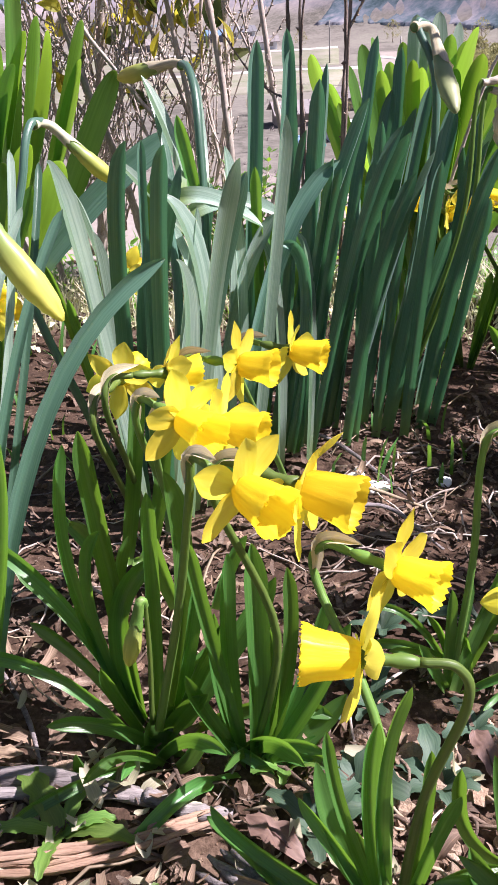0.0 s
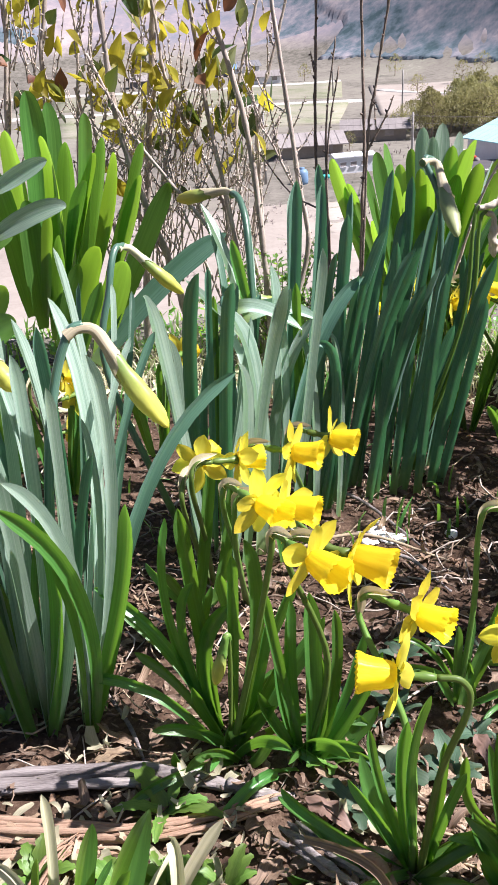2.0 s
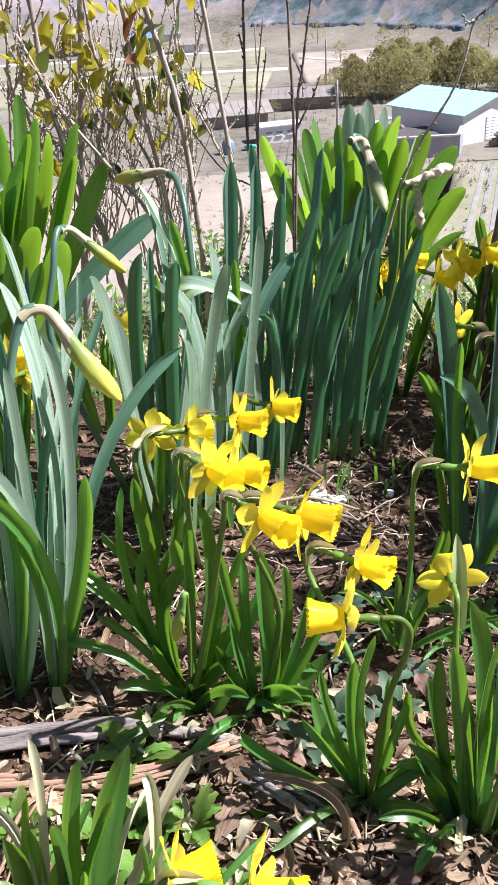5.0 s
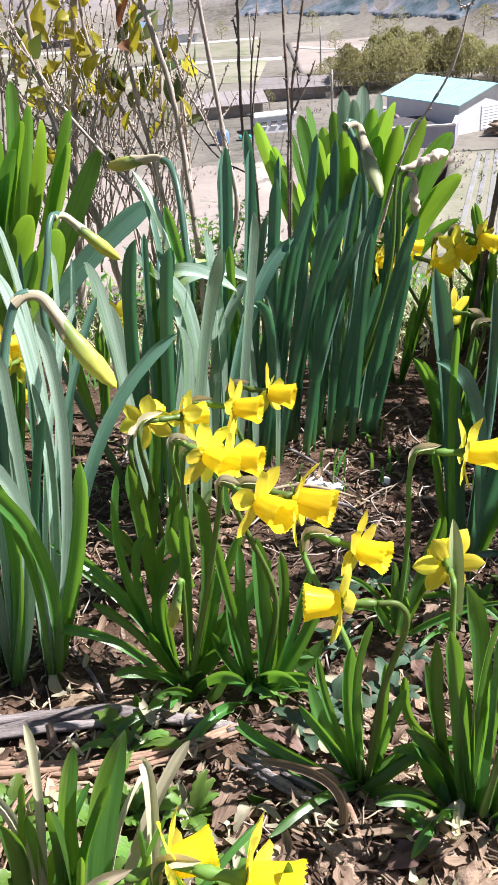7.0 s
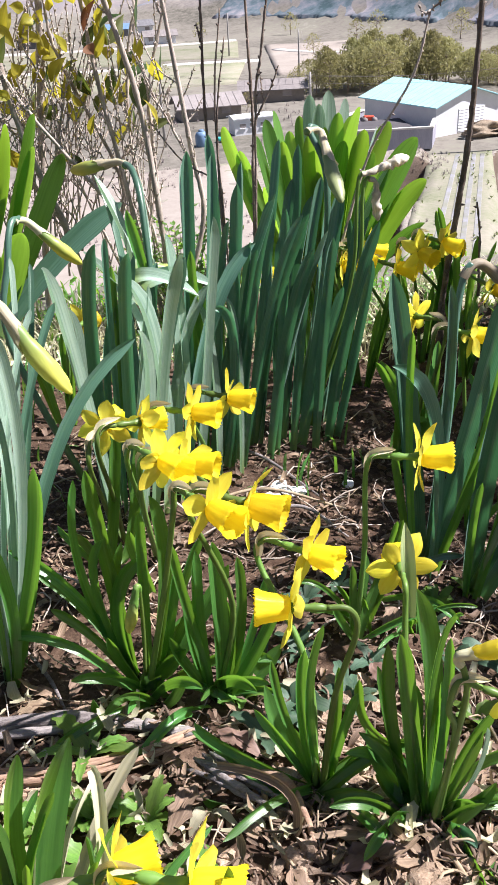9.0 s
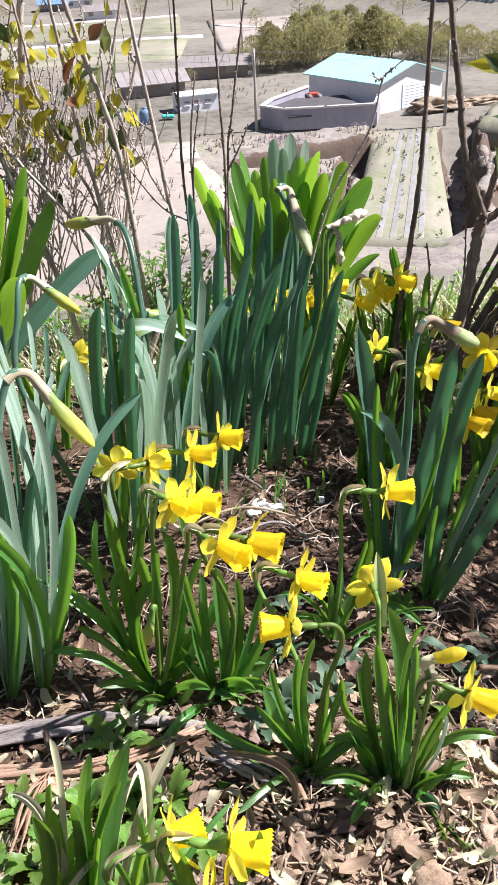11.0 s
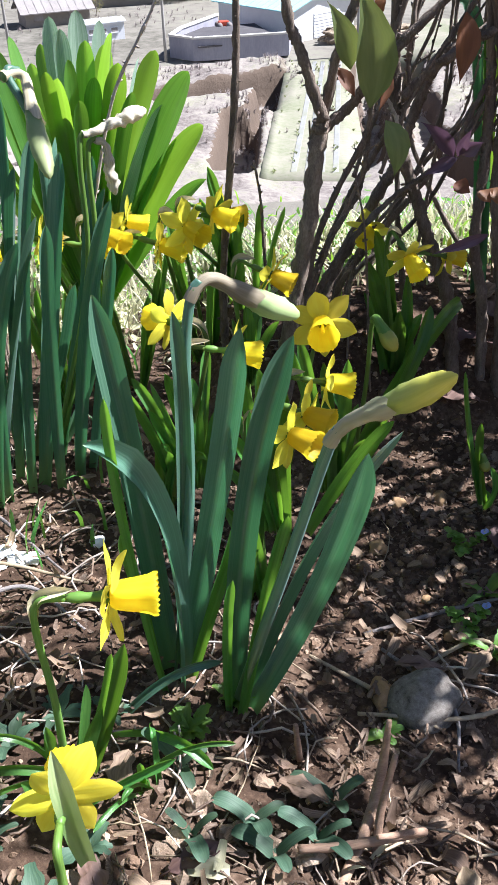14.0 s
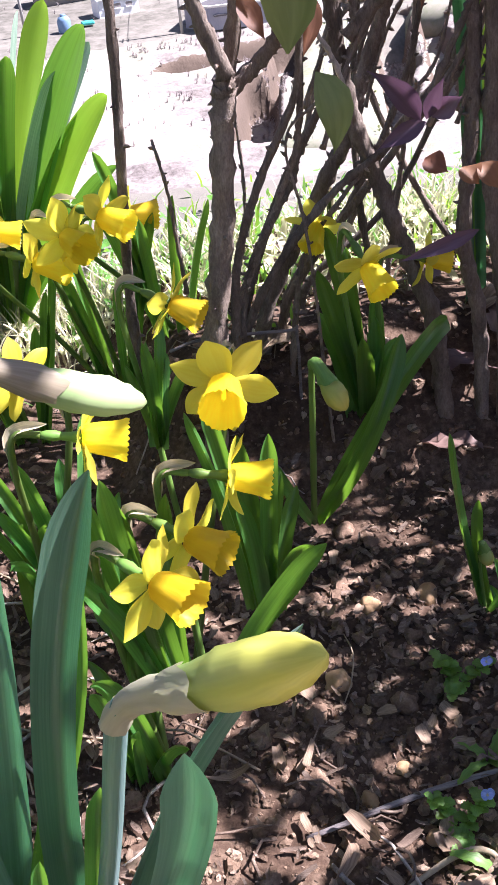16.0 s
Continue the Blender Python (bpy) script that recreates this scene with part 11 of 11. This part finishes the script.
for k, pts in enumerate([[(0.02, 0.90, 0.004), (0.10, 0.86, 0.012), (0.18, 0.74, 0.004)], [(0.0, 0.74, 0.01), (0.10, 0.76, 0.02), (0.20, 0.72, 0.006)], [(0.05, 0.70, 0.012), (0.14, 0.72, 0.016), (0.19, 0.66, 0.005)],
                         [(0.40, 0.53, 0.006), (0.50, 0.50, 0.010), (0.62, 0.54, 0.004)], [(0.44, 0.62, 0.006), (0.53, 0.63, 0.006), (0.62, 0.63, 0.004)], [(0.38, 0.60, 0.005), (0.42, 0.56, 0.006), (0.46, 0.50, 0.005)],
                         [(0.36, 0.34, 0.006), (0.44, 0.32, 0.010), (0.52, 0.27, 0.004)], [(0.15, 0.31, 0.004), (0.18, 0.22, 0.008), (0.20, 0.12, 0.004)], [(-0.17, 0.52, 0.004), (-0.14, 0.47, 0.008), (-0.12, 0.42, 0.004)],
                         [(-0.07, 0.46, 0.004), (-0.10, 0.42, 0.006), (-0.15, 0.395, 0.004)], [(0.45, 0.60, 0.004), (0.48, 0.52, 0.010), (0.46, 0.46, 0.006)], [(0.48, 0.57, 0.006), (0.54, 0.58, 0.012), (0.56, 0.53, 0.004)]]):
    log_piece("dry_stalk", pts, [0.0016, 0.0022, 0.0012], STRAW if k % 2 else DEADWOOD, "pale dry stalk lying on the soil", "stalk", 0.7, "dry stalks")


def fallen_leaf(x, y, length, width, turn, material, label, lift=0.011, curl=0.3):
    l = thing("fallen_leaf", tuple(spot(x, y, lift)), label, "leaf", "fallen leaves")
    a = radians(turn)
    d = Vector((math.cos(a), math.sin(a), 0)) * length / 2
    pts = bezier(-d, Vector((0, 0, curl * length * 0.4)), d + Vector((0, 0, curl * length * 0.3)), 12)
    verts, faces, uv = [], [], []
    at = lengthwise(pts)
    side = Vector((-math.sin(a), math.cos(a), 0))
    for p, u in zip(pts, at):
        w = max(0.06, math.sin(math.pi * min(1, u * 0.9 + 0.06)) ** 0.8) * width / 2 * (0.85 + 0.2 * math.sin(17 * u + y * 90))
        for s in (-1, -0.5, 0, 0.5, 1):
            verts.append(p + side * (w * s) + Vector((0, 0, abs(s) * w * 0.18 + 0.30 * w * math.sin(9 * u + 3 * s + x * 50) + 0.2 * w * math.sin(23 * u + 5 * s))))
            uv.append((0.5 + s / 2, u))
    for i in range(len(pts) - 1):
        for k in range(4):
            q = i * 5 + k
            faces.append((q, q + 1, q + 6, q + 5))
    mesh_object("blade", verts, faces, material, l, "", uv)
    v, f, uv = tube([-d * 1.35 + Vector((0, 0, -0.002)), -d * 0.6 + Vector((0, 0, curl * length * 0.12)), Vector((0, 0, curl * length * 0.4 + 0.0008)), d * 0.8 + Vector((0, 0, curl * length * 0.3))], [0.0008, 0.0009, 0.0007, 0.0003], 5)
    mesh_object("midrib", v, f, material, l)


for k, (x, y, le, wi, tu) in enumerate([(0.115, 0.235, 0.058, 0.034, 20), (0.06, 0.215, 0.045, 0.028, 100), (0.20, 0.27, 0.05, 0.03, 40), (0.25, 0.30, 0.045, 0.026, 120), (0.30, 0.31, 0.05, 0.03, 70), (0.33, 0.27, 0.045, 0.024, 20), (0.37, 0.28, 0.05, 0.03, 150), (0.28, 0.36, 0.05, 0.028, 60), (0.36, 0.35, 0.045, 0.03, 10), (0.42, 0.36, 0.05, 0.03, 80), (0.45, 0.31, 0.05, 0.03, 30), (-0.02, 0.30, 0.06, 0.03, 60), (0.03, 0.36, 0.055, 0.03, 140), (-0.15, 0.43, 0.04, 0.02, 10), (-0.11, 0.455, 0.04, 0.025, 60), (0.22, 0.93, 0.05, 0.035, 60), (0.47, 0.565, 0.05, 0.026, 160), (0.52, 0.55, 0.045, 0.03, 30), (0.62, 0.70, 0.05, 0.035, 80), (0.54, 1.02, 0.07, 0.04, 30), (0.70, 0.98, 0.08, 0.045, 150), (0.76, 1.02, 0.07, 0.04, 20), (0.62, 1.06, 0.06, 0.04, 90), (0.10, 0.50, 0.05, 0.03, 20), (0.17, 0.42, 0.05, 0.03, 100), (0.20, 0.50, 0.045, 0.03, 60), (0.24, 0.42, 0.05, 0.026, 10), (0.33, 0.46, 0.05, 0.026, 140), (0.76, 1.0, 0.08, 0.05, 70), (0.82, 0.95, 0.08, 0.05, 10), (0.72, 1.08, 0.09, 0.05, 40), (0.80, 1.05, 0.08, 0.05, 100), (0.68, 0.93, 0.07, 0.04, 160), (0.88, 1.0, 0.09, 0.05, 30)]):
    m = (REDLEAF, DRYLEAF, DRYLEAF, PALE if k < 9 else DRYLEAF)[k % 4] if k < 18 else (REDLEAF, DRYLEAF)[k % 2]
    word = {REDLEAF.name: "crumpled red-brown fallen leaf on the soil", DRYLEAF.name: "dry tan fallen leaf on the litter", PALE.name: "bleached pale fallen leaf on the litter"}[m.name]
    fallen_leaf(x, y, le * 0.8, wi * 0.75, tu, m, word)

FOAM = grainy("white_foam", [(0.3, (0.62, 0.62, 0.62)), (0.7, (0.82, 0.82, 0.82))], 60.0, 0.8, 0.6, 0.002)
foam = random.Random(4)
for k in range(16):
    x, y, big = foam.gauss(0.128, 0.014), foam.gauss(0.785, 0.016), foam.uniform(0.004, 0.009)
    if k > 13:
        x, y, big = foam.gauss(0.218, 0.006), foam.gauss(0.776, 0.005), 0.007
    stone(x, y, (big * 1.3, big * 0.9, big * 0.6), FOAM, "crumbled piece of white foam on the soil", 40 + k, "foam_piece", 0.2, 2)
wire = thing("wire_stake", (0.47, 0.985, -0.015), "bent thin grey wire stake by the shrub", "wire")
v, f, uv = tube(smooth_path([(-0.03, 0, 0.165), (0.0, 0, 0.17), (0.075, 0, 0.162), (0.083, 0, 0.155), (0.083, 0, 0.05), (0.083, 0, -0.01)], 5), [0.0015] * 26, 6)
mesh_object("wire", v, f, DEADWOOD, wire)


# ---------------------------------------------------------------- weeds and grass
def lobed_leaf(parent, base, tip, width, material, lobes=5, face=None):
    """A toothed or lobed weed leaf."""
    b, t = Vector(base), Vector(tip)
    d = (t - b).length
    pts = bezier(b, b.lerp(t, 0.5) + Vector((0, 0, 0.18 * d)), t, 16)
    at = lengthwise(pts)
    verts, faces, uv = [], [], []
    flat = (t - b).normalized()
    side = flat.cross(Vector((0, 0, 1)))
    side = side.normalized() if side.length > 0.01 else Vector((1, 0, 0))
    for p, u in zip(pts, at):
        w = (0.25 + 0.75 * math.sin(math.pi * min(1, 0.05 + 0.95 * u)) ** 0.6) * (0.84 + 0.16 * math.cos(lobes * 2 * math.pi * u)) * width / 2
        if u > 0.98:
            w = width * 0.06
        for s in (-1, -0.5, 0, 0.5, 1):
            verts.append(p + side * (w * s) + Vector((0, 0, abs(s) * w * 0.25)))
            uv.append((0.5 + s / 2, u * 0.95))
    for i in range(len(pts) - 1):
        for k in range(4):
            q = i * 5 + k
            faces.append((q, q + 1, q + 6, q + 5))
    return mesh_object("leaf", shifted(verts, parent), faces, material, parent, "", uv)


def rosette(x, y, size, count, label, lobes=5, slim=0.28, rise=0.35, material=None, name="weed"):
    w = thing(name, tuple(spot(x, y)), label, "weed", "weeds in the bed")
    o = spot(x, y, 0.002)
    for k in range(count):
        a = 2.4 * k + lit.uniform(-0.3, 0.3)
        l = 0.72 * size * lit.uniform(0.6, 1.1)
        tip = o + Vector((math.cos(a) * l, math.sin(a) * l, l * rise * lit.uniform(0.3, 1.4)))
        lobed_leaf(w, o, tip, l * slim * lit.uniform(0.8, 1.2), material or WEED, lobes)
    return w


def speedwell(x, y, height, flowers, sprigs=4):
    """A small creeping plant with toothed leaf pairs and sky-blue flowers."""
    w = thing("speedwell", tuple(spot(x, y)), "low speedwell with toothed leaves and a tiny blue flower" if flowers else "low speedwell sprig with toothed green leaves", "weed", "weeds in the bed")
    o = spot(x, y, 0)
    for k in range(sprigs):
        a = 6.28 * k / sprigs + lit.uniform(-0.5, 0.5)
        top = o + Vector((math.cos(a) * height * 0.8, math.sin(a) * height * 0.8, height * lit.uniform(0.5, 1.0)))
        mid = o.lerp(top, 0.5) + Vector((0, 0, height * 0.12))
        stalk(w, [o, mid, top], 0.0009, 0.0006, WEED)
        line = smooth_path([o, mid, top], 4)
        for i, p in enumerate(line[2:]):
            for s in (-1, 1):
                b = a + s * 1.4 + 1.3 * i
                l = 0.0085 * lit.uniform(0.7, 1.2)
                lobed_leaf(w, p, p + Vector((math.cos(b) * l, math.sin(b) * l, l * 0.4)), l * 0.95, WEED, 4)
        if k < flowers:
            c = top + Vector((0, -0.004, 0.010))
            stalk(w, [top, top.lerp(c, 0.5), c], 0.0005, 0.0004, WEED)
            f = mesh_object("flower", *(lambda q: ([v + c - o for v in q[0]], q[1]))(tube([Vector((0, 0, -0.001)), Vector((0, 0, 0.0006))], [0.0008, 0.0012], 8)), PALE, w)
            for i in range(4):
                b = 1.57 * i + 0.4
                n = Vector((math.cos(b), math.sin(b) * 0.75, 0.25 + math.sin(b) * -0.4))
                v, g, uv = blade([c - o + n * 0.0055 * u for u in (0, 0.25, 0.5, 0.75, 0.9, 1.0)], 0.0055, (0, -0.5, 0.85), 0.9, 0.2, base_width=0.4)
                mesh_object("petal", v, g, BLUEPETAL, f, "", uv)


for x, y, h, n in ((0.580, 0.700, 0.022, 1), (0.535, 0.600, 0.024, 1), (0.565, 0.545, 0.026, 1), (0.575, 0.505, 0.024, 2), (0.61, 0.585, 0.026, 0), (0.605, 0.53, 0.026, 1), (0.64, 0.61, 0.026, 0)):
    speedwell(x, y, h, n, 3)
rosette(0.575, 0.64, 0.055, 5, "dark green toothed weed flat on the soil", 4)
rosette(0.545, 0.565, 0.05, 4, "dark green lobed weed beside the fieldstone", 4)
rosette(0.415, 0.505, 0.022, 6, "small round-leaved green seedling", 1, 0.7, 0.4)
rosette(0.30, 0.56, 0.026, 9, "bright green leafy weed at the leaf bases", 3, 0.5, 0.6)
rosette(0.255, 0.535, 0.024, 8, "bright green leafy weed at the leaf bases", 3, 0.5, 0.6)
rosette(-0.135, 0.415, 0.022, 8, "small crinkled green weed by the dead branch", 4, 0.5, 0.5)
rosette(-0.255, 0.485, 0.024, 8, "small crinkled green weed by the leaves", 4, 0.5, 0.5)
rosette(-0.10, 0.375, 0.075, 6, "dark green lobed dandelion rosette", 5, 0.34)
rosette(-0.16, 0.27, 0.042, 13, "fresh green toothed nettle-like weed", 6, 0.55, 0.5)
rosette(-0.21, 0.25, 0.042, 13, "fresh green toothed nettle-like weed", 6, 0.55, 0.5)
rosette(-0.08, 0.26, 0.042, 13, "fresh green toothed weed behind pale blades", 6, 0.55, 0.4)
rosette(-0.02, 0.24, 0.042, 13, "fresh green toothed weed behind pale blades", 6, 0.5, 0.4)
for x, y in ((-0.14, 0.225), (-0.10, 0.305), (-0.19, 0.31), (-0.05, 0.30), (-0.24, 0.29), (-0.12, 0.18)):
    rosette(x, y, 0.042, 13, "fresh green toothed weed among pale blades", 5, 0.5, 0.8)
for k in range(11):
    x, y = lit.uniform(-0.28, -0.06), lit.uniform(0.20, 0.31)
    rosette(x, y, 0.036, 10, "fresh green toothed weed behind pale blades", 5, 0.55, 1.0)
for x, y in ((0.296, 0.416), (0.351, 0.452), (0.244, 0.503), (0.288, 0.446), (0.330, 0.425), (0.240, 0.440)):
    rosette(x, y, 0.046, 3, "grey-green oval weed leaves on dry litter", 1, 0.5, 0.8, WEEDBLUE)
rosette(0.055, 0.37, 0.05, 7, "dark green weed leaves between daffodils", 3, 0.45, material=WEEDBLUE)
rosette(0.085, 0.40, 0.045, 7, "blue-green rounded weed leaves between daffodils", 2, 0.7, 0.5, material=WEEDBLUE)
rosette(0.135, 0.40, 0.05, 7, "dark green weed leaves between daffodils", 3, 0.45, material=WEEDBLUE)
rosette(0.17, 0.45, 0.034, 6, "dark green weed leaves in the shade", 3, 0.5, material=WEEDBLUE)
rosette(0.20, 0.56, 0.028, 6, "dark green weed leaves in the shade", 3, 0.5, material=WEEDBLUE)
rosette(0.262, 0.535, 0.026, 11, "bright green crinkled weed at the leaf bases", 4, 0.6, 0.7)
rosette(0.245, 0.37, 0.035, 6, "pale green weed leaves on dry litter", 2, 0.6, 0.4)
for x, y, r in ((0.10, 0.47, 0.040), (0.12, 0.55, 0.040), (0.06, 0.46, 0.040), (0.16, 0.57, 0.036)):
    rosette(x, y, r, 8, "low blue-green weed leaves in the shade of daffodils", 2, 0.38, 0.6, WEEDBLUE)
rosette(0.04, 0.42, 0.035, 6, "small green weed by the flower stems", 3, 0.5)


def grass(name, label, count, where, low, high, wide, material, category="grass"):
    """Many single blades in one mesh."""
    verts, faces, uv = [], [], []
    for _ in range(count):
        x, y = where()
        o = spot(x, y, -0.003)
        h, a = lit.uniform(low, high), lit.uniform(0, 6.28)
        lean = Vector((math.cos(a), math.sin(a), 0)) * h * lit.uniform(0.1, 0.8)
        side = Vector((-math.sin(a), math.cos(a), 0)) * wide * lit.uniform(0.6, 1.3) / 2
        n = len(verts)
        for i, u in enumerate((0, 0.35, 0.7, 1.0)):
            p = o + lean * u * u + Vector((0, 0, h * (u - 0.25 * u * u)))
            w = side * (1 - 0.25 * u if u < 1 else 0.08)
            verts += [p - w, p + w]
            uv += [(0, u * 0.9), (1, u * 0.9)]
        faces += [(n + 2 * i, n + 2 * i + 1, n + 2 * i + 3, n + 2 * i + 2) for i in range(3)]
    return tagged(mesh_object(name, verts, faces, material, uv=uv), label, category, kind="stuff")


def rim_place():
    return lit.uniform(-0.6, 1.3), lit.gauss(1.52, 0.10)


def rim_high():
    return lit.uniform(0.42, 1.2), lit.gauss(1.20, 0.06)


def rim_near():
    return lit.uniform(-0.35, 0.9), lit.gauss(1.34, 0.08)


def mid_bed():
    return lit.uniform(-0.40, 0.35), lit.uniform(0.75, 1.2)


grass("rim_grass", "bright green grass and herbs along the rim", 1000, rim_place, 0.02, 0.08, 0.005, BROAD)
grass("rim_grass", "dry pale grass along the rim", 3600, rim_near, 0.02, 0.08, 0.0028, PALE)
grass("rim_grass", "short green grass at the back of the bed", 500, rim_near, 0.02, 0.05, 0.004, BROAD)
grass("rim_grass", "bright green grass on the raised rim", 700, rim_high, 0.015, 0.06, 0.004, BROAD)
grass("rim_grass", "pale dry grass on the raised rim", 900, rim_high, 0.015, 0.06, 0.0028, PALE)
flakes("rim_litter", "pale dry leaf scraps on the raised rim", 500, 0.01, 0.03, (0.2, 0.6), PALE, rim_high, 0.8, 0.006)
grass("bed_grass", "fine green blades between the daffodils", 140, mid_bed, 0.03, 0.09, 0.004, GREEN)
flakes("rim_litter", "pale dry leaf scraps along the rim", 1600, 0.01, 0.035, (0.2, 0.6), PALE, rim_near, 0.8, 0.006)
flakes("rim_herbs", "small bright green herb leaves along the rim", 1300, 0.008, 0.022, (0.4, 0.8), BROAD, rim_place, 0.4, 0.02)

# a low leafy shrub on the rim
low = thing("low_shrub", tuple(spot(0.035, 1.40)), "low evergreen shrub with small bright green leaves", "shrub")
verts, faces, uv = [], [], []
for k in range(48):
    a, h = 2.4 * k, lit.uniform(0.09, 0.21)
    tip = Vector((math.cos(a) * lit.uniform(0.03, 0.17), math.sin(a) * lit.uniform(0.02, 0.09), h))
    line = smooth_path([Vector((0, 0, -0.01)), tip * 0.55 + Vector((0, 0, 0.01)), tip], 6)
    v, f, _ = tube(line, [0.0016 - 0.0009 * u for u in lengthwise(line)], 5)
    mesh_object("twig", v, f, TWIG, low)
    for p in line[4:]:
        for _ in range(3):
            b = lit.uniform(0, 6.28)
            d = Vector((math.cos(b), math.sin(b), lit.uniform(0.1, 0.9))).normalized() * lit.uniform(0.010, 0.018)
            w = d.cross(Vector((0, 0, 1))).normalized() * 0.0040
            n = len(verts)
            verts += [p, p + d * 0.5 + w, p + d, p + d * 0.5 - w]
            uv += [(0.5, 0), (1, 0.5), (0.5, 0.95), (0, 0.5)]
            faces.append((n, n + 1, n + 2, n + 3))
mesh_object("foliage", verts, faces, BROAD, low, "small glossy green leaves", uv, smooth=False)
